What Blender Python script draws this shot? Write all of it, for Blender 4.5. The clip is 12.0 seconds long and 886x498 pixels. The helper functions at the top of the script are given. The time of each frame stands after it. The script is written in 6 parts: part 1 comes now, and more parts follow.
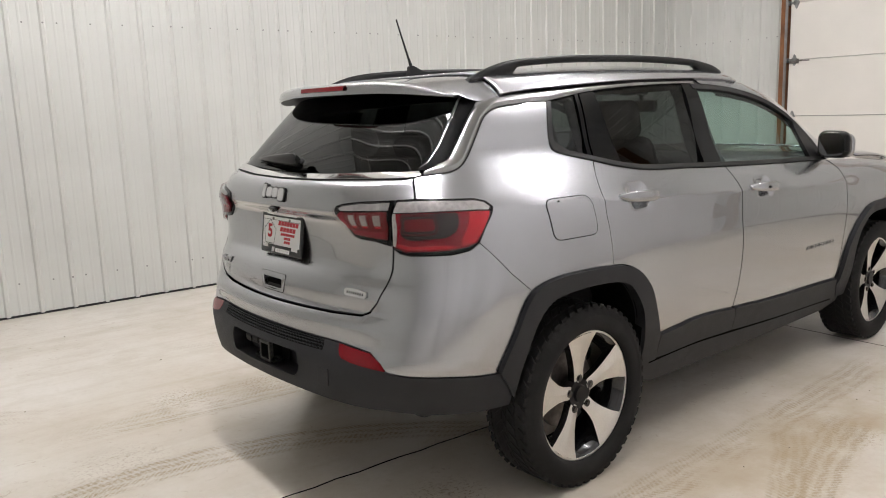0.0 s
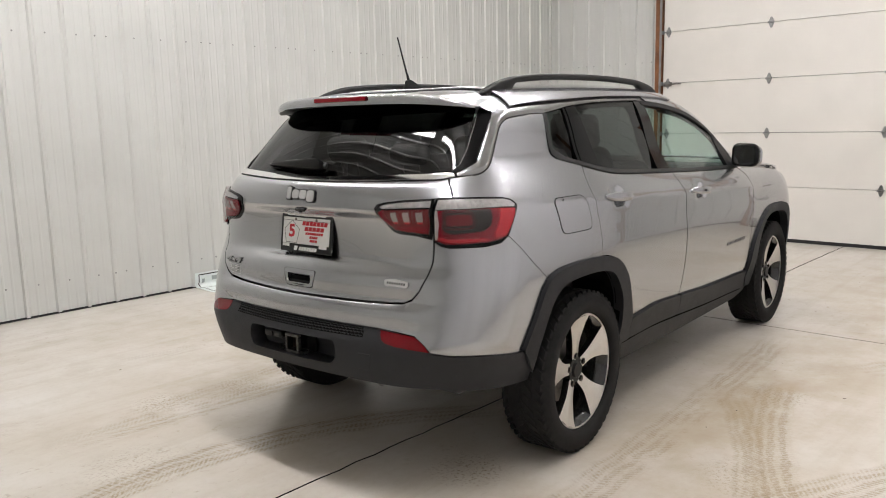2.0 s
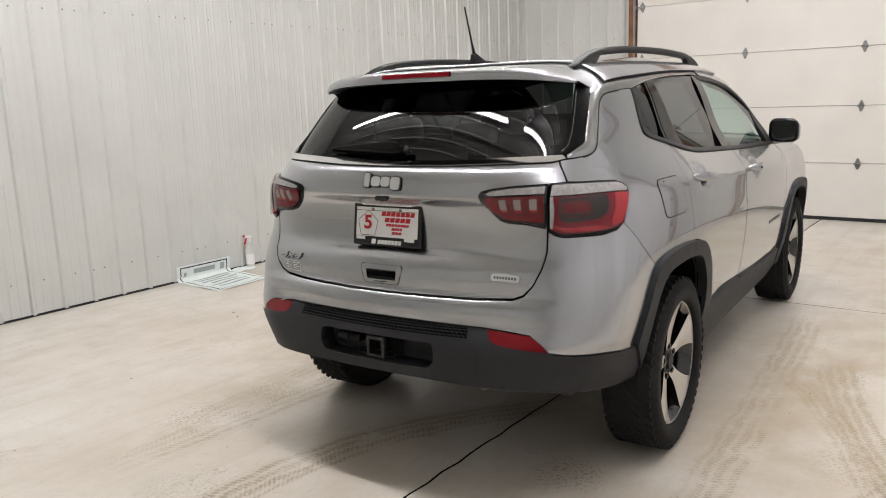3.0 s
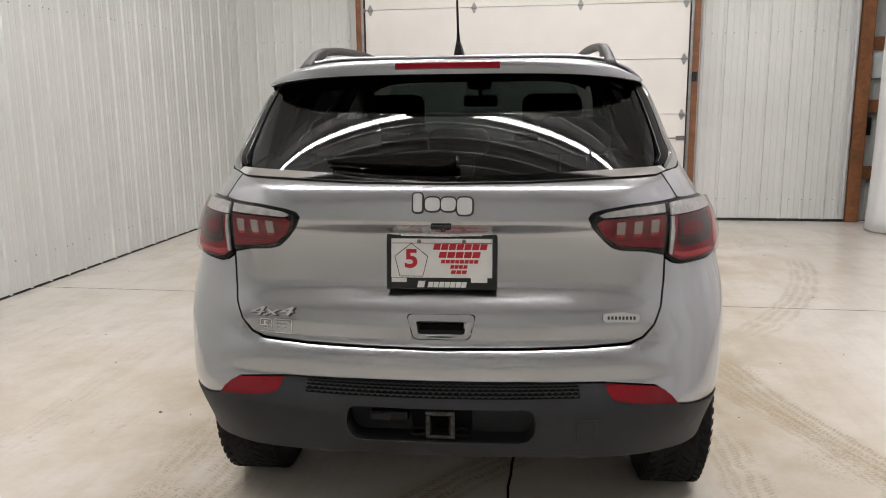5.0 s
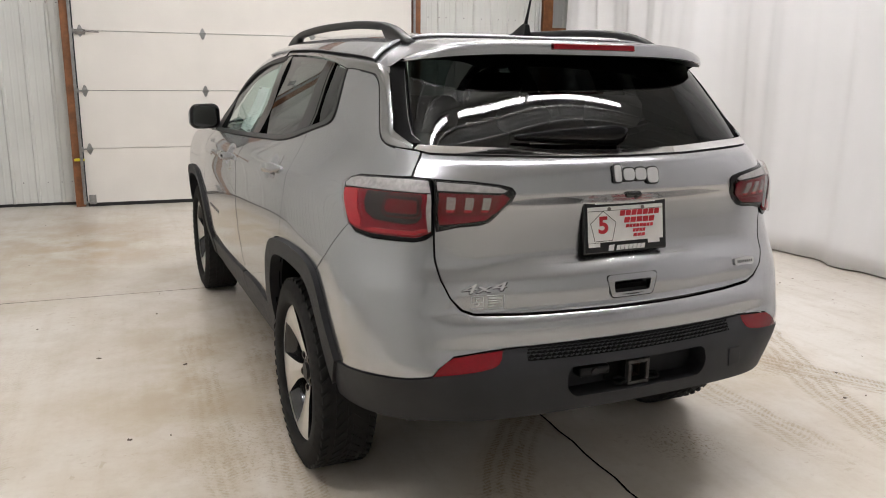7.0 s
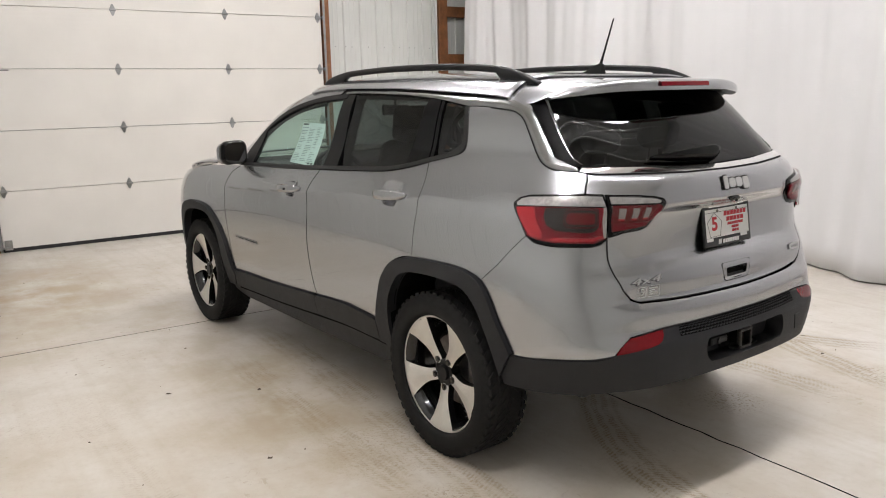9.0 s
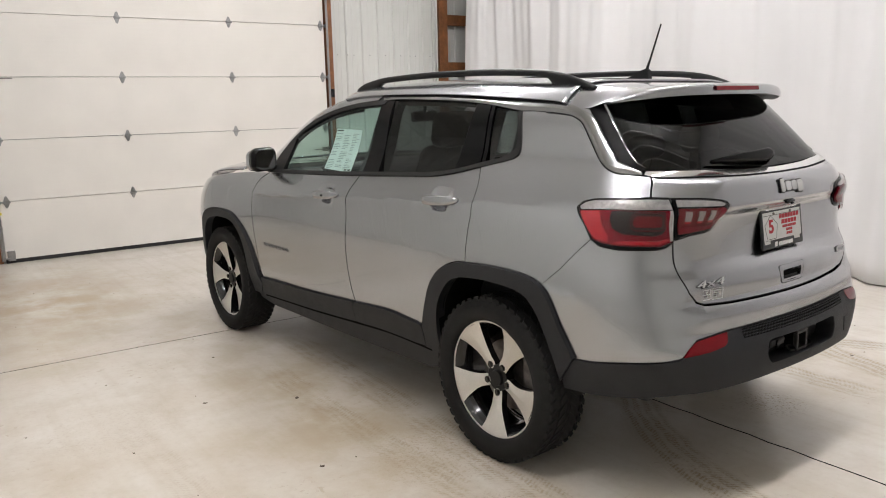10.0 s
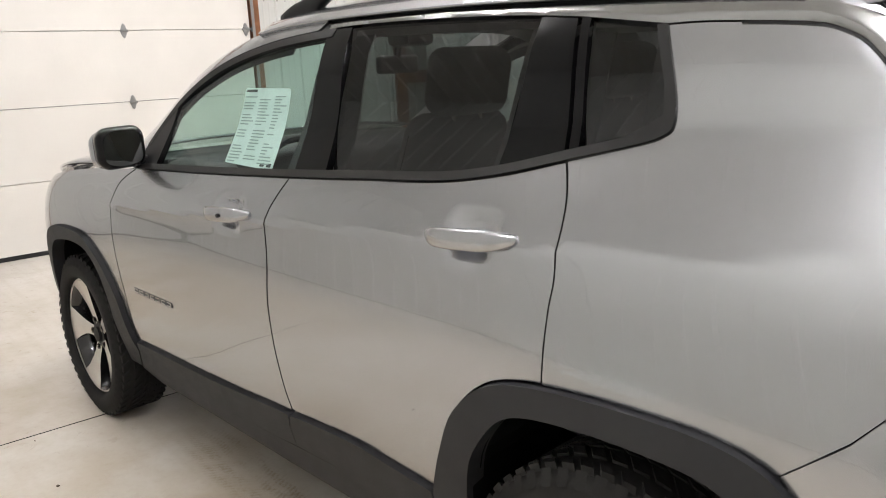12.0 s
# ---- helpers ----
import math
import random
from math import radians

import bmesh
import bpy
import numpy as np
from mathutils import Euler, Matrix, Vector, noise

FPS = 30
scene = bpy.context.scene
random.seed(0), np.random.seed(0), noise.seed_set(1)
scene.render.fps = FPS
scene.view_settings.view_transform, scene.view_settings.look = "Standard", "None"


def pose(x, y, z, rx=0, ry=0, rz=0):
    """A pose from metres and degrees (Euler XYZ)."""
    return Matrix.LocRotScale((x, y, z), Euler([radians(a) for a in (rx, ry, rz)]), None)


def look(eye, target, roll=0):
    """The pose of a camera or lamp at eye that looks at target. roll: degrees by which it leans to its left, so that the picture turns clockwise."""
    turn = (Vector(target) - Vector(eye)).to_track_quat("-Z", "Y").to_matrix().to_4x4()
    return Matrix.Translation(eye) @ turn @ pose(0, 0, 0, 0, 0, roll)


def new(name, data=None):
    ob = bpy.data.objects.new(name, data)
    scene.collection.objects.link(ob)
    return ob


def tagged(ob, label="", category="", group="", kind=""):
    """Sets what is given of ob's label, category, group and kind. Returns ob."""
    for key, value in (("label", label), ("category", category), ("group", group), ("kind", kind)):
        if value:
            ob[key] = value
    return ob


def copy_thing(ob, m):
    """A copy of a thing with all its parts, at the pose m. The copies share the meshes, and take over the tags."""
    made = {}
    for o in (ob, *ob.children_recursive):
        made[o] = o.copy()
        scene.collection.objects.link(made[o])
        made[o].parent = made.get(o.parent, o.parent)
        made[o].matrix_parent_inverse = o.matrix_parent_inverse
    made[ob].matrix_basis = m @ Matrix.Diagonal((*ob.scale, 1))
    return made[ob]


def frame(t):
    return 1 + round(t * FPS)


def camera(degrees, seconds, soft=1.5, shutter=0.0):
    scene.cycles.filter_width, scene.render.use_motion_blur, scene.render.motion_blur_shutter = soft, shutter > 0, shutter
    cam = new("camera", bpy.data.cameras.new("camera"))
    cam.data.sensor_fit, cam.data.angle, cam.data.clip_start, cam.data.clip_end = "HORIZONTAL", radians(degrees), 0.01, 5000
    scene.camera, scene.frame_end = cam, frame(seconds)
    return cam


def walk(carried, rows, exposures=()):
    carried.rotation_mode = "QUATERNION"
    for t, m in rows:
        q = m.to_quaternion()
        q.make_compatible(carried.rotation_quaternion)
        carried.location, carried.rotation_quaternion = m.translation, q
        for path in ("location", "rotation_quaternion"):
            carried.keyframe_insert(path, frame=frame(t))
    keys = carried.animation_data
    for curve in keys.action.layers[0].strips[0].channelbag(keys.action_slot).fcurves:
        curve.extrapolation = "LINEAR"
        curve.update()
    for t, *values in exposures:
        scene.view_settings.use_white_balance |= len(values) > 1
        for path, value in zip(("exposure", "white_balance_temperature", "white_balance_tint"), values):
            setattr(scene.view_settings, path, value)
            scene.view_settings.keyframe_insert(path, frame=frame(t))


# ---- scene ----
cam = camera(59.1, 12.0, 1.0)
PATH = [
    (0, (-2.189, -2.643, 1.423), (-0.921, -1.137, 1.07), -2.0),
    (0.5, (-2.467, -2.742, 1.425), (-1.097, -1.324, 1.091), -1.6),
    (1, (-2.65, -2.742, 1.434), (-1.205, -1.395, 1.121), -1.3),
    (1.5, (-2.802, -2.627, 1.427), (-1.31, -1.331, 1.117), -1.2),
    (2, (-2.865, -2.411, 1.409), (-1.329, -1.17, 1.089), -1.3),
    (2.5, (-2.924, -2.094, 1.424), (-1.349, -0.909, 1.086), -1.6),
    (3, (-3.02, -1.725, 1.419), (-1.378, -0.646, 1.044), -2.0),
    (3.2, (-3.037, -1.582, 1.412), (-1.356, -0.571, 1.022), -1.9),
    (4.8, (-2.897, -0.364, 1.417), (-0.953, -0.09, 1.035), -0.7),
    (5, (-2.865, -0.205, 1.419), (-0.911, -0.017, 1.039), -0.6),
    (5.5, (-2.853, 0.226, 1.413), (-0.89, 0.114, 1.044), 0.4),
    (6, (-2.832, 0.651, 1.418), (-0.915, 0.223, 1.04), 1.0),
    (6.5, (-2.755, 1.06, 1.419), (-0.904, 0.425, 1.008), 1.3),
    (7, (-2.683, 1.481, 1.423), (-0.903, 0.679, 0.986), 0.7),
    (7.5, (-2.564, 1.848, 1.417), (-0.858, 0.892, 0.998), -0.4),
    (7.7, (-2.499, 1.983, 1.434), (-0.815, 0.984, 1.027), -0.8),
    (9.3, (-2.473, 2.79, 1.491), (-0.925, 1.582, 1.111), -0.9),
    (9.5, (-2.454, 2.853, 1.484), (-0.914, 1.632, 1.113), -0.8),
    (10, (-2.291, 2.915, 1.48), (-0.754, 1.69, 1.111), -1.3),
    (10.5, (-1.989, 2.775, 1.451), (-0.458, 1.544, 1.079), -1.8),
    (11, (-1.598, 2.533, 1.44), (-0.07, 1.3, 1.058), -2.5),
    (11.5, (-1.148, 2.234, 1.421), (0.339, 0.961, 1.012), -2.5),
    (12, (-0.717, 1.86, 1.388), (0.723, 0.549, 0.931), -2.9),
]
walk(cam, [(t, look(eye, target, roll)) for t, eye, target, roll in PATH], ((0.0, 0.0), (10.5, 0.0), (12.0, 0.34)))

# ---- world and exposure ----
world = bpy.data.worlds.new("world")
scene.world = world
world.use_nodes = True
world.node_tree.nodes["Background"].inputs[0].default_value = (0.6, 0.65, 0.7, 1)
world.node_tree.nodes["Background"].inputs[1].default_value = 0.05

ROOM = pose(0, 0, 0, 0, 0, -3.4)      # the hall stands a little askew to the car
LAMP = 186.0                           # strength of the ceiling tubes


# ---- materials ----
def material(name, colour, rough=0.5, metal=0.0, coat=0.0, spec=0.5, grain=0.0, grain_size=60.0, stain=0.0, stain_size=3.0, bump=0.0, bump_size=200.0, rough_var=0.0, coat_rough=0.03):
    m = bpy.data.materials.new(name)
    m.use_nodes = True
    nt = m.node_tree
    b = nt.nodes["Principled BSDF"]
    b.inputs["Roughness"].default_value = rough
    b.inputs["Metallic"].default_value = metal
    b.inputs["Coat Weight"].default_value = coat
    b.inputs["Coat Roughness"].default_value = coat_rough
    b.inputs["Specular IOR Level"].default_value = spec
    b.inputs["Base Color"].default_value = (*colour, 1)
    tc = nt.nodes.new("ShaderNodeTexCoord")
    last = None

    def noise_at(size, detail=6.0):
        n = nt.nodes.new("ShaderNodeTexNoise")
        n.inputs["Scale"].default_value = size
        n.inputs["Detail"].default_value = detail
        nt.links.new(tc.outputs["Object"], n.inputs["Vector"])
        return n.outputs["Fac"]

    for amount, size in ((grain, grain_size), (stain, stain_size)):
        if amount:
            ramp = nt.nodes.new("ShaderNodeMapRange")
            ramp.inputs["From Min"].default_value, ramp.inputs["From Max"].default_value = 0.3, 0.7
            ramp.inputs["To Min"].default_value, ramp.inputs["To Max"].default_value = 1 - amount, 1 + amount * 0.5
            nt.links.new(noise_at(size), ramp.inputs["Value"])
            mul = nt.nodes.new("ShaderNodeVectorMath")
            mul.operation = "SCALE"
            if last is None:
                mul.inputs[0].default_value = colour
            else:
                nt.links.new(last, mul.inputs[0])
            nt.links.new(ramp.outputs[0], mul.inputs["Scale"])
            last = mul.outputs[0]
    if last is not None:
        nt.links.new(last, b.inputs["Base Color"])
    if rough_var:
        ramp = nt.nodes.new("ShaderNodeMapRange")
        ramp.inputs["To Min"].default_value, ramp.inputs["To Max"].default_value = max(rough - rough_var, 0.02), rough + rough_var
        nt.links.new(noise_at(stain_size * 2.3), ramp.inputs["Value"])
        nt.links.new(ramp.outputs[0], b.inputs["Roughness"])
    if bump:
        bn = nt.nodes.new("ShaderNodeBump")
        bn.inputs["Strength"].default_value = bump
        bn.inputs["Distance"].default_value = 0.001
        nt.links.new(noise_at(bump_size, 3.0), bn.inputs["Height"])
        nt.links.new(bn.outputs[0], b.inputs["Normal"])
    return m


def glass(name, tint, gloss=1.0):
    """A thin tinted pane: what is behind shows through the tint, and the surface mirrors by Fresnel."""
    m = bpy.data.materials.new(name)
    m.use_nodes = True
    nt = m.node_tree
    nt.nodes.clear()
    out = nt.nodes.new("ShaderNodeOutputMaterial")
    mix = nt.nodes.new("ShaderNodeMixShader")
    tr = nt.nodes.new("ShaderNodeBsdfTransparent")
    gl = nt.nodes.new("ShaderNodeBsdfGlossy")
    lw = nt.nodes.new("ShaderNodeLayerWeight")
    lw.inputs["Blend"].default_value = 0.5
    pw = nt.nodes.new("ShaderNodeMath")
    pw.operation = "POWER"
    pw.inputs[1].default_value = 5.0
    fr = nt.nodes.new("ShaderNodeMath")
    fr.operation = "MULTIPLY_ADD"
    fr.inputs[1].default_value, fr.inputs[2].default_value = 0.94, 0.055 * gloss
    nt.links.new(lw.outputs["Facing"], pw.inputs[0])
    nt.links.new(pw.outputs[0], fr.inputs[0])
    tr.inputs["Color"].default_value = (*tint, 1)
    gl.inputs["Roughness"].default_value = 0.015
    nt.links.new(fr.outputs[0], mix.inputs["Fac"])
    nt.links.new(tr.outputs[0], mix.inputs[1])
    nt.links.new(gl.outputs[0], mix.inputs[2])
    nt.links.new(mix.outputs[0], out.inputs["Surface"])
    return m


def glow(name, colour, strength):
    m = bpy.data.materials.new(name)
    m.use_nodes = True
    b = m.node_tree.nodes["Principled BSDF"]
    b.inputs["Base Color"].default_value = (0.8, 0.8, 0.8, 1)
    b.inputs["Emission Color"].default_value = (*colour, 1)
    b.inputs["Emission Strength"].default_value = strength
    return m


PAINT = material("silver_paint", (0.408, 0.414, 0.436), 0.262, 1.0, 1.0, 0.3, grain=0.07, grain_size=1400, stain=0.02, stain_size=5, coat_rough=0.015)
PAINT.node_tree.nodes["Principled BSDF"].inputs["Coat IOR"].default_value = 1.6   # thick glossy lacquer
CLADDING = material("grained_black_plastic", (0.0185, 0.0190, 0.0218), 0.56, 0, 0, 0.35, grain=0.12, grain_size=500, stain=0.15, stain_size=9, bump=0.35, bump_size=900, rough_var=0.08)
GLOSS_BLACK = material("gloss_black", (0.006, 0.006, 0.007), 0.12, 0, 0.15, 0.4)
PILLAR_BLACK = material("gloss_black_pillar_film", (0.004, 0.004, 0.0045), 0.12, 0, 0, 0.20)
GREY_SEAL = material("dark_grey_seal", (0.011, 0.011, 0.011), 0.35, spec=0.35, grain=0.1, grain_size=200)
BADGE_BRIGHT = material("bright_badge_face", (0.60, 0.60, 0.60), 0.24, 0.45, 0.5, grain=0.05, grain_size=300)
SATIN_BLACK = material("satin_black", (0.007, 0.007, 0.0075), 0.42, 0, 0, 0.28, grain=0.1, grain_size=300)
FLAT_BLACK = material("black_edge_print", (0.003, 0.003, 0.0032), 0.35, 0, 0, 0.06, grain=0.1, grain_size=300)
RUBBER = material("tyre_rubber", (0.015, 0.0145, 0.014), 0.8, 0, 0, 0.25, grain=0.18, grain_size=240, stain=0.25, stain_size=14, bump=0.3, bump_size=500)
CHROME = material("bright_chrome", (0.78, 0.77, 0.76), 0.09, 1.0, rough_var=0.03, stain_size=6)
SATIN_METAL = material("satin_bright_trim", (0.33, 0.33, 0.33), 0.20, 1.0, 0.3, rough_var=0.04, stain_size=7)
MACHINED = material("machined_alloy", (0.72, 0.70, 0.67), 0.34, 0.85, 0.5, grain=0.06, grain_size=180, stain=0.05, stain_size=20)
RIM_BLACK = material("black_rim_paint", (0.010, 0.010, 0.011), 0.18, 0.2, 0.7, grain=0.2, grain_size=90)
STEEL = material("worn_steel", (0.22, 0.20, 0.19), 0.45, 0.9, stain=0.4, stain_size=30)
RUST = material("rusty_steel", (0.045, 0.024, 0.016), 0.8, 0.2, grain=0.4, grain_size=90, stain=0.4, stain_size=22)
WORN_STEEL = material("worn_black_steel", (0.075, 0.073, 0.070), 0.5, 0.5, grain=0.5, grain_size=90, stain=0.4, stain_size=30)
DARK = material("dark_cavity", (0.006, 0.006, 0.006), 0.9, spec=0.05, grain=0.3, grain_size=40)
UNDER = material("underbody_coating", (0.012, 0.012, 0.012), 0.8, spec=0.1, grain=0.3, grain_size=60, stain=0.3, stain_size=6)
SEAT = material("dark_seat_cloth", (0.022, 0.022, 0.024), 0.85, grain=0.25, grain_size=420, bump=0.3, bump_size=700)
TRIM = material("black_cabin_trim", (0.016, 0.016, 0.017), 0.6, grain=0.15, grain_size=300)
HEADLINER = material("pale_headliner", (0.30, 0.29, 0.28), 0.9, grain=0.08, grain_size=300)
RED_LENS = material("red_lamp_lens", (0.21, 0.006, 0.016), 0.40, 0, 0.0, 0.05, grain=0.12, grain_size=120)
RED_CORE = material("dark_red_lamp_core", (0.15, 0.010, 0.014), 0.40, 0, 0.0, 0.05, grain=0.25, grain_size=160)
RED_DEEP = material("deep_red_lens", (0.165, 0.003, 0.008), 0.16, 0, 0.4, 0.1, grain=0.15, grain_size=140)
RED_DIM = material("unlit_red_guide", (0.085, 0.006, 0.009), 0.3, 0, 0.7, 0.1, grain=0.2, grain_size=160)
RED_BRIGHT = material("bright_red_reflex", (0.50, 0.016, 0.030), 0.3, 0, 0.0, 0.2, grain=0.25, grain_size=260)
SMOKE_LENS = material("smoked_lamp_body", (0.020, 0.014, 0.015), 0.4, 0, 0.0, 0.1, grain=0.2, grain_size=90)
CLEAR_LENS = material("clear_lamp_lens", (0.52, 0.53, 0.53), 0.30, 0.45, 0.0, 0.4, grain=0.25, grain_size=70, stain=0.15, stain_size=22)
WHITE_LENS = material("white_lamp_bar", (0.32, 0.27, 0.27), 0.25, 0.0, 0.8, 0.2, grain=0.15, grain_size=150)
LAMP_COVER = glass("clear_lamp_cover", (0.93, 0.90, 0.90), 0.9)
MIRROR = material("mirror_glass", (0.72, 0.74, 0.74), 0.01, 1.0)
CLEAR_GLASS = glass("clear_green_glass", (0.64, 0.78, 0.74))
PRIVACY_GLASS = glass("privacy_glass", (0.145, 0.153, 0.150), 1.0)
REAR_GLASS = glass("rear_privacy_glass", (0.036, 0.040, 0.039), 0.7)
PLATE_WHITE = material("white_plate_print", (0.84, 0.835, 0.83), 0.4, grain=0.03, grain_size=50)
PRINT_RED = material("red_print", (0.55, 0.015, 0.03), 0.45, grain=0.05, grain_size=100)
PRINT_BLACK = material("black_print", (0.012, 0.012, 0.012), 0.45, grain=0.05, grain_size=100)
PRINT_GREY = material("grey_print", (0.36, 0.40, 0.39), 0.7, grain=0.1, grain_size=100)
DECAL = material("frosted_decal", (0.62, 0.63, 0.62), 0.4, grain=0.05, grain_size=100)
PAPER = material("white_paper", (0.78, 0.84, 0.82), 0.85, grain=0.04, grain_size=80, stain=0.05, stain_size=12)
STEEL_SHEET = material("white_steel_sheet", (0.625, 0.63, 0.605), 0.42, 0, 0.1, 0.45, grain=0.015, grain_size=90, stain=0.07, stain_size=1.3, rough_var=0.06)
CEILING_SHEET = material("white_ceiling_sheet", (0.72, 0.72, 0.70), 0.5, grain=0.02, grain_size=70, stain=0.04, stain_size=1.1)
DOOR_WHITE = material("white_door_panel", (0.74, 0.71, 0.665), 0.45, 0, 0, 0.4, grain=0.03, grain_size=120, stain=0.05, stain_size=2.2, bump=0.15, bump_size=260)
WOOD = material("stained_pine", (0.24, 0.095, 0.035), 0.6, grain=0.25, grain_size=26, stain=0.35, stain_size=5, bump=0.3, bump_size=140)
GALVANISED = material("galvanised_steel", (0.33, 0.33, 0.325), 0.30, 0.9, grain=0.15, grain_size=90, stain=0.2, stain_size=14)
SEAL_RUBBER = material("black_seal_rubber", (0.012, 0.012, 0.012), 0.7, grain=0.3, grain_size=60)
FABRIC = material("white_curtain_cloth", (0.735, 0.73, 0.735), 0.9, 0, 0, 0.2, grain=0.03, grain_size=500, stain=0.04, stain_size=1.4, bump=0.2, bump_size=1200)
YELLOW = material("yellow_plastic", (0.75, 0.62, 0.03), 0.4, grain=0.1, grain_size=50)
BOTTLE_WHITE = material("milky_bottle_plastic", (0.66, 0.66, 0.63), 0.35, grain=0.05, grain_size=30)
DEBRIS = material("dried_leaf_bits", (0.085, 0.060, 0.040), 0.9, grain=0.4, grain_size=200)
LAMP_WHITE = material("lamp_housing", (0.7, 0.7, 0.7), 0.4, grain=0.03, grain_size=40)
TUBE = glow("lamp_tube", (0.99, 0.96, 0.965), LAMP)


# ---- helpers for meshes ----
def mesh_object(name, verts, faces, mat, parent=None, normals=None, smooth=False, label="", mats=None, index=None):
    me = bpy.data.meshes.new(name)
    me.from_pydata([tuple(map(float, v)) for v in verts], [], [tuple(int(i) for i in f) for f in faces])
    me.update()
    for mm in (mats or [mat]):
        me.materials.append(mm)
    if index is not None:
        me.polygons.foreach_set("material_index", [int(i) for i in index])
    if smooth or normals is not None:
        me.polygons.foreach_set("use_smooth", [True] * len(me.polygons))
    if normals is not None:
        me.normals_split_custom_set_from_vertices([tuple(map(float, n)) for n in normals])
    ob = new(name, me)
    if parent is not None:
        ob.parent = parent
    if label:
        tagged(ob, label)
    return ob


def part(name, bm, mat, parent=None, label="", smooth=False):
    """Links a bmesh as one mesh object under a thing or a part."""
    me = bpy.data.meshes.new(name)
    bm.normal_update()
    bm.to_mesh(me)
    bm.free()
    me.materials.append(mat)
    if smooth:
        me.polygons.foreach_set("use_smooth", [True] * len(me.polygons))
        me.set_sharp_from_angle(angle=radians(38))
    ob = new(name, me)
    if parent is not None:
        ob.parent = parent
    if label:
        tagged(ob, label)
    return ob


def empty(name, m, label, category, group="", kind=""):
    ob = new(name)
    ob.empty_display_size = 0.1
    ob.matrix_world = m
    return tagged(ob, label, category, group, kind)


def add_box(bm, size, at=(0, 0, 0), turn=None, bevel=0.0, segments=2, taper=None):
    """A bevelled box added to bm; taper scales its top in x and y."""
    made = bmesh.ops.create_cube(bm, size=1.0)["verts"]
    for v in made:
        s = taper if taper and v.co.z > 0 else (1, 1)
        v.co = Vector((v.co.x * size[0] * s[0], v.co.y * size[1] * s[1], v.co.z * size[2]))
    if bevel:
        edges = list({e for v in made for e in v.link_edges})
        made = bmesh.ops.bevel(bm, geom=edges, offset=bevel, segments=segments, affect="EDGES", profile=0.5)["verts"]
    m = Matrix.Translation(at) @ (turn if turn is not None else Matrix.Identity(4))
    bmesh.ops.transform(bm, matrix=m, verts=made)
    return made


def add_tube(bm, a, b, r, segments=14, r2=None):
    a, b = Vector(a), Vector(b)
    made = bmesh.ops.create_cone(bm, cap_ends=True, segments=segments, radius1=r, radius2=r if r2 is None else r2, depth=(b - a).length)["verts"]
    turn = (b - a).to_track_quat("Z", "Y").to_matrix().to_4x4()
    bmesh.ops.transform(bm, matrix=Matrix.Translation((a + b) / 2) @ turn, verts=made)
    return made


def lathe(profile, segments=64, closed=False):
    """Verts and faces of a profile of (radius, y) spun about the y axis."""
    n = len(profile)
    verts = [(r * math.cos(a), y, r * math.sin(a)) for a in [2 * math.pi * i / segments for i in range(segments)] for r, y in profile]
    faces = []
    for i in range(segments):
        j = (i + 1) % segments
        for k in range(n if closed else n - 1):
            l = (k + 1) % n
            faces.append((i * n + k, i * n + l, j * n + l, j * n + k))
    return verts, faces


def grid_faces(nu, nv, flip=False):
    f = [(i * nv + j, i * nv + j + 1, (i + 1) * nv + j + 1, (i + 1) * nv + j) for i in range(nu - 1) for j in range(nv - 1)]
    return [q[::-1] for q in f] if flip else f


def smooth_line(points, n=5):
    """A Catmull-Rom line through points."""
    p = [np.array(q, float) for q in points]
    p = [2 * p[0] - p[1]] + p + [2 * p[-1] - p[-2]]
    out = []
    for i in range(1, len(p) - 2):
        for t in np.linspace(0, 1, n, endpoint=False):
            out.append(0.5 * (2 * p[i] + (p[i + 1] - p[i - 1]) * t + (2 * p[i - 1] - 5 * p[i] + 4 * p[i + 1] - p[i + 2]) * t * t + (3 * p[i] - p[i - 1] - 3 * p[i + 1] + p[i + 2]) * t ** 3))
    out.append(p[-2])
    return [tuple(float(v) for v in q) for q in out]


def rounded(points, r, n=5):
    """A polygon with its corners rounded."""
    p = [np.array(q, float) for q in points]
    out = []
    for i, c in enumerate(p):
        a, b = p[i - 1] - c, p[(i + 1) % len(p)] - c
        ra = min(r, np.linalg.norm(a) * 0.45)
        rb = min(r, np.linalg.norm(b) * 0.45)
        s, e = c + a / np.linalg.norm(a) * ra, c + b / np.linalg.norm(b) * rb
        for t in np.linspace(0, 1, n):
            out.append(tuple((1 - t) ** 2 * s + 2 * t * (1 - t) * c + t * t * e))
    return out


def text_mesh(name, body, size, depth, mat, parent, m, shear=0.0, label="", squeeze=1.0, bold=0.0):
    """Letters in the built-in font, as a mesh."""
    cu = bpy.data.curves.new(name, "FONT")
    cu.body, cu.size, cu.extrude, cu.shear, cu.align_x, cu.align_y = body, size, depth, shear, "CENTER", "CENTER"
    cu.offset = bold
    tmp = bpy.data.objects.new(name, cu)
    scene.collection.objects.link(tmp)
    dg = bpy.context.evaluated_depsgraph_get()
    dg.update()
    me = bpy.data.meshes.new_from_object(tmp.evaluated_get(dg))
    bpy.data.objects.remove(tmp)
    me.transform(m @ Matrix.Diagonal((squeeze, 1, 1, 1)))
    me.materials.clear()
    me.materials.append(mat)
    ob = new(name, me)
    ob.parent = parent
    if label:
        tagged(ob, label)
    return ob


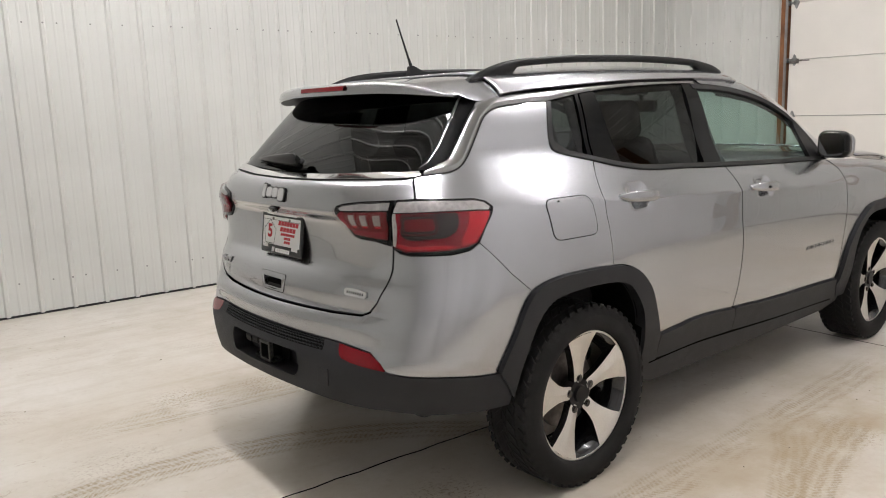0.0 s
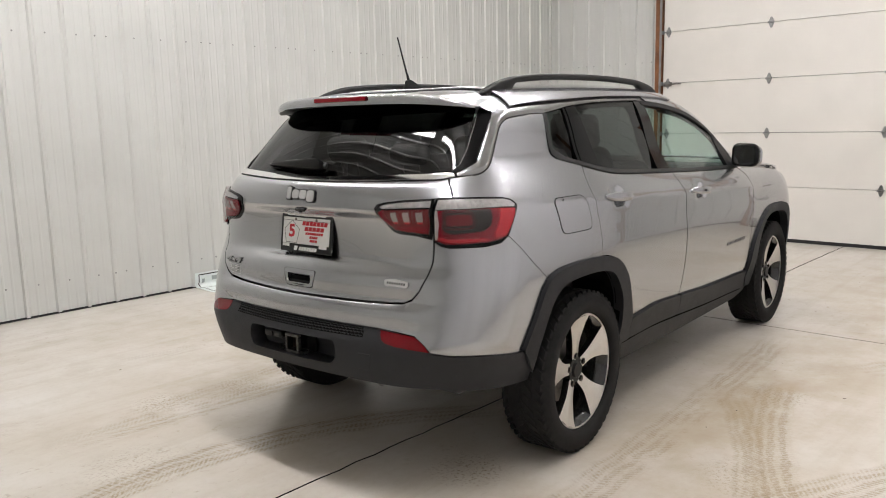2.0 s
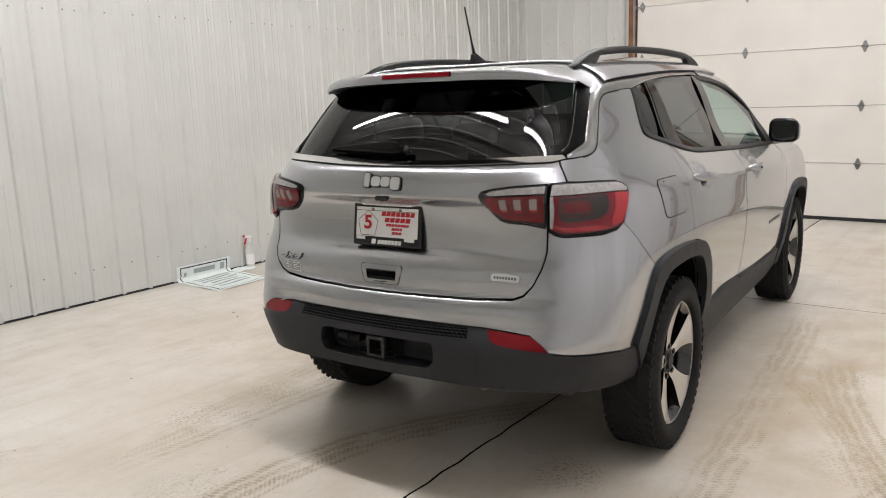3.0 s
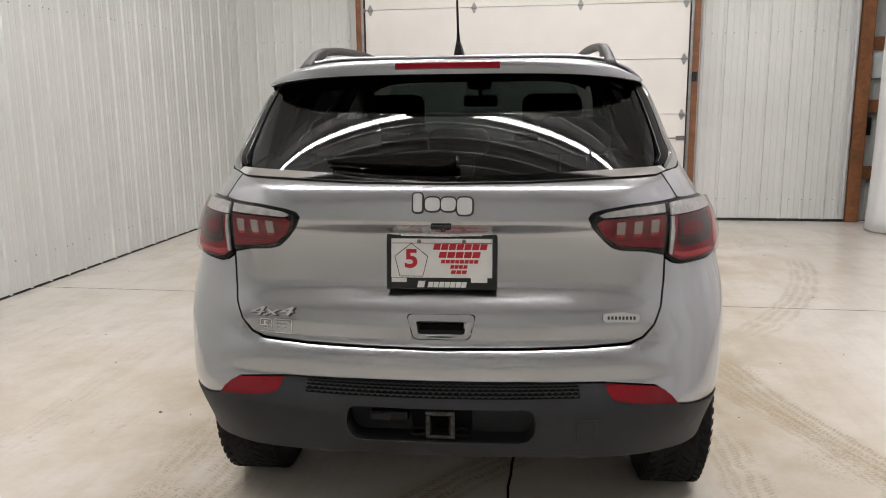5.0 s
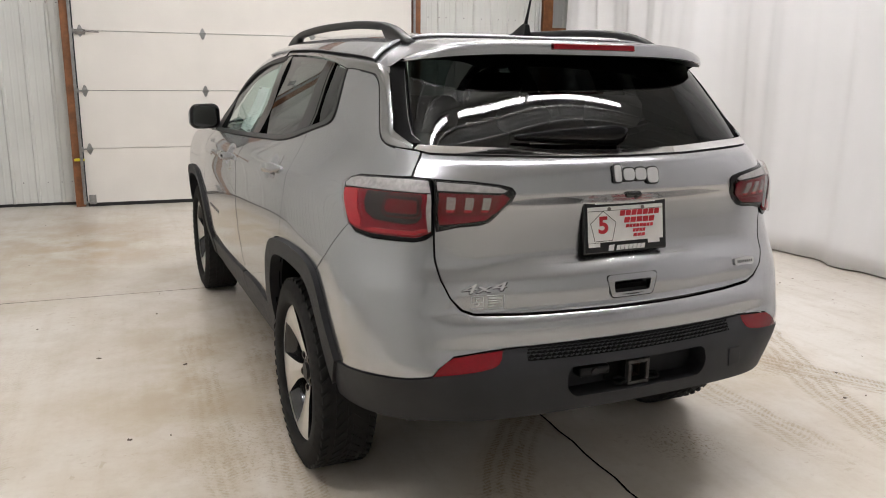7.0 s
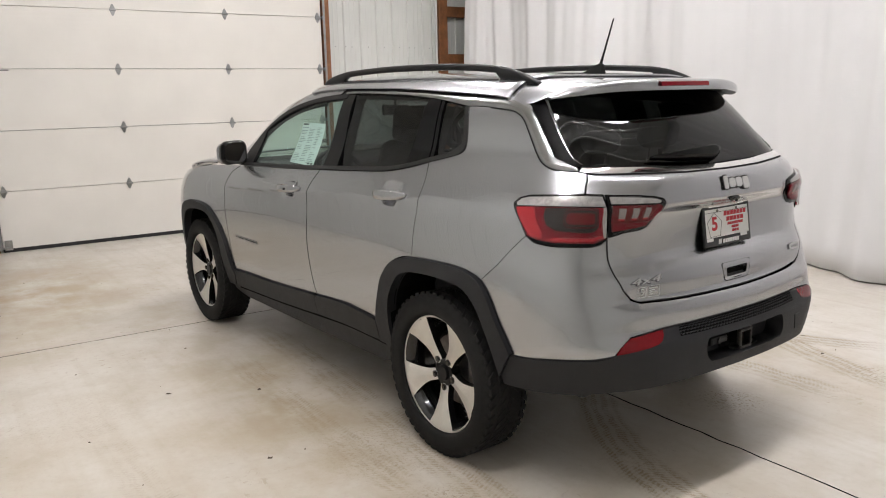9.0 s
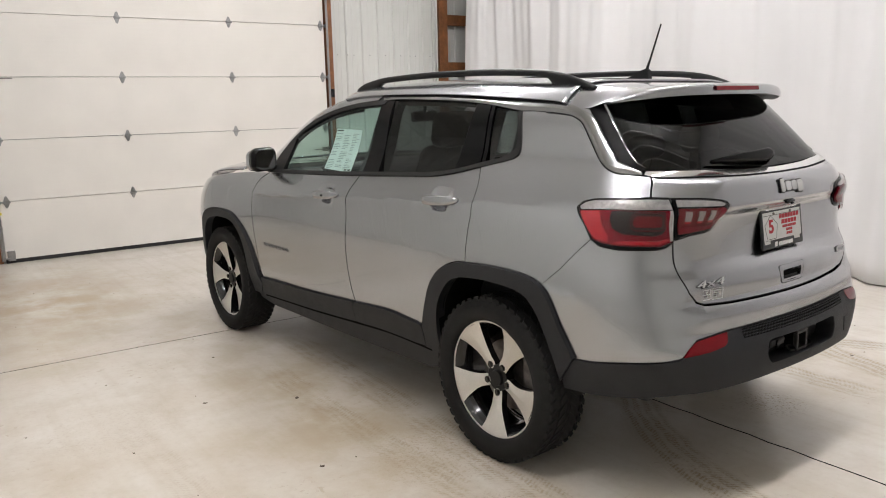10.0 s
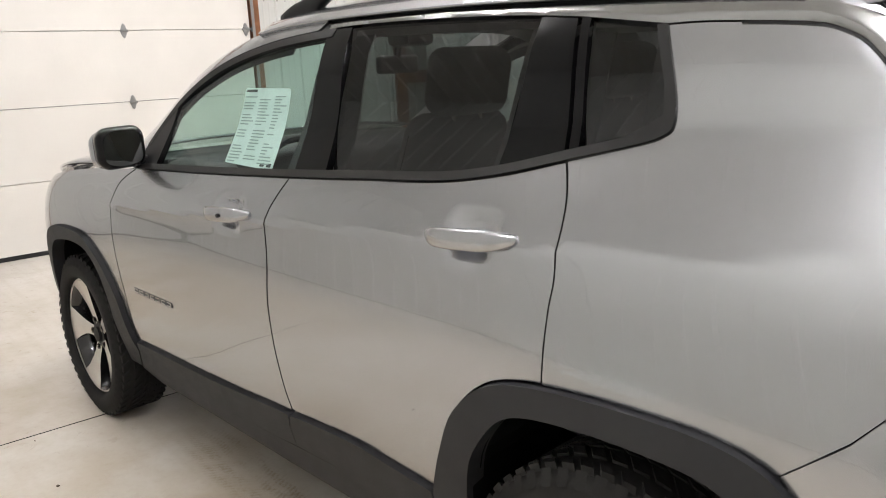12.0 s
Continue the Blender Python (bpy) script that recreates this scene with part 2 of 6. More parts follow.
# ---- the hall ----
WALL_Y, FRONT_X, BACK_X, RIGHT_Y, CEIL = 3.68, 6.45, -6.4, -4.9, 4.3
DOOR_L, DOOR_R, DOOR_H, DOOR_X, SECTION = 1.94, -1.70, 3.05, 6.27, 0.60
PITCH = 0.2325                        # from rib to rib of the steel sheets


def floor_material():
    m = material("sealed_concrete", (0.70, 0.66, 0.60), 0.27, 0, 0, 0.5)
    nt = m.node_tree
    b = nt.nodes["Principled BSDF"]
    tc = [n for n in nt.nodes if n.type == "TEX_COORD"][0].outputs["Object"]
    L = nt.links.new

    def noise_at(size, detail=8.0, rough=0.6, warp=0.0):
        n = nt.nodes.new("ShaderNodeTexNoise")
        n.inputs["Scale"].default_value, n.inputs["Detail"].default_value = size, detail
        n.inputs["Roughness"].default_value, n.inputs["Distortion"].default_value = rough, warp
        L(tc, n.inputs["Vector"])
        return n.outputs["Fac"]

    def span(v, a, b2, c, d):
        r = nt.nodes.new("ShaderNodeMapRange")
        r.interpolation_type = "SMOOTHSTEP"
        for k, val in zip(("From Min", "From Max", "To Min", "To Max"), (a, b2, c, d)):
            r.inputs[k].default_value = val
        L(v, r.inputs["Value"])
        return r.outputs[0]

    def calc(op, a, b2=None):
        n = nt.nodes.new("ShaderNodeMath")
        n.operation = op
        for i, v in enumerate((a, b2)):
            if v is None:
                continue
            if isinstance(v, (int, float)):
                n.inputs[i].default_value = v
            else:
                L(v, n.inputs[i])
        return n.outputs[0]

    def blend(fac, a, col):
        n = nt.nodes.new("ShaderNodeMix")
        n.data_type = "RGBA"
        L(fac, n.inputs["Factor"])
        L(a, n.inputs["A"])
        n.inputs["B"].default_value = (*col, 1)
        return n.outputs["Result"]

    sep = nt.nodes.new("ShaderNodeSeparateXYZ")
    L(tc, sep.inputs[0])
    X, Y = sep.outputs[0], sep.outputs[1]
    base = nt.nodes.new("ShaderNodeRGB")
    base.outputs[0].default_value = (0.70, 0.665, 0.615, 1)
    c = base.outputs[0]
    c = blend(span(noise_at(0.7, 4, 0.55), 0.36, 0.70, 0.0, 0.55), c, (0.57, 0.515, 0.43))          # warm clouds in the slab
    c = blend(span(noise_at(3.1, 8, 0.62), 0.42, 0.72, 0.0, 0.40), c, (0.50, 0.445, 0.36))          # mottling
    c = blend(span(noise_at(34, 5, 0.6), 0.45, 0.75, 0.0, 0.16), c, (0.46, 0.41, 0.34))             # trowelled grain
    flecks = calc("MULTIPLY", span(noise_at(17, 5, 0.65, 0.8), 0.60, 0.68, 0.0, 1.0), span(noise_at(0.9, 3, 0.5), 0.42, 0.62, 0.0, 0.38))
    c = blend(flecks, c, (0.36, 0.295, 0.22))                                                       # dried flecks of mud

    def track(p0, p1, sag, half, amount, col, broken=0.45, period=0.022):
        """A dried tyre print from p0 to p1, bowed by sag: ribs and slanting bars, broken up by noise."""
        nonlocal c
        length = math.hypot(p1[0] - p0[0], p1[1] - p0[1]) / 2
        ca, sa = (p1[0] - p0[0]) / (2 * length), (p1[1] - p0[1]) / (2 * length)
        dx, dy = calc("SUBTRACT", X, (p0[0] + p1[0]) / 2), calc("SUBTRACT", Y, (p0[1] + p1[1]) / 2)
        u = calc("ADD", calc("MULTIPLY", dx, ca), calc("MULTIPLY", dy, sa))
        v = calc("SUBTRACT", calc("MULTIPLY", dy, ca), calc("MULTIPLY", dx, sa))
        v = calc("ADD", calc("SUBTRACT", v, sag), calc("MULTIPLY", calc("MULTIPLY", u, u), sag / length ** 2))
        v = calc("ADD", v, calc("MULTIPLY", calc("SUBTRACT", noise_at(5.5, 4, 0.6), 0.5), 0.075))
        inside_it = calc("MULTIPLY", span(calc("ABSOLUTE", v), half * 0.70, half * 1.15, 1, 0), span(calc("ABSOLUTE", u), length * 0.8, length * 1.15, 1, 0))
        zig = calc("ADD", u, calc("MULTIPLY", calc("ABSOLUTE", v), 0.6))
        bars = span(calc("SINE", calc("MULTIPLY", zig, 2 * math.pi / period)), -0.6, 0.5, 0.55, 1)
        ribs = span(calc("SINE", calc("MULTIPLY", v, 2 * math.pi / (half * 0.5))), -0.8, 0.4, 0.42, 1)
        patch = calc("MULTIPLY", span(noise_at(4.3, 7, 0.7), broken - 0.1, broken + 0.14, 0, 1), span(noise_at(75, 4, 0.65), 0.36, 0.56, 0.35, 1))
        f = calc("MULTIPLY", calc("MULTIPLY", inside_it, calc("MULTIPLY", bars, ribs)), calc("MULTIPLY", patch, amount))
        c = blend(f, c, col)

    def crumbs(x0, y0, rad, amount):
        """A patch of dried mud crumbs."""
        nonlocal c
        dx, dy = calc("SUBTRACT", X, x0), calc("SUBTRACT", Y, y0)
        d = calc("SQRT", calc("ADD", calc("MULTIPLY", dx, dx), calc("MULTIPLY", dy, dy)))
        f = calc("MULTIPLY", span(d, rad * 0.3, rad, amount, 0), span(noise_at(60, 6, 0.7), 0.50, 0.64, 0, 0.8))
        c = blend(f, c, (0.20, 0.155, 0.10))

    MUD = (0.33, 0.26, 0.175)
    track((-1.7, .32), (.15, -.25), .26, .11, 0.9, MUD, 0.40)
    track((1.4, -1.22), (-.4, -1.95), -.10, .10, 0.8, MUD, 0.36)
    track((1.6, -2.7), (-.8, -1.40), -.18, .11, 0.75, MUD, 0.38)
    track((1.05, -1.10), (0.0, -1.60), .03, .075, 0.7, MUD, 0.38)
    track((2.2, -.92), (-.7, -1.10), .02, .10, 0.7, MUD, 0.42)
    track((2.0, .78), (-1.3, .97), .03, .11, 0.70, MUD, 0.44)
    track((1.6, 1.12), (-1.0, 1.06), -.04, .09, 0.60, MUD, 0.46)
    track((1.2, 2.02), (-.6, 1.98), .06, .09, 0.25, MUD, 0.44)
    track((4.2, -2.4), (1.9, -1.5), .15, .12, 0.55, MUD, 0.42)
    track((-1.1, -1.5), (-3.2, -.9), .2, .11, 0.5, MUD, 0.45)
    track((-1.4, 1.3), (-3.0, 1.9), -.15, .11, 0.45, MUD, 0.46)
    for x0, y0, rad, amount in ((-.84, 1.14, .20, .8), (-.41, 1.06, .18, .8), (-.42, -.60, .22, .9), (.2, -1.5, .25, .6), (1.2, -1.25, .22, .8), (.1, 1.0, .4, .5), (-.65, -1.5, .2, .7), (-1.3, .5, .3, .5), (1.3, 2.1, .5, .15), (5.0, -2.2, .4, .6)):
        crumbs(x0, y0, rad, amount)
    # streaks along the hall, left by wheels and water
    stretch = nt.nodes.new("ShaderNodeCombineXYZ")
    L(calc("MULTIPLY", X, 0.35), stretch.inputs[0])
    L(calc("MULTIPLY", Y, 7.0), stretch.inputs[1])
    streak = nt.nodes.new("ShaderNodeTexNoise")
    streak.inputs["Scale"].default_value, streak.inputs["Detail"].default_value = 1.6, 3.0
    L(stretch.outputs[0], streak.inputs["Vector"])
    c = blend(span(streak.outputs["Fac"], 0.45, 0.75, 0.0, 0.20), c, (0.47, 0.405, 0.305))

    cloudy = span(noise_at(2.3, 6, 0.6), 0.30, 0.66, 0.25, 1.0)

    def wash(x0, y0, rx, ry, amount, col):
        """A soft patch of colour, clouded and fading outwards."""
        nonlocal c
        dx, dy = calc("DIVIDE", calc("SUBTRACT", X, x0), rx), calc("DIVIDE", calc("SUBTRACT", Y, y0), ry)
        d = calc("SQRT", calc("ADD", calc("MULTIPLY", dx, dx), calc("MULTIPLY", dy, dy)))
        f = calc("MAXIMUM", calc("SUBTRACT", 1.0, d), 0.0)
        c = blend(calc("MULTIPLY", calc("MULTIPLY", f, cloudy), amount), c, col)

    TAN = (0.43, 0.335, 0.215)
    # stains of dried mud water
    wash(1.0, -1.25, 3.0, 0.75, 0.85, TAN)
    wash(4.4, -1.6, 2.2, 1.3, 0.70, TAN)
    wash(0.8, 1.15, 2.8, 0.80, 0.88, TAN)
    wash(-0.5, -0.1, 1.9, 1.0, 0.40, TAN)
    wash(4.1, 1.9, 2.3, 1.3, 0.95, TAN)
    # a wide tan patch that darkens the floor left of the car
    wash(0.7, 2.4, 2.4, 1.2, 0.45, TAN)
    L(c, b.inputs["Base Color"])
    bn = nt.nodes.new("ShaderNodeBump")
    bn.inputs["Strength"].default_value, bn.inputs["Distance"].default_value = 0.05, 0.002
    L(noise_at(12, 3), bn.inputs["Height"])
    L(bn.outputs[0], b.inputs["Normal"])
    return m


CONCRETE = floor_material()


def build_floor():
    """Four cast slabs, parted by a straight cut and a wandering crack."""
    base = bmesh.new()
    add_box(base, (BACK_X * -1 + FRONT_X + 0.4, WALL_Y - RIGHT_Y + 0.4, 0.1), ((FRONT_X + BACK_X) / 2, (WALL_Y + RIGHT_Y) / 2, -0.066))
    floor = part("floor", base, DARK)
    floor.matrix_world = ROOM
    tagged(floor, "pale sealed concrete floor with mud tracks and cut joints", "floor", kind="structure")
    jx, jy = 2.545, -0.192
    rnd = random.Random(5)
    wob_y = {i: (rnd.random() - 0.5) * 0.010 for i in range(200)}

    def cut(i, n):
        return 0 if i in (0, n) else wob_y[i]

    gap = 0.0048
    for sx in (-1, 1):
        for sy in (-1, 1):
            x0, x1 = (BACK_X - 0.1, jx) if sx < 0 else (jx, FRONT_X + 0.1)
            y0, y1 = (RIGHT_Y - 0.1, jy) if sy < 0 else (jy, WALL_Y + 0.1)
            n = 90
            line = [(x0 + (x1 - x0) * i / n, jy + cut(i, n) + (sy * gap)) for i in range(n + 1)]
            far = y0 if sy < 0 else y1
            line[0 if sx > 0 else -1] = (jx + sx * gap * 0.8, jy + sy * gap)
            ring = line + [(line[-1][0], far), (line[0][0], far)]
            if sy < 0:
                ring = ring[::-1]
            k = len(ring)
            verts = [(x, y, 0) for x, y in ring] + [(x, y, -0.016) for x, y in ring]
            faces = [list(range(k))] + [(i, i + k, (i + 1) % k + k, (i + 1) % k) for i in range(k)]
            mesh_object("slab", verts, faces, CONCRETE, floor, mats=[CONCRETE, DARK], index=[0] + [1] * k)


def rib_profile(u0, u1, phase):
    """Offsets (u, n) of a steel sheet seen from above: tall narrow ribs, with two faint swages between."""
    pts = [(u0, 0.0)]
    k0 = math.floor((u0 - phase) / PITCH) - 1
    for k in range(k0, k0 + int((u1 - u0) / PITCH) + 4):
        r = phase + k * PITCH
        for du, n in ((-0.022, 0), (-0.010, 0.017), (0.010, 0.017), (0.022, 0), (0.072, 0), (0.079, 0.0022), (0.088, 0.0022), (0.095, 0), (0.138, 0), (0.145, 0.0022), (0.154, 0.0022), (0.161, 0)):
            if u0 + 0.001 < r + du < u1 - 0.001:
                pts.append((r + du, n))
    pts.append((u1, 0.0))
    return pts


def sheet(name, u0, u1, z0, z1, m, phase, label, mat=STEEL_SHEET, screws=None, kind="structure"):
    """A ribbed steel wall with thickness: u along it, n towards the hall, z up, laid into the hall by m."""
    pr = rib_profile(u0, u1, phase)
    n = len(pr)
    verts = [(u, d, z) for z in (z0, z1) for u, d in pr] + [(u, -0.06, z) for z in (z0, z1) for u in (u0, u1)]
    faces = [(i, i + 1, n + i + 1, n + i) for i in range(n - 1)]
    a = 2 * n
    faces += [(a + 1, a, a + 2, a + 3), (a, 0, n, a + 2), (n - 1, a + 1, a + 3, 2 * n - 1), list(range(n - 1, -1, -1)) + [a, a + 1], list(range(n, 2 * n)) + [a + 3, a + 2]]
    ob = mesh_object(name, verts, faces, mat)
    ob.matrix_world = ROOM @ m
    tagged(ob, label, "wall", kind=kind)
    if screws:
        bm = bmesh.new()
        for z in screws:
            k = math.floor((u0 - phase) / PITCH)
            while phase + (k + 0.5) * PITCH < u1:
                spots = [(phase + (k + 0.58) * PITCH, 0.0)]
                if k % 4 == 0:
                    spots.append((phase + k * PITCH, 0.017))
                for u, d in spots:
                    if u0 < u < u1:
                        add_tube(bm, (u, d - 0.001, z), (u, d + 0.004, z), 0.0072, 6)
                k += 1
        tagged(part("screw_heads", bm, GALVANISED, ob), "small grey hex screw heads", kind="stuff")
    return ob


def build_walls():
    left = Matrix.Translation((0, WALL_Y, 0)) @ Matrix.Rotation(math.pi, 4, "Z")
    sheet("wall_left", -FRONT_X, -BACK_X, 0.010, CEIL, left, -0.138, "unseen white ribbed steel wall, added to bounce light onto the tail with a row of screws", screws=(0.25, 2.14, 3.6))
    front = Matrix.Translation((FRONT_X, 0, 0)) @ Matrix.Rotation(math.pi / 2, 4, "Z")
    sheet("wall_front_left", DOOR_L + 0.09, WALL_Y, 0.03, CEIL, front, 2.177, "unseen white ribbed steel wall, added to bounce light onto the tail beside the overhead door", screws=(0.25, 2.09))
    sheet("wall_front_right", -3.49, DOOR_R - 0.10, 0.03, CEIL, front, -3.026, "unseen white ribbed steel wall, added to bounce light onto the tail beside the overhead door", screws=(0.25, 2.09))
    sheet("wall_over_door", DOOR_R - 0.10, DOOR_L + 0.09, DOOR_H, CEIL, front, -3.026, "white ribbed steel sheet above the overhead door")
    right = Matrix.Translation((0, RIGHT_Y, 0))
    sheet("wall_right", BACK_X, FRONT_X + 1.0, 0.0, CEIL, right, 0.0, "grey ribbed steel wall behind the curtain")
    sheet("wall_front_recess", -5.0, -3.49, 0.0, CEIL, Matrix.Translation((FRONT_X + 0.16, 0, 0)) @ Matrix.Rotation(math.pi / 2, 4, "Z"), 0.05, "grey outer steel sheet seen between bare posts")
    # unseen end wall, set close behind to bounce light onto tail and floor
    back = Matrix.Translation((BACK_X, 0, 0)) @ Matrix.Rotation(-math.pi / 2, 4, "Z")
    sheet("bounce_wall", -WALL_Y, -RIGHT_Y, 0.0, CEIL, back, 0.0, "unseen white ribbed steel wall, added to bounce light onto the tail")
    # ribs of the ceiling run across the hall
    pr = rib_profile(BACK_X - 0.1, FRONT_X + 0.2, 0.1)
    n = len(pr)
    verts = [(u, y, CEIL - d) for y in (RIGHT_Y - 0.1, WALL_Y + 0.1) for u, d in pr] + [(u, y, CEIL + 0.08) for y in (RIGHT_Y - 0.1, WALL_Y + 0.1) for u in (pr[0][0], pr[-1][0])]
    faces = [(i + 1, i, n + i, n + i + 1) for i in range(n - 1)] + [(2 * n, 2 * n + 1, 2 * n + 3, 2 * n + 2)]
    ob = mesh_object("ceiling", verts, faces, CEILING_SHEET)
    ob.matrix_world = ROOM
    tagged(ob, "white ribbed steel ceiling", "ceiling", kind="structure")
    # base trims
    for name, size, at in (("baseboard_left", (FRONT_X - BACK_X, 0.012, 0.016), ((FRONT_X + BACK_X) / 2, WALL_Y - 0.006, 0.008)),
                           ("baseboard_front_left", (0.012, WALL_Y - DOOR_L - 0.1, 0.03), (FRONT_X - 0.006, (WALL_Y + DOOR_L + 0.09) / 2 - 0.01, 0.015)),
                           ("baseboard_front_right", (0.012, 1.68, 0.03), (FRONT_X - 0.006, -2.65, 0.015))):
        bm = bmesh.new()
        add_box(bm, size, at, bevel=0.003)
        ob = part(name, bm, SEAL_RUBBER)
        ob.matrix_world = ROOM
        tagged(ob, "dark strip at the foot of the steel wall", "trim", kind="structure")
    # corner flashing
    bm = bmesh.new()
    add_box(bm, (0.045, 0.008, CEIL - 0.04), (FRONT_X - 0.03, WALL_Y - 0.022, CEIL / 2 + 0.02), bevel=0.002)
    add_box(bm, (0.008, 0.045, CEIL - 0.04), (FRONT_X - 0.022, WALL_Y - 0.03, CEIL / 2 + 0.02), bevel=0.002)
    ob = part("trim_corner", bm, STEEL_SHEET)
    ob.matrix_world = ROOM
    tagged(ob, "white folded steel corner flashing", "trim", kind="structure")
    for k, y in enumerate((-3.40, -3.455)):
        bm = bmesh.new()
        add_box(bm, (0.03, 0.022, CEIL - 0.04), (FRONT_X - 0.018, y, CEIL / 2 + 0.02), bevel=0.004)
        ob = part("trim_edge", bm, STEEL_SHEET)
        ob.matrix_world = ROOM
        tagged(ob, "white folded steel edge trim", "trim", kind="structure")


def build_door():
    door = empty("door_1", ROOM, "white insulated overhead garage door, closed, with hinges on its joints", "garage door", kind="structure")
    mid, wide = (DOOR_L + DOOR_R) / 2, DOOR_L - DOOR_R - 0.02
    z = 0.035
    for k in range(5):
        h = SECTION - 0.004 if k else SECTION - 0.023
        bm = bmesh.new()
        # a slab with a shallow step near its upper and lower edge and faint long pleats
        pr = [(0, 0)]
        steps = 24
        for i in range(steps + 1):
            zz = 0.004 + (h - 0.008) * i / steps
            pr.append((zz, 0.005 - (0.0002 if i % 2 else 0)))
        pr.append((h, 0))
        vs = [[bm.verts.new((DOOR_X - d, mid + s * wide / 2, z + zz)) for zz, d in pr] for s in (1, -1)]
        bk = [[bm.verts.new((DOOR_X + 0.045, mid + s * wide / 2, z + zz)) for zz in (0, h)] for s in (1, -1)]
        for i in range(len(pr) - 1):
            bm.faces.new((vs[0][i], vs[0][i + 1], vs[1][i + 1], vs[1][i]))
        bm.faces.new((bk[0][0], bk[1][0], bk[1][1], bk[0][1]))
        bm.faces.new((vs[0][0], vs[1][0], bk[1][0], bk[0][0]))
        bm.faces.new((vs[0][-1], bk[0][1], bk[1][1], vs[1][-1]))
        bm.faces.new(vs[0] + bk[0][::-1])
        bm.faces.new(vs[1][::-1] + bk[1])
        bmesh.ops.recalc_face_normals(bm, faces=bm.faces)
        part("section", bm, DOOR_WHITE, door)
        z += h + 0.004
    bm = bmesh.new()
    add_box(bm, (0.05, wide, 0.05), (DOOR_X + 0.02, mid, 0.02), bevel=0.012, segments=3)
    part("bottom_seal", bm, SEAL_RUBBER, door, "black rubber bottom seal")

    def hinge(y, zc, end):
        bm = bmesh.new()
        r = 0.062
        lozenge = [(0.0, r), (0.012, r * 0.82), (0.026, 0.012), (0.026, -0.012), (0.012, -r * 0.82), (0, -r), (-0.012, -r * 0.82), (-0.026, -0.012), (-0.026, 0.012), (-0.012, r * 0.82)]
        ring = [bm.verts.new((DOOR_X - 0.0075, y + a, zc + b)) for a, b in lozenge]
        top = bmesh.ops.extrude_face_region(bm, geom=[bm.faces.new(ring)])
        for v in [g for g in top["geom"] if isinstance(g, bmesh.types.BMVert)]:
            v.co.x -= 0.006
        add_tube(bm, (DOOR_X - 0.022, y - 0.034, zc), (DOOR_X - 0.022, y + 0.034, zc), 0.010, 10)
        for dz in (0.045, 0.022, -0.022, -0.045):
            add_tube(bm, (DOOR_X - 0.018, y, zc + dz), (DOOR_X - 0.010, y, zc + dz), 0.005, 6)
        if end:
            add_tube(bm, (DOOR_X - 0.030, y, zc), (DOOR_X - 0.030, y + end * 0.06, zc), 0.008, 10)
            add_tube(bm, (DOOR_X - 0.030, y + end * 0.055, zc), (DOOR_X - 0.030, y + end * 0.075, zc), 0.024, 14)
            add_box(bm, (0.022, 0.05, 0.05), (DOOR_X - 0.016, y, zc), bevel=0.004)
        bmesh.ops.recalc_face_normals(bm, faces=bm.faces)
        h = part("roller_hinge" if end else "hinge", bm, GALVANISED, door)
        return h

    for k in range(4):
        zc = 0.61 + k * 0.60
        hinge(1.868, zc, 1)
        hinge(0.668, zc, 0)
        hinge(-0.515, zc, 0)
        hinge(-1.645, zc, -1)
    # bolts with long handles, and small brackets
    for y, zc, s in ((1.868, 1.80, -1), (-1.645, 0.95, 1)):
        bm = bmesh.new()
        add_box(bm, (0.02, 0.10, 0.05), (DOOR_X - 0.017, y + s * 0.0, zc), bevel=0.004)
        add_box(bm, (0.012, 0.16, 0.012), (DOOR_X - 0.034, y + s * 0.10, zc), bevel=0.003)
        part("slide_bolt", bm, STEEL, door, "grey steel slide bolt")
    for y in (1.90, -1.67):
        bm = bmesh.new()
        add_box(bm, (0.02, 0.07, 0.10), (DOOR_X - 0.016, y - 0.02 * math.copysign(1, y), 0.075), bevel=0.004)
        add_tube(bm, (DOOR_X - 0.03, y - 0.03, 0.05), (DOOR_X - 0.03, y + 0.04, 0.05), 0.01, 10)
        part("corner_bracket", bm, GALVANISED, door)
    for y in (1.965, -1.725):
        bm = bmesh.new()
        add_box(bm, (0.05, 0.008, 3.0), (DOOR_X - 0.025, y, 1.53), bevel=0.002)
        add_box(bm, (0.008, 0.028, 3.0), (DOOR_X - 0.052, y - math.copysign(0.012, y), 1.53), bevel=0.002)
        part("track", bm, GALVANISED, door, "galvanised steel roller track")
    for k, (y0, y1) in enumerate(((DOOR_L + 0.015, DOOR_L + 0.105), (DOOR_R - 0.105, DOOR_R - 0.015))):
        bm = bmesh.new()
        add_box(bm, (0.20, y1 - y0, DOOR_H + 0.1), (FRONT_X - 0.085, (y0 + y1) / 2, DOOR_H / 2 + 0.05), bevel=0.004)
        ob = part("door_frame", bm, WOOD)
        ob.matrix_world = ROOM
        tagged(ob, "stained pine post beside the overhead door", "door frame", kind="structure")
    bm = bmesh.new()
    add_box(bm, (0.20, DOOR_L - DOOR_R + 0.21, 0.15), (FRONT_X - 0.085, mid, DOOR_H + 0.18), bevel=0.004)
    ob = part("door_frame", bm, WOOD)
    ob.matrix_world = ROOM
    tagged(ob, "stained pine header over the overhead door", "door frame", kind="structure")


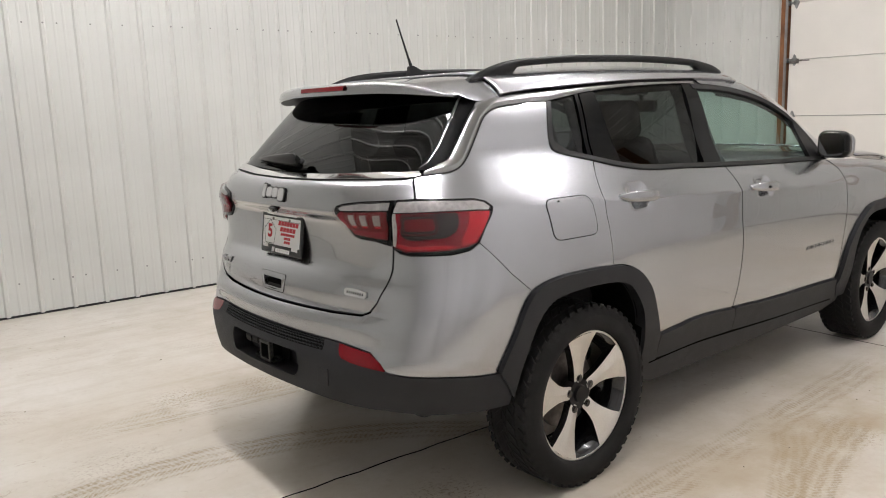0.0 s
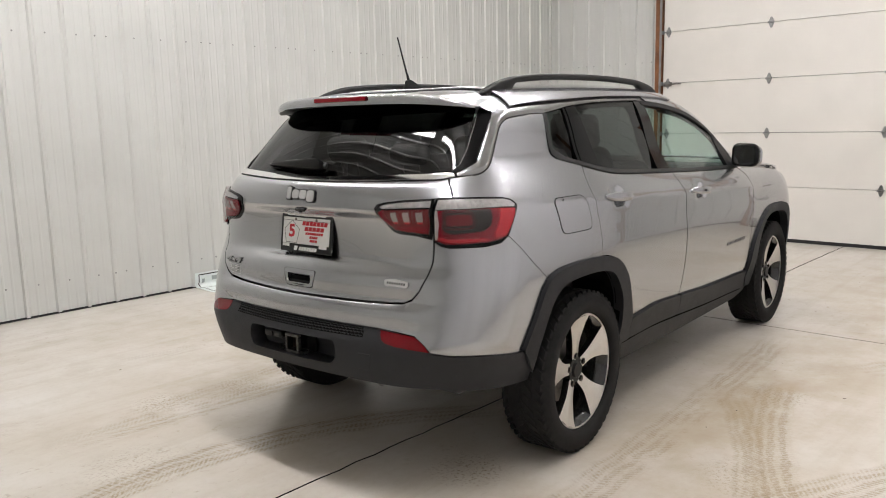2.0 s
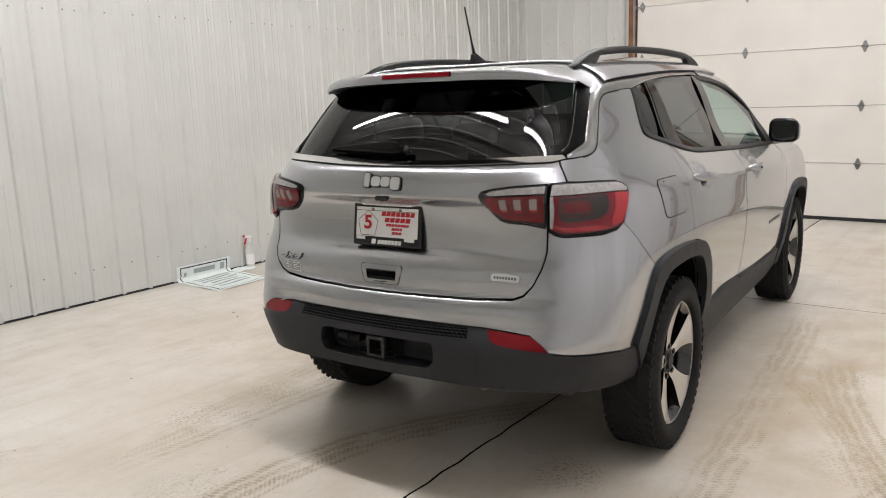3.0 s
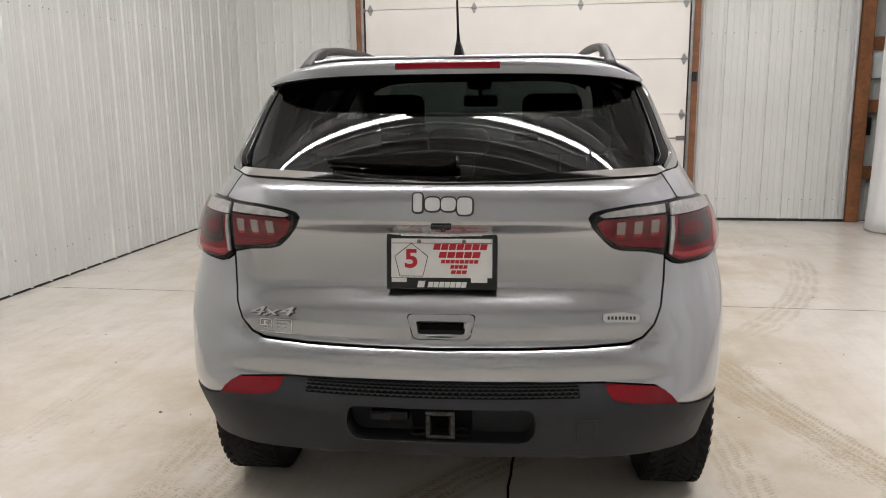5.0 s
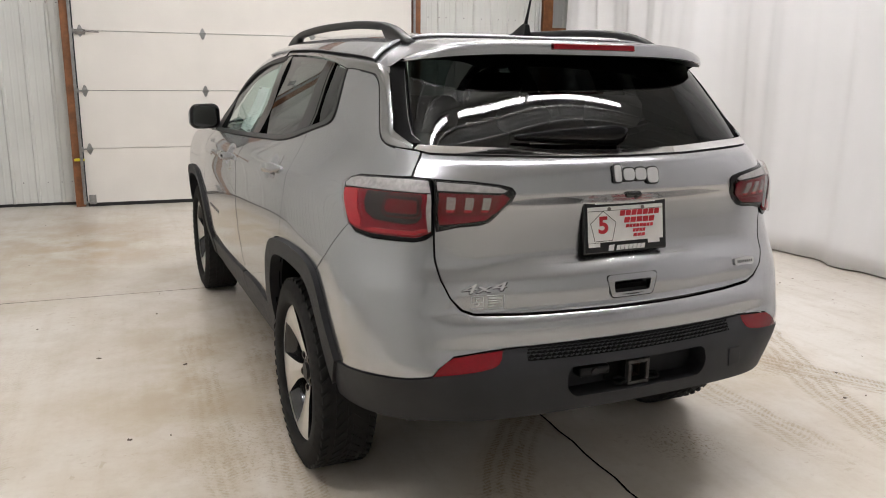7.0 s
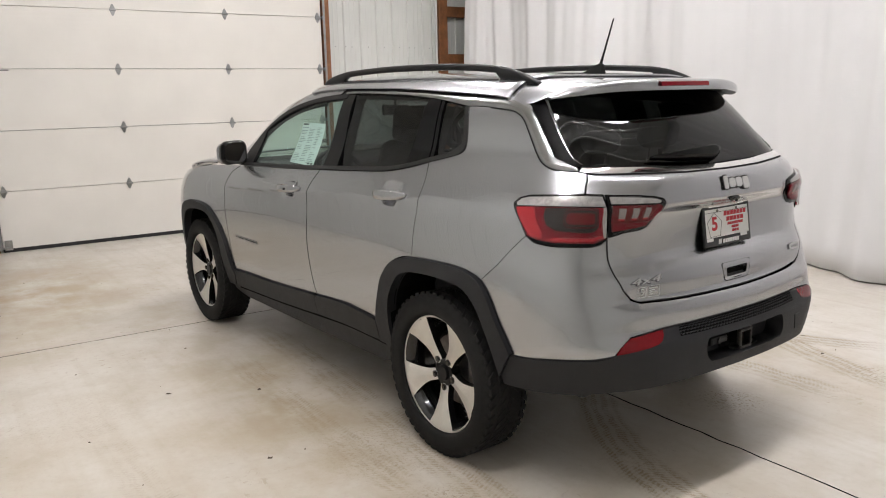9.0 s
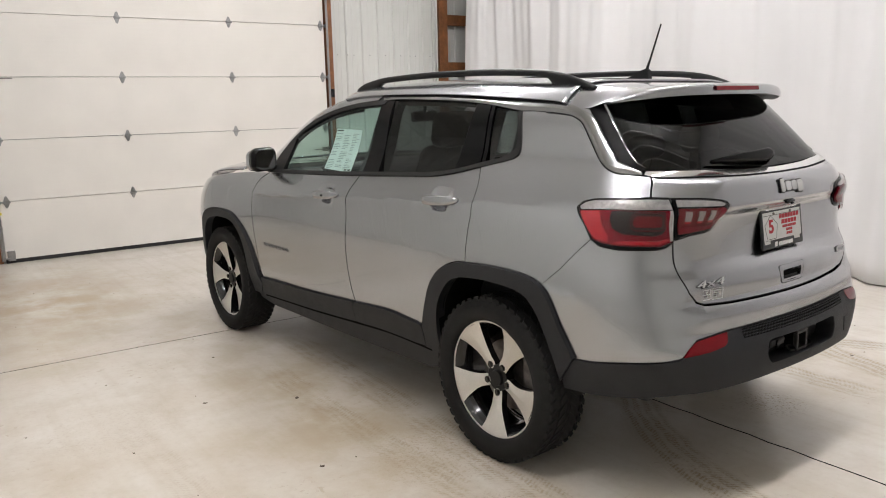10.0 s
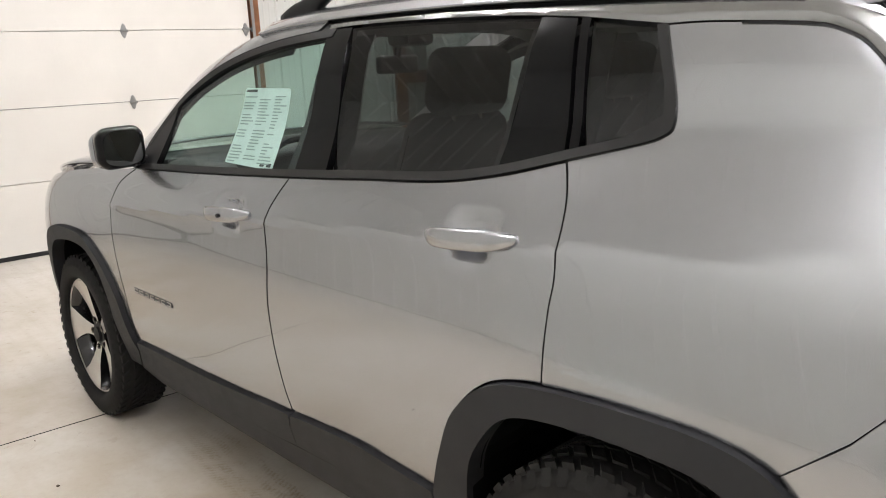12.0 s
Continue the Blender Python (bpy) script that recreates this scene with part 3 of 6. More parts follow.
def build_posts():
    """The bare timber bay beside the curtain."""
    def timber(size, at, label):
        bm = bmesh.new()
        add_box(bm, size, at, bevel=0.004)
        ob = part("timber_post" if size[2] > 1 else "timber_girt", bm, WOOD)
        ob.matrix_world = ROOM
        tagged(ob, label, "timber", kind="structure")
    timber((0.14, 0.135, CEIL), (FRONT_X + 0.03, -3.565, CEIL / 2), "stained pine post at the end of the steel wall")
    for z in (0.55, 1.28, 1.95, 2.58, 3.2):
        timber((0.05, 1.2, 0.14), (FRONT_X + 0.07, -4.24, z), "stained pine girt between posts")
    timber((0.14, 0.135, CEIL), (FRONT_X + 0.03, -4.80, CEIL / 2), "stained pine post behind the curtain")
    # things stored in the bay
    bm = bmesh.new()
    add_box(bm, (0.012, 0.20, 0.30), (FRONT_X + 0.088, -3.78, 1.73), bevel=0.002)
    ob = part("notice_sheet", bm, PAPER)
    ob.matrix_world = ROOM
    tagged(ob, "pale printed sheet pinned in the timber bay", "notice")
    bm = bmesh.new()
    add_box(bm, (0.05, 0.07, 0.20), (FRONT_X + 0.08, -3.68, 1.06), bevel=0.012)
    add_tube(bm, (FRONT_X + 0.05, -3.65, 1.10), (FRONT_X + 0.05, -3.65, 0.80), 0.008, 8)
    ob = part("switch_box", bm, SATIN_BLACK)
    ob.matrix_world = ROOM
    tagged(ob, "small black switch box on the timber", "switch box")


def build_curtain():
    """A white cloth wall with irregular folds, its front end drawn back and its hem just on the floor."""
    rnd = np.random.RandomState(3)
    n, rows = 560, 26
    xs = np.linspace(-6.25, 6.12, n)
    ph = rnd.rand(6) * 6.28
    def fold(x, h):
        low = 1 - h
        a = 0.024 * np.sin(x * 2 * np.pi / 0.62 + ph[0] + 0.6 * np.sin(x * 1.3))
        a += 0.016 * np.sin(x * 2 * np.pi / 0.37 + ph[1] + 0.9 * np.sin(x * 0.9 + 1))
        a += 0.008 * np.sin(x * 2 * np.pi / 0.17 + ph[2]) * (0.4 + 0.6 * h)
        b = 0.10 * np.sin(x * 2 * np.pi / 1.9 + 0.7) * low + 0.05 * np.sin(x * 2 * np.pi / 1.1 + ph[4]) * low
        return a * (0.55 + 0.45 * np.sin(x * 0.8 + 0.5) ** 2) + b
    verts = []
    for j in range(rows):
        h = j / (rows - 1)
        z = 0.012 + h * (CEIL - 0.02)
        pull = np.clip((xs - 5.2) / 0.92, 0, 1)
        x = xs - pull * 0.22 * h - pull * 0.12 * (1 - h)
        y = -3.66 + fold(xs, h) + 0.16 * np.exp(-((xs - 0.75) / 0.65) ** 2) * (1 - h) ** 1.3 + 0.018 * np.sin(7 * h + xs * 1.7)
        for i in range(n):
            verts.append((x[i], y[i], z))
    faces = [(j * n + i, (j + 1) * n + i, (j + 1) * n + i + 1, j * n + i + 1) for j in range(rows - 1) for i in range(n - 1)]
    ob = mesh_object("curtain", verts, faces, FABRIC, smooth=True)
    ob.matrix_world = ROOM
    mod = ob.modifiers.new("cloth", "SOLIDIFY")
    mod.thickness = 0.003
    tagged(ob, "long white cloth curtain hanging to the floor in loose folds", "curtain")


def build_lamp():
    """One ceiling batten: a housing and a glowing tube, lying along y."""
    lamp = empty("ceiling_light", Matrix.Identity(4), "white ceiling batten light with a lit tube, under the steel ceiling", "ceiling light", "ceiling lights")
    bm = bmesh.new()
    add_box(bm, (0.10, 1.26, 0.05), (0, 0, -0.025), bevel=0.006)
    part("housing", bm, LAMP_WHITE, lamp)
    bm = bmesh.new()
    add_box(bm, (0.046, 1.24, 0.024), (0, 0, -0.062), bevel=0.0)
    part("tube", bm, TUBE, lamp, "lit white tube")
    return lamp


def build_lamps():
    first = None
    # the unseen tube at y -2.04 is added to brighten the floor on the right
    for x, row in ((-0.9, (2.47, 1.17, -0.55, -1.85)), (2.9, (1.27, -0.73, -2.04))):
        for y in row:
            m = ROOM @ Matrix.Translation((x, y, CEIL - 0.02))
            if first is None:
                first = build_lamp()
                first.matrix_world = m
            else:
                copy_thing(first, m)


build_floor()
build_walls()
build_door()
build_posts()
build_curtain()
build_lamps()
from mathutils import geometry


# ---- the car: x ahead, y to its left, z up; the rear axle stands over the origin ----
def table(knots, soft):
    """A smooth curve through knots, softened over the given length."""
    k = np.array(knots, float)
    xs, ys = k[:, 0], k[:, 1]
    d = np.diff(ys) / np.diff(xs)
    m = np.concatenate(([d[0]], [0 if a * b <= 0 else 2 * a * b / (a + b) for a, b in zip(d[:-1], d[1:])], [d[-1]]))
    g = np.arange(xs[0], xs[-1], 0.003)
    i = np.clip(np.searchsorted(xs, g) - 1, 0, len(xs) - 2)
    h = xs[i + 1] - xs[i]
    t = (g - xs[i]) / h
    v = (2 * t ** 3 - 3 * t * t + 1) * ys[i] + (t ** 3 - 2 * t * t + t) * h * m[i] + (3 * t * t - 2 * t ** 3) * ys[i + 1] + (t ** 3 - t * t) * h * m[i + 1]
    r = int(3 * soft / 0.003) + 1
    w = np.exp(-0.5 * (np.arange(-r, r + 1) * 0.003 / soft) ** 2)
    v = np.convolve(np.concatenate((v[0] + (v[1] - v[0]) * np.arange(-r, 0), v, v[-1] + (v[-1] - v[-2]) * np.arange(1, r + 1))), w / w.sum(), "valid")
    return lambda x: np.interp(x, g, v)


def step01(a, b, x):
    t = np.clip((np.asarray(x, float) - a) / (b - a), 0, 1)
    return t * t * (3 - 2 * t)


HALF = table([(.15, .70), (.22, .77), (.30, .80), (.40, .825), (.50, .850), (.60, .862), (.72, .872), (.85, .878), (.95, .870), (1.02, .859), (1.06, .846), (1.10, .826), (1.15, .795),
              (1.20, .762), (1.268, .720), (1.36, .682), (1.452, .637), (1.50, .600), (1.55, .55), (1.62, .46)], 0.022)
TAIL_LINE = [(.15, -.60), (.22, -.72), (.30, -.80), (.40, -.865), (.50, -.885), (.58, -.882), (.612, -.872), (.655, -.852), (.70, -.852), (.735, -.842), (.750, -.815), (.80, -.815), (.84, -.806),
              (.875, -.782), (.90, -.772), (.97, -.770), (1.05, -.775), (1.086, -.791), (1.13, -.785), (1.16, -.776), (1.185, -.758), (1.20, -.716), (1.216, -.682), (1.26, -.637), (1.30, -.60), (1.40, -.51), (1.48, -.43), (1.62, -.28)]
TAIL, TAIL_SOFT = table(TAIL_LINE, 0.007), table(TAIL_LINE, 0.045)
CROWN = table([(.2, .20), (.6, .205), (.80, .195), (.95, .155), (1.1, .13), (1.2, .17), (1.6, .20)], 0.03)
NOSE = table([(.15, 3.25), (.25, 3.40), (.40, 3.49), (.55, 3.51), (.75, 3.50), (.90, 3.44), (1.00, 3.34), (1.08, 3.15), (1.2, 2.8), (1.62, 2.0)], 0.02)
SCREEN = table([(.9, 2.86), (1.06, 2.515), (1.20, 2.28), (1.30, 2.142), (1.375, 2.025), (1.45, 1.868), (1.50, 1.72), (1.55, 1.54), (1.62, 1.15)], 0.02)
HANDLES = ((0.318, 1.066), (1.246, 1.020))


def smax(a, b, k):
    h = np.maximum(k - np.abs(a - b), 0) / k
    return np.maximum(a, b) + h * h * k / 4


def side_y(x, z):
    w = HALF(z) - (0.055 + 0.035 * step01(0.75, 1.05, z)) * np.maximum(0.35 - x, 0) ** 2
    w = w - 0.025 * np.maximum(x - 1.6, 0) ** 2 * step01(0.95, 1.25, z) - 0.05 * np.maximum(x - 2.7, 0) ** 2
    c = z - 1.074 + 0.0496 * x                                                                          # crease through the handles
    w = w + 0.0150 * np.exp(-np.where(c < 0, -c / 0.050, c / 0.034)) * (0.45 * step01(-0.36, -0.10, x) + 0.55 * step01(0.0, 0.25, x)) * step01(2.35, 2.0, x)
    for hx, hz in HANDLES:
        w = w - 0.019 * np.exp(-((x - hx) / 0.056) ** 4 - ((z - hz) / 0.040) ** 4)
    return w


def tail_x(y, z, plain=False):
    a = np.abs(y)
    r = step01(0.50, 0.74, a)
    x = TAIL(z) * (1 - r) + TAIL_SOFT(z) * r + CROWN(z) * a * a
    if plain:
        return x
    x = x + 0.020 * step01(0.56, 0.18, a) * step01(0.862, 0.905, z) * step01(1.090, 1.045, z)          # the plate's hollow
    x = x + 0.026 * step01(0.080, 0.070, a) * step01(0.778, 0.788, z) * step01(0.822, 0.812, z)        # the grip's hollow
    return x


def body(x, y, z, high=False, plain=False):
    a = np.abs(y)
    k = 0.24 + 0.06 * step01(0.75, 0.95, z) + 0.12 * step01(0.62, 0.44, z) - 0.12 * step01(1.15, 1.26, z)
    f = smax(a - side_y(x, z), tail_x(y, z, plain) - x, k)
    front = x - (SCREEN(z) - 0.30 * a * a if high else NOSE(z) - 0.42 * a * a)
    return smax(f, front, 0.20 if high else 0.32)


def bisect(f, lo, hi, n=34):
    lo, hi = np.array(lo, float), np.array(hi, float)
    for _ in range(n):
        mid = (lo + hi) / 2
        up = f(mid) > 0
        hi = np.where(up, mid, hi)
        lo = np.where(up, lo, mid)
    return (lo + hi) / 2


ZS = np.linspace(0.15, 1.6, 1451)
XC = TAIL(ZS)


def place(proj, a, z):
    """The point of the body's skin: 's' by x and z, 'r' by y and z at the tail, 'f' at the nose, 'c' by p and z round the rear corner."""
    a, z = np.asarray(a, float), np.asarray(z, float)
    kind, high = proj[0], proj.endswith("h")
    if kind == "s":
        y = bisect(lambda v: body(a, v, z, high), 0 * a + 0.05, 0 * a + 1.15)
        return np.stack([a, y, z], -1)
    if kind == "r":
        x = bisect(lambda v: -body(v, a, z, high), 0 * a - 1.2, 0 * a + 0.9)
        return np.stack([x, a, z], -1)
    if kind == "f":
        x = bisect(lambda v: body(v, a, z, high), 0 * a + 0.9, 0 * a + 3.8)
        return np.stack([x, a, z], -1)
    s = np.abs(a) + np.interp(z, ZS, XC)
    y = bisect(lambda v: body(s - v, v, z, high, True), 0 * a, 0 * a + 1.15)
    x = np.where(y < 0.56, bisect(lambda v: -body(v, y, z, high), 0 * a - 1.2, 0 * a + 0.9), s - y)
    return np.stack([x, np.where(a < 0, -y, y), z], -1)


def normal_at(p, high=False):
    x, y, z = p[..., 0], p[..., 1], p[..., 2]
    e = 0.004
    n = np.stack([body(x + e, y, z, high) - body(x - e, y, z, high), body(x, y + e, z, high) - body(x, y - e, z, high), body(x, y, z + e, high) - body(x, y, z - e, high)], -1)
    return n / np.maximum(np.linalg.norm(n, axis=-1, keepdims=True), 1e-9)


def close_set(points, most=0.015):
    """A line with points added so that none are further apart than most."""
    pts = [np.array(points[0], float)]
    for b in points[1:]:
        a, b = pts[-1], np.array(b, float)
        n = max(1, int(np.ceil(np.linalg.norm(b - a) / most)))
        pts += [a + (b - a) * i / n for i in range(1, n + 1)]
    return np.array(pts)


def sd(points):
    """Side points (x, z) as corner coordinates (p, z)."""
    pts = close_set(points)
    q = place("s", pts[:, 0], pts[:, 1])
    return [(float(a + b - np.interp(c, ZS, XC)), float(c)) for a, b, c in q]


def rr(points):
    """Rear points (y, z) as corner coordinates (p, z)."""
    pts = close_set(points)
    x = tail_plain(pts[:, 0], pts[:, 1])
    return [(float(math.copysign(a + abs(b) - np.interp(c, ZS, XC), b)) if abs(b) > 1e-6 else 0.0, float(c)) for a, (b, c) in zip(x, pts)]


def tail_plain(y, z):
    return bisect(lambda v: -body(v, y, z, False, True), 0 * y - 1.2, 0 * y + 0.9)


def inset(points, gap):
    p = np.array(points, float)
    nxt = np.roll(p, -1, 0)
    area = (p[:, 0] * nxt[:, 1] - nxt[:, 0] * p[:, 1]).sum()
    if area < 0:
        p = p[::-1]
    keep = np.linalg.norm(p - np.roll(p, 1, 0), axis=1) > 1e-5
    p = p[keep]
    d0 = p - np.roll(p, 1, 0)
    d1 = np.roll(p, -1, 0) - p
    n0 = np.stack([-d0[:, 1], d0[:, 0]], 1) / np.linalg.norm(d0, axis=1)[:, None]
    n1 = np.stack([-d1[:, 1], d1[:, 0]], 1) / np.linalg.norm(d1, axis=1)[:, None]
    m = n0 + n1
    m = m / np.maximum((m * m).sum(1), 0.5)[:, None] * 2 / 1.0
    return p + m * gap


def inside(q, poly):
    """Which points q lie within a closed outline."""
    a, b = poly, np.roll(poly, -1, 0)
    x, y = q[:, None, 0], q[:, None, 1]
    up = (a[None, :, 1] > y) != (b[None, :, 1] > y)
    dy = b[:, 1] - a[:, 1]
    cut = a[None, :, 0] + (y - a[None, :, 1]) * ((b[:, 0] - a[:, 0]) / np.where(np.abs(dy) < 1e-12, 1e-12, dy))[None]
    return ((up & (x < cut)).sum(1) % 2) == 1


def far_from(q, loop, least):
    """Which points q keep at least this far from a densely set outline."""
    d = np.linalg.norm(q[:, None] - loop[None], axis=2)
    return d.min(1) > least


def cut_plane(points, step, hole=None):
    """Triangles of a flat outline, with a hole or none, with inner points on a grid of the given step."""
    rings = [np.array(close_set(list(points) + [points[0]], step)[:-1])]
    if hole is not None:
        rings.append(np.array(close_set(list(hole) + [hole[0]], step)[:-1]))
    lo, hi = rings[0].min(0), rings[0].max(0)
    gx, gy = np.meshgrid(np.arange(lo[0] + step / 2, hi[0], step), np.arange(lo[1] + step / 2, hi[1], step))
    q = np.stack([gx.ravel(), gy.ravel()], 1)
    if len(q):
        q = q[inside(q, rings[0])]
    if hole is not None and len(q):
        q = q[~inside(q, rings[1])]
    for ring in rings:
        if len(q):
            q = q[far_from(q, ring, step * 0.45)]
    verts, edges = [], []
    for ring in rings:
        k = len(verts)
        verts += [Vector((float(a), float(b))) for a, b in ring]
        edges += [(k + i, k + (i + 1) % len(ring)) for i in range(len(ring))]
    verts += [Vector((float(a), float(b))) for a, b in q]
    out = geometry.delaunay_2d_cdt(verts, edges, [], 1, 1e-7)
    flat = np.array([tuple(v) for v in out[0]])
    faces = [list(f) for f in out[2]]
    mid = np.array([flat[f].mean(0) for f in faces])
    area = np.array([np.cross(flat[f[1]] - flat[f[0]], flat[f[2]] - flat[f[0]]) for f in faces])
    keep = inside(mid, rings[0]) & (np.abs(area) > 1e-10)
    if hole is not None:
        keep &= ~inside(mid, rings[1])
    faces = [(f if a > 0 else f[::-1]) for f, a, k in zip(faces, area, keep) if k]
    used = sorted({i for f in faces for i in f})
    new_i = {i: k for k, i in enumerate(used)}
    flat = flat[used]
    faces = [[new_i[i] for i in f] for f in faces]
    count = {}
    for f in faces:
        for a, b in zip(f, f[1:] + f[:1]):
            count[(a, b)] = 1
    rim = [(a, b) for a, b in count if (b, a) not in count]
    return flat, faces, rim


def faired(p, n, axis):
    """A pane's points moved along one axis onto one even curved sheet, with that sheet's normals."""
    o = [i for i in range(3) if i != axis]
    c = p[:, o].mean(0)
    u, v = p[:, o[0]] - c[0], p[:, o[1]] - c[1]
    if axis == 0:
        u = p[:, 1]
        base = [u * 0 + 1, v, v ** 2, u ** 2, u ** 2 * v, u ** 8]
        du = [u * 0, u * 0, u * 0, 2 * u, 2 * u * v, 8 * u ** 7]
        dv = [u * 0, u * 0 + 1, 2 * v, u * 0, u ** 2, u * 0]
    else:
        base = [u * 0 + 1, v, v ** 2, u, u ** 2, u * v]
        du = [u * 0, u * 0, u * 0, u * 0 + 1, 2 * u, v]
        dv = [u * 0, u * 0 + 1, 2 * v, u * 0, u * 0, u]
    z = p[:, 2]
    w = np.clip((z - z.min()) / 0.06, 0.05, 1)
    B = np.stack(base, 1)
    k = np.linalg.lstsq(B * w[:, None], p[:, axis] * w, rcond=None)[0]
    q = p.copy()
    q[:, axis] = B @ k
    m = np.zeros_like(p)
    m[:, axis] = 1
    m[:, o[0]] = -(np.stack(du, 1) @ k)
    m[:, o[1]] = -(np.stack(dv, 1) @ k)
    m /= np.linalg.norm(m, axis=1, keepdims=True)
    if (m * n).sum() < 0:
        m = -m
    return q, m


def panel(name, points, mat, parent, proj="c", off=0.0, depth=0.014, step=0.03, gap=0.0018, label="", flip=False, soft=0.0, hole=None, fair=None, crown=None):
    """A sheet on the body's skin inside an outline, with its edge turned inwards; flip lays it on the right-hand side."""
    flat, faces, edges = cut_plane(inset(points, gap), step, hole)
    p = place(proj, flat[:, 0], flat[:, 1])
    high = proj.endswith("h")
    n = normal_at(p, high)
    if fair is not None:
        p, n = faired(p, n, fair)
    p = p + n * off
    rim = sorted({i for e in edges for i in e})
    if crown:
        high_by, over = crown
        reach = np.linalg.norm(flat[:, None] - flat[rim][None], axis=2).min(1)
        p = p + n * (high_by * (1 - (1 - np.clip(reach / over, 0, 1)) ** 2))[:, None]
    if soft:
        p[rim] -= n[rim] * soft
    k = len(p)
    where = {i: k + j for j, i in enumerate(rim)}
    low = {i: k + len(rim) + j for j, i in enumerate(rim)}
    acc = np.zeros_like(p)
    f0 = faces[len(faces) // 2]
    way = np.sign((np.cross(p[f0[1]] - p[f0[0]], p[f0[2]] - p[f0[0]]) * n[f0[0]]).sum())
    for a, b in edges:
        t = np.cross(p[b] - p[a], n[a]) * way
        t = t / max(np.linalg.norm(t), 1e-9)
        acc[a] += t
        acc[b] += t
    out = acc[rim] / np.maximum(np.linalg.norm(acc[rim], axis=1, keepdims=True), 1e-9)
    verts = np.concatenate([p, p[rim], p[rim] - n[rim] * depth])
    norms = np.concatenate([n, out, out])
    fs = [list(f) for f in faces] + [[where[b], where[a], low[a], low[b]] for a, b in edges]
    # the grid runs counter-clockwise in its own plane; turn it to face outwards
    f0 = faces[len(faces) // 2]
    fn = np.cross(p[f0[1]] - p[f0[0]], p[f0[2]] - p[f0[0]])
    turned = (fn * n[f0[0]]).sum() < 0
    if turned != flip:
        fs = [f[::-1] for f in fs]
    if flip:
        verts, norms = verts * (1, -1, 1), norms * (1, -1, 1)
    if mat is PAINT:
        return mesh_object(name, verts, fs, mat, parent, norms, label=label, mats=[PAINT, SATIN_BLACK], index=[0] * len(faces) + [1] * len(edges))
    if crown:
        return mesh_object(name, verts, fs, mat, parent, smooth=True, label=label)
    return mesh_object(name, verts, fs, mat, parent, norms, label=label)


def pair(name, points, mat, parent, **kw):
    return [panel(name, points, mat, parent, flip=f, **kw) for f in (False, True)]


car = empty("car", Matrix.Identity(4), "silver-grey compact sport utility car with black lower cladding, parked", "car")

# outlines in the side view, (x, z)
ARCH_R_OUT = smooth_line([(.453, .484), (.415, .59), (.366, .696), (.313, .758), (.252, .800), (.186, .821), (.118, .830), (.01, .836), (-.122, .835), (-.207, .826), (-.265, .809), (-.300, .785), (-.331, .742), (-.369, .66), (-.407, .589), (-.431, .540)], 3)
ARCH_R_IN = smooth_line([(.345, .40), (.338, .50), (.316, .61), (.264, .692), (.21, .741), (.139, .764), (.014, .773), (-.118, .768), (-.192, .755), (-.240, .724), (-.282, .663), (-.328, .551), (-.345, .492), (-.36, .40)], 3)
ARCH_F_OUT = smooth_line([(2.150, .440), (2.183, .60), (2.255, .705), (2.355, .780), (2.463, .821), (2.672, .828), (2.82, .805), (2.905, .735), (2.955, .60), (3.00, .47)], 3)
ARCH_F_IN = smooth_line([(2.283, .40), (2.278, .567), (2.315, .683), (2.402, .755), (2.519, .776), (2.693, .768), (2.811, .734), (2.885, .64), (2.925, .50), (2.94, .40)], 3)
CLAD_TOP = smooth_line([(2.13, .440), (1.84, .449), (1.47, .460), (1.035, .488), (.75, .504), (.59, .494), (.453, .484)], 4)
SILL = smooth_line([(2.25, .322), (1.9, .335), (1.53, .347), (1.061, .372), (.75, .385), (.345, .372)], 4)
SEAM_REAR = smooth_line([(.16, 1.212), (.131, 1.154), (.116, 1.095), (.108, 1.026), (.115, .973), (.121, .91), (.126, .83)], 4)
SEAM_MID = smooth_line([(1.005, 1.131), (1.036, 1.072), (1.046, 1.030), (1.046, .90), (1.062, .79), (1.064, .68), (1.054, .574), (1.035, .488)], 4)
SEAM_FRONT = smooth_line([(1.955, 1.098), (2.06, 1.04), (2.115, .93), (2.130, .78), (2.122, .62), (2.118, .442)], 4)
BELT = smooth_line([(1.955, 1.098), (1.80, 1.103), (1.43, 1.114), (1.005, 1.131), (.70, 1.146), (.46, 1.158), (.30, 1.180), (.16, 1.212), (.028, 1.242), (-.012, 1.256), (-.026, 1.276), (-.012, 1.337), (.030, 1.437)], 4)
DLO_TOP = smooth_line([(.030, 1.437), (.14, 1.452), (.25, 1.466), (.459, 1.482), (.70, 1.492), (.941, 1.497), (1.07, 1.494), (1.295, 1.479), (1.475, 1.451), (1.612, 1.414), (1.75, 1.357), (1.86, 1.285), (1.925, 1.20), (1.955, 1.098)], 4)
BAND_IN = smooth_line([(.030, 1.437), (-.05, 1.436), (-.201, 1.424), (-.253, 1.411), (-.295, 1.386), (-.347, 1.329), (-.395, 1.275), (-.439, 1.238), (-.484, 1.218), (-.533, 1.210)], 3)
BAND_OUT = smooth_line([(-.470, 1.260), (-.430, 1.302), (-.388, 1.346), (-.343, 1.393), (-.306, 1.424), (-.252, 1.446), (-.199, 1.461), (-.03, 1.474), (.25, 1.489), (.63, 1.506), (1.05, 1.512), (1.075, 1.505), (1.07, 1.494)], 3)


def between(line, x0, x1):
    """The stretch of a line with x0 <= x <= x1, in its own order."""
    return [q for q in line if x0 - 1e-6 <= q[0] <= x1 + 1e-6]


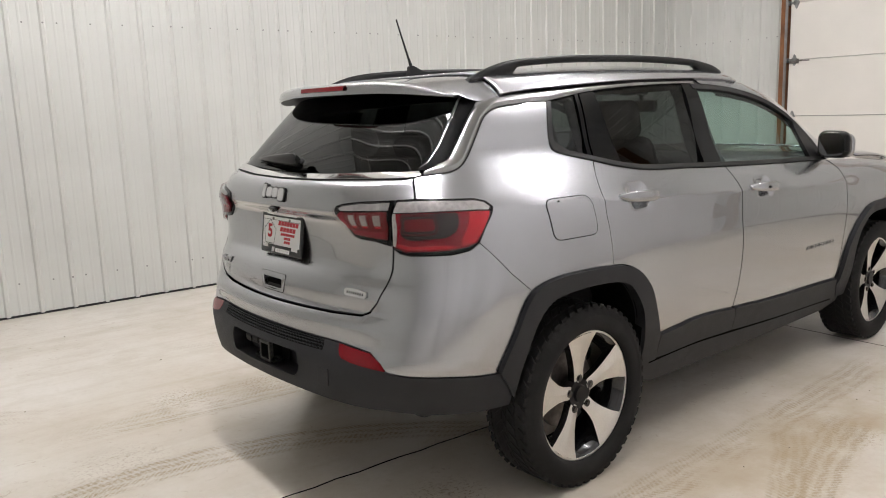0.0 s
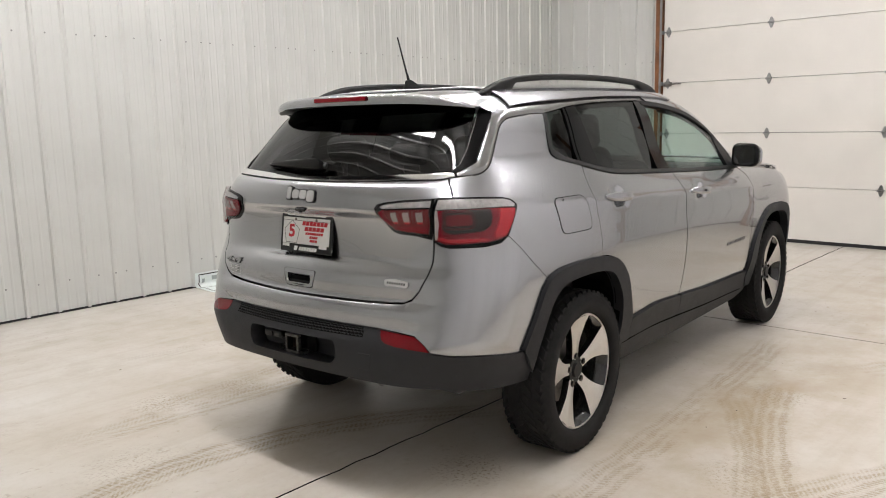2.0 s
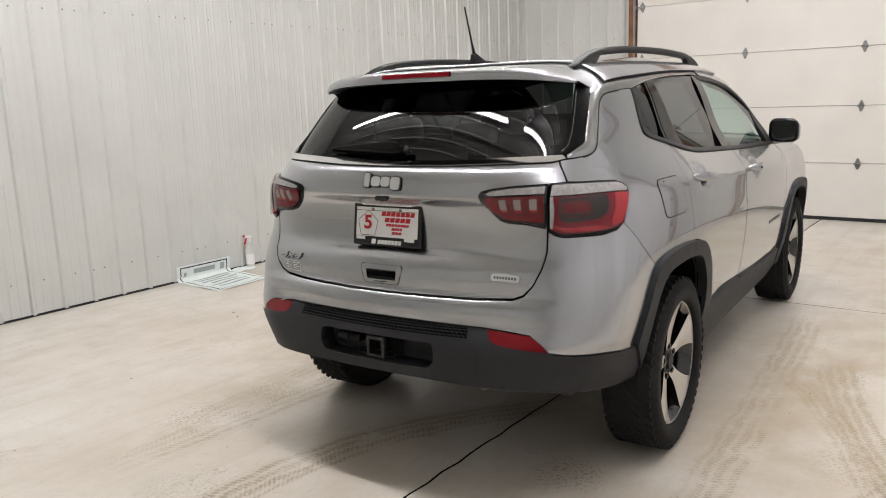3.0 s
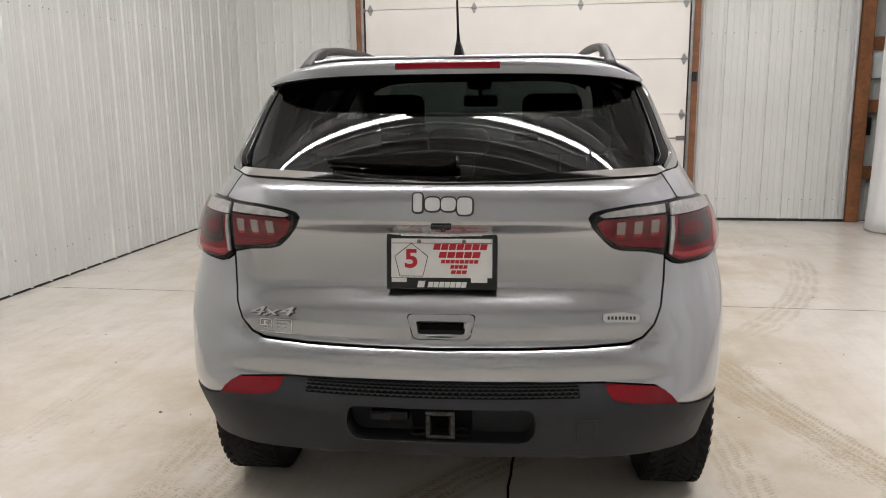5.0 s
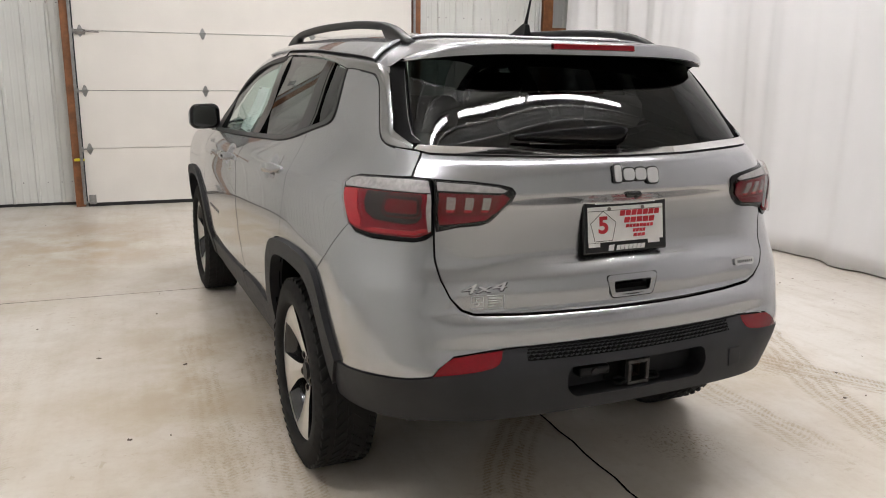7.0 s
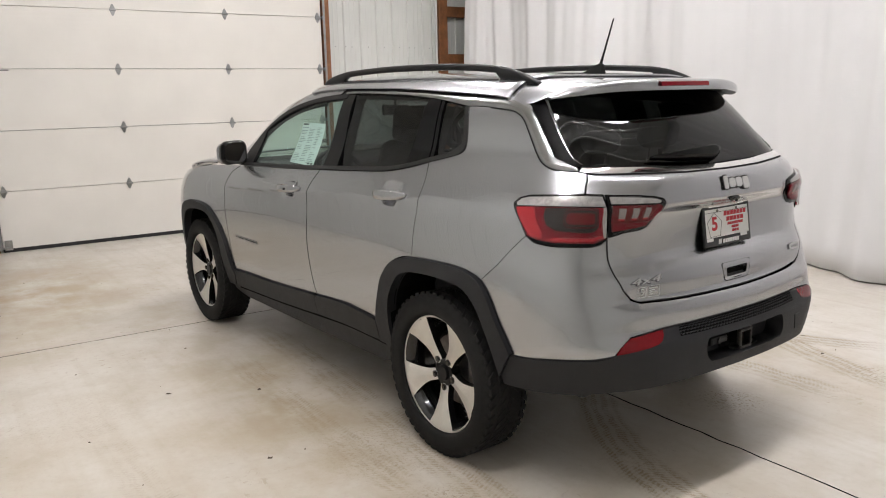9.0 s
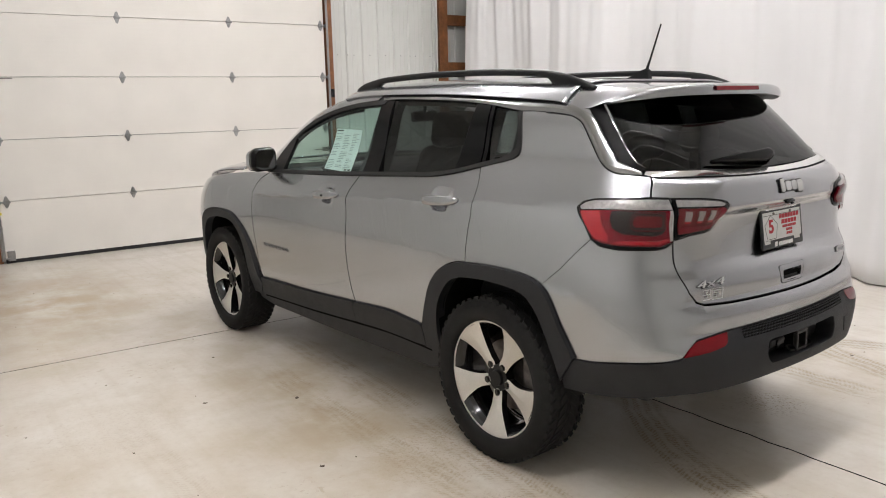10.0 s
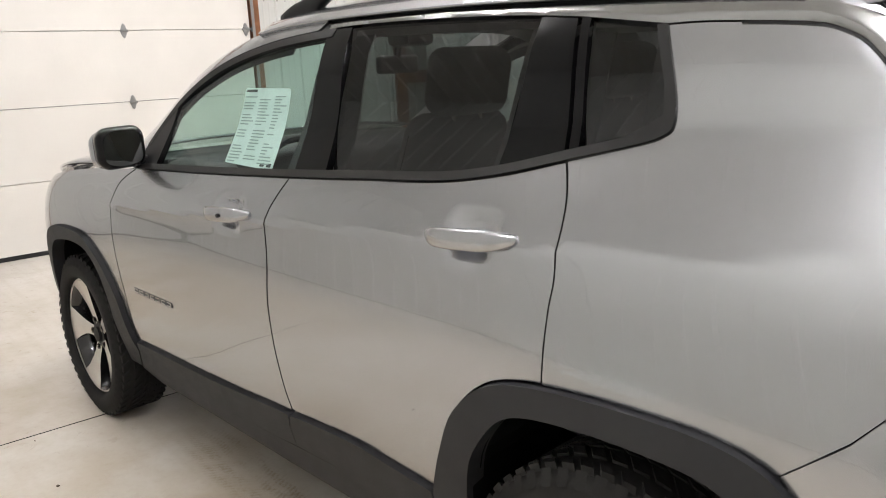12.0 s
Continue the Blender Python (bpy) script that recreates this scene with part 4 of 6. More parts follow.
# sheet metal
rear_door = between(BELT, .162, 1.004)[::-1]
rear_door = [(.16, 1.212)] + rear_door + SEAM_MID + between(CLAD_TOP, .46, 1.03) + [q for q in ARCH_R_OUT if q[0] > .127] + SEAM_REAR[::-1]
front_door = SEAM_FRONT + between(CLAD_TOP, 1.04, 2.10) + SEAM_MID[::-1] + between(BELT, 1.01, 1.95)[::-1]
fender_top = smooth_line([(1.955, 1.098), (2.25, 1.085), (2.6, 1.055), (2.9, 1.01), (3.08, .955), (3.15, .90)], 4)
fender = fender_top + [(3.16, .80), (3.08, .72), (2.965, .60)] + [q for q in ARCH_F_OUT[::-1] if q[1] > .605 or q[0] < 2.3] + [(2.135, .47)] + SEAM_FRONT[::-1][1:-1]

quarter = sd(SEAM_REAR + [q for q in ARCH_R_OUT if -.287 <= q[0] < .12] + [(-.290, .801), (-.375, .874), (-.430, .938), (-.476, .988)])
lamp_outer = rr([(.612, 1.137), (.655, 1.137)]) + sd([(-.62, 1.136), (-.542, 1.134), (-.453, 1.129), (-.412, 1.118), (-.394, 1.098), (-.405, 1.078), (-.445, 1.035), (-.476, .989), (-.510, .967), (-.567, .957)]) + rr([(.662, .956), (.635, .963), (.612, .980)])
lamp_inner = rr([(.609, 1.136), (.512, 1.132), (.440, 1.123), (.405, 1.114), (.393, 1.098), (.404, 1.072), (.438, 1.031), (.462, 1.010), (.490, 1.002), (.551, .998), (.609, .984)])
quarter += sd([(-.445, 1.035), (-.405, 1.078), (-.394, 1.098), (-.412, 1.118), (-.453, 1.129), (-.542, 1.134), (-.60, 1.136)]) + rr([(.655, 1.139), (.634, 1.173), (.614, 1.204)])
quarter += sd(BAND_IN[::-1]) + sd([q for q in BELT[::-1] if q[0] < .16])

gate_half = rr([(.612, 1.203), (.632, 1.173), (.652, 1.138), (.611, 1.134), (.612, .98), (.611, .91), (.602, .85), (.582, .80), (.550, .766), (.515, .753), (.39, .748), (.2, .746)])
gate_top = rr([(.594, 1.199), (.456, 1.197), (.236, 1.190), (0.0, 1.188)])
gate = gate_half + rr([(0.0, .745)]) + [(-a, z) for a, z in gate_half[::-1]] + [(-a, z) for a, z in gate_top[:-1]] + gate_top[::-1]

bump_low = sd([(-.431, .540), (-.506, .545), (-.624, .562)]) + rr([(.705, .573), (.652, .585), (.632, .610), (.588, .641), (.439, .655), (.2, .659)])
bump_half = sd([(-.476, .9868), (-.430, .9372), (-.375, .8732), (-.290, .8002)]) + sd([q for q in ARCH_R_OUT if q[0] < -.29]) + bump_low[1:]
bump_up = sd([(-.510, .965), (-.567, .955)]) + rr([(.662, .954), (.635, .961), (.616, .975), (.615, .91), (.606, .85), (.586, .80), (.554, .762), (.517, .748), (.39, .743), (.2, .741)])
bumper = bump_half + rr([(0, .660)]) + [(-a, z) for a, z in bump_half[::-1]] + [(-a, z) for a, z in bump_up] + rr([(0, .740)]) + bump_up[::-1]

low_edge = sd([(-.36, .40), (-.50, .405), (-.62, .415)]) + rr([(.62, .437), (.45, .449), (.2, .456)])
lower_half = low_edge
black_up = sd([(-.431, .538), (-.506, .543), (-.624, .560)]) + rr([(.705, .571), (.652, .583), (.632, .608), (.588, .639), (.439, .653), (.2, .657)])
lower = lower_half + rr([(0, .458)]) + [(-a, z) for a, z in lower_half[::-1]] + [(-a, z) for a, z in sd([q for q in ARCH_R_IN if q[0] < -.25 and .40 < q[1] < .54][::-1])] + [(-a, z) for a, z in black_up] + rr([(0, .658)]) + black_up[::-1] + sd([q for q in ARCH_R_IN if q[0] < -.25 and .40 < q[1] < .54])

pair("rear_door", rear_door, PAINT, car, proj="s", step=0.014, soft=0.0016, gap=0.0030)
pair("front_door", front_door, PAINT, car, proj="s", step=0.014, soft=0.0016, gap=0.0030)
pair("front_wing", fender, PAINT, car, proj="s", step=0.03, soft=0.0016, gap=0.0024)
pair("quarter_panel", quarter, PAINT, car, step=0.025, soft=0.0008, gap=0.0008)
panel("tailgate", gate, PAINT, car, step=0.0125, soft=0.0012, gap=0.0015)
panel("rear_bumper", bumper, PAINT, car, step=0.022, soft=0.0008, gap=0.0008)
HOLLOW = rounded([(.252, .590), (-.252, .590), (-.262, .535), (-.238, .497), (.238, .497), (.262, .535)], .022)
hollow_p = rr(HOLLOW)
panel("lower_bumper", lower, CLADDING, car, step=0.022, off=0.004, depth=0.03, hole=hollow_p, label="grained black plastic lower bumper")

# cladding: arches, door strips, sills
pair("arch_moulding", sd(ARCH_R_OUT + [q for q in ARCH_R_IN[::-1] if q[1] > .40] + [(.345, .376), (.46, .380)]), CLADDING, car, off=0.016, depth=0.05, step=0.035, label="grained black plastic arch moulding")
pair("door_moulding", [(1.038, .486), (1.060, .440), (1.061, .374)] + between(SILL, .47, 1.05) + [(.462, .382), (.462, .484)] + between(CLAD_TOP, .47, 1.03)[::-1], CLADDING, car, proj="s", off=0.012, depth=0.03, step=0.04)
pair("door_moulding", [(2.125, .440), (2.14, .40), (2.165, .328)] + between(SILL, 1.063, 2.15) + [(1.061, .374), (1.060, .440), (1.042, .486)] + between(CLAD_TOP, 1.05, 2.12)[::-1], CLADDING, car, proj="s", off=0.012, depth=0.03, step=0.04)
pair("arch_moulding", ARCH_F_OUT + [(2.99, .40)] + [q for q in ARCH_F_IN[::-1]] + [(2.27, .325), (2.17, .328), (2.13, .40)], CLADDING, car, proj="s", off=0.016, depth=0.05, step=0.035, label="grained black plastic arch moulding")
pair("sill", [(2.27, .318)] + SILL[1:] + [(.345, .368), (.36, .30), (.50, .255), (1.2, .245), (2.1, .25), (2.25, .28)], CLADDING, car, proj="s", off=-0.006, depth=0.10, step=0.05)
# dark strip laid along the top of the sill, below the mouldings
pair("sill_dark_strip", SILL[1:-1] + [(x, z - .022) for x, z in SILL[1:-1][::-1]], DARK, car, proj="s", off=-0.004, depth=0.004, step=0.03, gap=0.0)

# dark shell under the gaps
shell_low = [(2.25, 1.09), (2.25, .60), (2.13, .33), (1.5, .33), (.34, .36)] + [q for q in ARCH_R_IN if .42 < q[1]] + [(-.345, .43), (-.45, .43), (-.45, .95), (-.30, 1.19), (-.05, 1.23), (.16, 1.19), (.46, 1.14), (1.0, 1.11)]
pair("inner_panel", shell_low, DARK, car, proj="s", off=-0.022, depth=0.004, step=0.06)
tail_dark = rr([(.60, .45), (.60, .74), (.575, 1.10), (.575, 1.17), (.50, 1.185), (.2, 1.178)])
panel("inner_tail_panel", tail_dark + [(-a, z) for a, z in tail_dark[::-1]], DARK, car, off=-0.09, depth=0.004, step=0.06)

# window openings: seals, pillars and panes
pair("belt_moulding", between(BELT, -.03, 1.95)[:-6] + [(x, z + .017) for x, z in between(BELT, -.004, 1.90)[:-7][::-1]], GREY_SEAL, car, proj="s", off=0.004, depth=0.02, step=0.05, gap=0.0)
pair("pillar_trim", [(.995, 1.144), (1.062, 1.494), (.962, 1.496), (.858, 1.150)], PILLAR_BLACK, car, proj="s", off=0.001, depth=0.02, step=0.05)
pair("pillar_trim", [(.315, 1.192), (.318, 1.472), (.224, 1.463), (.170, 1.224)], PILLAR_BLACK, car, proj="s", off=0.001, depth=0.02, step=0.05)
pair("window_frame", [(.162, 1.226), (.215, 1.462), (.195, 1.460), (.143, 1.232)], PILLAR_BLACK, car, proj="s", off=0.002, depth=0.02, step=0.05, gap=0.0)
pair("window_frame", between(BELT, -.03, .06)[1:] + [(.05, 1.437), (.008, 1.34), (-.004, 1.285), (.012, 1.268), (.055, 1.256)], GREY_SEAL, car, proj="s", off=0.003, depth=0.02, step=0.03, gap=0.0)
pair("mirror_sail", [(1.95, 1.112), (1.922, 1.20), (1.858, 1.284), (1.815, 1.30), (1.80, 1.118)], SATIN_BLACK, car, proj="s", off=0.002, depth=0.02, step=0.05)
glass_top = [(x, z - .002) for x, z in DLO_TOP]
front_glass = [(1.80, 1.118)] + [(1.80, 1.312)] + [q for q in glass_top[::-1] if 1.066 < q[0] < 1.79] + [(1.062, 1.492), (.995, 1.146), (1.4, 1.131)]
rear_glass_side = [(.857, 1.153)] + [(.962, 1.494)] + [q for q in glass_top[::-1] if .32 < q[0] < .955] + [(.318, 1.471), (.315, 1.193), (.45, 1.176), (.70, 1.162)]
quarter_glass = [(.142, 1.234), (.194, 1.459)] + [q for q in glass_top[::-1] if .052 < q[0] < .19] + [(.05, 1.436), (.008, 1.34), (-.003, 1.286), (.012, 1.268), (.055, 1.257)]
pair("front_window", front_glass, CLEAR_GLASS, car, proj="s", off=-0.004, depth=0.003, step=0.04, fair=1, label="clear green-tinted side window")
pair("rear_window", rear_glass_side, PRIVACY_GLASS, car, proj="s", off=-0.004, depth=0.003, step=0.04, fair=1, label="dark privacy side window")
pair("quarter_window", quarter_glass, PRIVACY_GLASS, car, proj="s", off=-0.004, depth=0.003, step=0.04, fair=1, label="dark privacy quarter window")
band = sd(BAND_IN) + rr([(.628, 1.208), (.622, 1.221)]) + sd(BAND_OUT) + sd([q for q in DLO_TOP[::-1] if .035 < q[0] < 1.065])
pair("window_trim", band, SATIN_METAL, car, off=0.001, depth=0.02, step=0.009, crown=(0.006, 0.016), label="satin bright metal window surround")
pair("roof_seal", [(-.18, 1.452)] + [(x, z - 0.006) for x, z in BAND_OUT if -.17 < x < 1.05] + [(1.30, 1.490), (1.475, 1.462), (1.612, 1.425), (1.70, 1.392), (1.72, 1.41), (1.62, 1.45), (1.475, 1.49), (1.30, 1.52), (1.05, 1.535), (.63, 1.525), (.25, 1.508), (-.03, 1.493), (-.18, 1.478)], SATIN_BLACK, car, proj="sh", off=-0.006, depth=0.01, step=0.05, gap=0.0)

# black frame strip of the front window, and the trim of the pillar inside it
def inside_line(line, d):
    """A line moved by d towards its right-hand side."""
    q = np.array(line)
    t = np.gradient(q, axis=0)
    t /= np.linalg.norm(t, axis=1, keepdims=True)
    return [(float(a), float(b)) for a, b in q + np.stack([t[:, 1], -t[:, 0]], 1) * d]


seal_line = BAND_IN[4:-1]
pair("trim_seal", sd(seal_line) + sd(inside_line(seal_line, -.0035)[::-1]), SATIN_BLACK, car, off=0.0015, depth=0.006, step=0.02, gap=0.0, label="thin black rubber seal beside the bright trim")
frame_line = [q for q in DLO_TOP if 1.03 < q[0] < 1.94]
pair("window_frame", frame_line + inside_line(frame_line, .021)[::-1], SATIN_BLACK, car, proj="s", off=0.003, depth=0.02, step=0.03, gap=0.0)
card_line = [q for q in DLO_TOP if 1.20 < q[0] < 1.94]
pair("inner_pillar", card_line + inside_line(card_line, .034)[::-1], TRIM, car, proj="s", off=-0.022, depth=0.004, step=0.05)

pair("roof_corner", sd([(-.165, 1.445), (-.165, 1.480), (-.245, 1.466), (-.30, 1.436), (-.318, 1.40), (-.285, 1.418), (-.235, 1.440)]), PAINT, car, off=-0.002, depth=0.01, step=0.02, gap=0.0)

# windscreen pillars and screen
pillar = [q for q in DLO_TOP if q[0] > 1.08]
pair("front_pillar", [(x, z + .003) for x, z in pillar] + [(2.00, 1.10), (2.06, 1.15), (1.985, 1.255), (1.89, 1.335), (1.77, 1.398), (1.64, 1.452), (1.50, 1.497), (1.35, 1.520), (1.09, 1.526)], PAINT, car, proj="sh", off=0.001, depth=0.02, step=0.04)
screen_half = [(.66, 1.12), (.66, 1.22), (.60, 1.35), (.54, 1.46), (.50, 1.515), (0.0, 1.550)]
panel("windscreen", screen_half + [(-y, z) for y, z in screen_half[-2::-1]] + [(-.60, 1.08), (0, 1.06), (.60, 1.08)], CLEAR_GLASS, car, proj="fh", off=-0.002, depth=0.004, step=0.06, label="clear laminated windscreen")

# tail glass with its bright lower strip and black side strips
glass_half = rr([(0.0, 1.2025), (.236, 1.206), (.458, 1.216), (.600, 1.2235), (.613, 1.25), (.604, 1.30), (.591, 1.35), (.577, 1.40), (.560, 1.45), (.545, 1.49), (.25, 1.497), (0, 1.50)])
panel("tail_window", glass_half + [(-a, z) for a, z in glass_half[-2:0:-1]], REAR_GLASS, car, off=-0.004, depth=0.004, step=0.03, fair=0, label="dark privacy tail window")
strip_in = rr([(.602, 1.226), (.615, 1.25), (.606, 1.30), (.593, 1.35), (.579, 1.40), (.562, 1.45), (.553, 1.475)])
strip_out = sd([(-.497, 1.236), (-.472, 1.260), (-.433, 1.302), (-.390, 1.346), (-.345, 1.393), (-.310, 1.424), (-.286, 1.447)])
pair("tail_side_strip", strip_in + strip_out[::-1] + rr([(.620, 1.224)]), FLAT_BLACK, car, off=0.0, depth=0.02, step=0.03, label="black strip beside the tail window")
edge_out = rr([(.606, 1.232), (.618, 1.25), (.609, 1.30), (.596, 1.35), (.582, 1.40), (.565, 1.45)])
pair("strip_edge", edge_out + [(a - .0028, z) for a, z in edge_out[::-1]], SATIN_METAL, car, off=0.002, depth=0.004, step=0.03, gap=0.0, label="thin bright edge beside the tail window")
trim_up = rr([(0, 1.2015), (.236, 1.205), (.458, 1.215), (.612, 1.220), (.626, 1.208)])
trim_lo = rr([(.594, 1.200), (.456, 1.198), (.236, 1.191), (0, 1.189)])
panel("tail_trim", trim_up + trim_lo[:-1] + [(0.0, 1.189)] + [(-a, z) for a, z in trim_lo[-2::-1]] + [(-a, z) for a, z in trim_up[:0:-1]], CHROME, car, off=0.004, depth=0.012, step=0.02, gap=0.0, label="bright metal strip under the tail window")

# bonnet and nose
hx = np.linspace(2.36, 3.24, 28)
hood_v, nv = [], 31
for x in hx:
    ye = float(place("s", x, min(1.098, 1.085 - 0.11 * max(0, (x - 2.3) / 0.85) ** 2))[1]) - 0.012
    zc = 1.135 - 0.10 * ((x - 2.3) / 0.95) ** 2
    ze = 1.088 - 0.11 * max(0, (x - 2.3) / 0.85) ** 2
    for t in np.linspace(-1, 1, nv):
        hood_v.append((x + 0.05 * (1 - t * t), t * ye, ze + (zc - ze) * (1 - abs(t) ** 4)))
hood = mesh_object("bonnet", hood_v, grid_faces(len(hx), nv), PAINT, car, smooth=True)
hood.modifiers.new("sheet", "SOLIDIFY").thickness = 0.012
nose_half = [(0, .95), (.45, .95), (.70, .93), (.78, .88), (.80, .80), (.80, .72), (.79, .55), (.78, .40), (.70, .30), (.40, .27), (0, .26)]
panel("front_bumper", nose_half + [(-y, z) for y, z in nose_half[-2:0:-1]], PAINT, car, proj="f", depth=0.02, step=0.05)
for s in (1, -1):
    lampf = rounded([(s * .45, .94), (s * .74, .915), (s * .74, .85), (s * .47, .86)], .02)
    panel("headlamp", lampf, CLEAR_LENS, car, proj="f", off=0.004, depth=0.02, step=0.05, label="clear headlamp")
grille = rounded([(.43, .935), (.43, .855), (-.43, .855), (-.43, .935)], .02)
panel("grille", grille, GLOSS_BLACK, car, proj="f", off=0.004, depth=0.02, step=0.05)
intake = rounded([(.55, .62), (.50, .42), (-.50, .42), (-.55, .62)], .04)
panel("air_intake", intake, CLADDING, car, proj="f", off=0.004, depth=0.02, step=0.05)
bm = bmesh.new()
add_box(bm, (0.34, 1.30, 0.03), (2.27, 0, 1.085), bevel=0.01)
part("cowl", bm, SATIN_BLACK, car)

# roof
RIDGE = table([(-.6, 1.498), (-.3, 1.538), (-.11, 1.550), (.3, 1.568), (.7, 1.577), (1.0, 1.576), (1.25, 1.567), (1.45, 1.549)], 0.05)
EAVE = table([(-.6, 1.40), (-.30, 1.428), (-.186, 1.463), (-.03, 1.478), (.25, 1.494), (.63, 1.511), (1.05, 1.517), (1.30, 1.512), (1.45, 1.497)], 0.03)


def roof_z(x, y, ye):
    return EAVE(x) + (RIDGE(x) - EAVE(x)) * (1 - np.abs(y / ye) ** 8)


rx = np.linspace(-.183, 1.43, 56)
rv, nr = [], 61
for x in rx:
    ye = float(place("s", x, float(EAVE(x)))[1]) + 0.001
    for t in np.sin(np.linspace(-1, 1, nr) * math.pi / 2):
        xx = x + (0.10 * (1 - t * t) * step01(1.0, 1.43, x))
        rv.append((xx, t * ye, float(roof_z(x, t * ye, ye))))
roof = mesh_object("roof", rv, grid_faces(len(rx), nr), PAINT, car, smooth=True)
roof.modifiers.new("sheet", "SOLIDIFY").thickness = 0.012
lv = [(x * 0.97 - 0.02, y * 0.93, z - 0.05) for x, y, z in rv]
mesh_object("headlining", lv, grid_faces(len(rx), nr, True), HEADLINER, car, smooth=True)

# tail spoiler: a skin from the roof's end round the trailing edge, with a black underside to the glass
sv, sf, si, secs, ROWS = [], [], [], 0, 81
for t in np.sin(np.linspace(-1, 1, ROWS) * math.pi / 2):
    a = abs(t)
    xe = -.548 + .095 * a ** 2 + .070 * a ** 9
    zb = 1.484 - .026 * a ** 4
    ye = float(place("s", -.187, float(EAVE(-.187)))[1])
    y0 = t * ye
    z0 = float(roof_z(-.187, y0, ye + 1e-6))
    y1 = t * .580
    thick = .046 - .034 * a ** 6
    zt = zb + thick
    row = [(-.187, y0, z0 - .012), (-.187, y0, z0)]
    for s in np.linspace(.1, 1, 10):
        x = -.187 + (xe + .022 + .187) * s
        row.append((x, y0 + (y1 - y0) * s ** 2, z0 + (zt - z0) * (0.75 * s + 0.25 * s ** 2) - .020 * math.sin(math.pi * s) * a ** 14))
    row += [(xe + .010, y1, zt - .003), (xe + .003, y1, zt - .010 * thick / .046), (xe, y1, zb + .4 * thick), (xe + .002, y1, zb + .003), (xe + .008, y1, zb)]
    painted = len(row) - 1
    row += [(xe + .016, y1 * .995, zb + .001), (xe + .08, y1 * .985, zb + .004), (xe + .17 - .04 * a ** 4, y1 * .97, zb + .004)]
    secs = len(row)
    sv += row
sf = grid_faces(ROWS, secs)
spoiler = mesh_object("tail_spoiler", sv, sf, PAINT, car, smooth=True, mats=[PAINT, SATIN_BLACK], index=[0 if min(v % secs for v in q) < painted else 1 for q in sf])
spoiler.data.set_sharp_from_angle(angle=radians(50))
bm = bmesh.new()
bl = [(-.5565 + .095 * abs(t * .153 / .58) ** 2, t * .153) for t in np.linspace(-1, 1, 21)]
for z, dx in ((1.500, .012), (1.503, -.001), (1.5185, .002), (1.522, .014)):
    for x, y in bl:
        bm.verts.new((x + dx, y, z))
bm.verts.ensure_lookup_table()
for i in range(3):
    for j in range(20):
        bm.faces.new((bm.verts[i * 21 + j], bm.verts[i * 21 + j + 1], bm.verts[(i + 1) * 21 + j + 1], bm.verts[(i + 1) * 21 + j]))
bmesh.ops.recalc_face_normals(bm, faces=bm.faces)
part("brake_lamp", bm, RED_DEEP, spoiler, "dark red high brake lamp", smooth=True)


# ---- roof rails, aerial ----
def sweep(points, half_w, half_h, mat, name, parent, end=0.35):
    """A bar of rounded section along points, thinned at its ends."""
    n, ring = len(points), 12
    verts = []
    for i, p in enumerate(points):
        k = 1.0
        a, b = half_w * k, half_h[i] if hasattr(half_h, "__len__") else half_h
        for j in range(ring):
            an = 2 * math.pi * j / ring
            c, s = math.cos(an), math.sin(an)
            verts.append((p[0], p[1] + a * math.copysign(abs(c) ** 0.6, c), p[2] + b * math.copysign(abs(s) ** 0.6, s)))
    faces = [(i * ring + j, i * ring + (j + 1) % ring, (i + 1) * ring + (j + 1) % ring, (i + 1) * ring + j) for i in range(n - 1) for j in range(ring)]
    faces += [list(range(ring))[::-1], [(n - 1) * ring + j for j in range(ring)]]
    return mesh_object(name, verts, faces, mat, parent, smooth=True)


RAIL_TOP = table([(-.250, 1.524), (-.20, 1.545), (-.14, 1.568), (-.06, 1.589), (.069, 1.605), (.375, 1.621), (.735, 1.626), (1.16, 1.617), (1.384, 1.592), (1.47, 1.562)], 0.02)
for s in (1, -1):
    bar = []
    hh = []
    for x in np.linspace(-.243, 1.46, 70):
        ye = 0.59
        top, low = float(RAIL_TOP(x)), float(roof_z(x, .497, ye)) - .004
        h = 0.015
        if x < .0:
            h = max((top - low) / 2 * float(step01(.02, -.05, x)) + .015 * float(step01(-.05, .02, x)), .004)
        if x > 1.22:
            h = max((top - low) / 2 * float(step01(1.20, 1.30, x)) + .013 * float(step01(1.30, 1.20, x)), .004)
        hh.append(h)
        bar.append((x, s * (.503 - .012 * float(step01(.9, 1.46, x))), top - h))
    sweep(bar, .017, hh, SATIN_BLACK, "roof_rail", car)
base_z = float(RIDGE(-.10))
bm = bmesh.new()
fin = [(.045, -.004, .006), (.02, .010, .014), (-.04, .027, .015), (-.085, .050, .009), (-.105, .056, .008), (-.118, .050, .008), (-.122, -.004, .018)]
rows = []
for x, h, w in fin:
    rows.append([bm.verts.new((x, -w * 1.5, base_z - .006)), bm.verts.new((x, -w, base_z + h)), bm.verts.new((x, w, base_z + h)), bm.verts.new((x, w * 1.5, base_z - .006))])
for a, b in zip(rows, rows[1:]):
    for i in range(3):
        bm.faces.new((a[i], a[i + 1], b[i + 1], b[i]))
bm.faces.new(rows[0][::-1])
bm.faces.new(rows[-1])
bmesh.ops.recalc_face_normals(bm, faces=bm.faces)
aerial = part("aerial_base", bm, SATIN_BLACK, car, smooth=True)
bm = bmesh.new()
add_tube(bm, (-.098, 0, base_z + .035), (-.116, 0, base_z + .085), .008, 12, .005)
add_tube(bm, (-.115, 0, base_z + .080), (-.172, 0, 1.790), .0046, 10, .0032)
part("aerial_mast", bm, SATIN_BLACK, aerial)

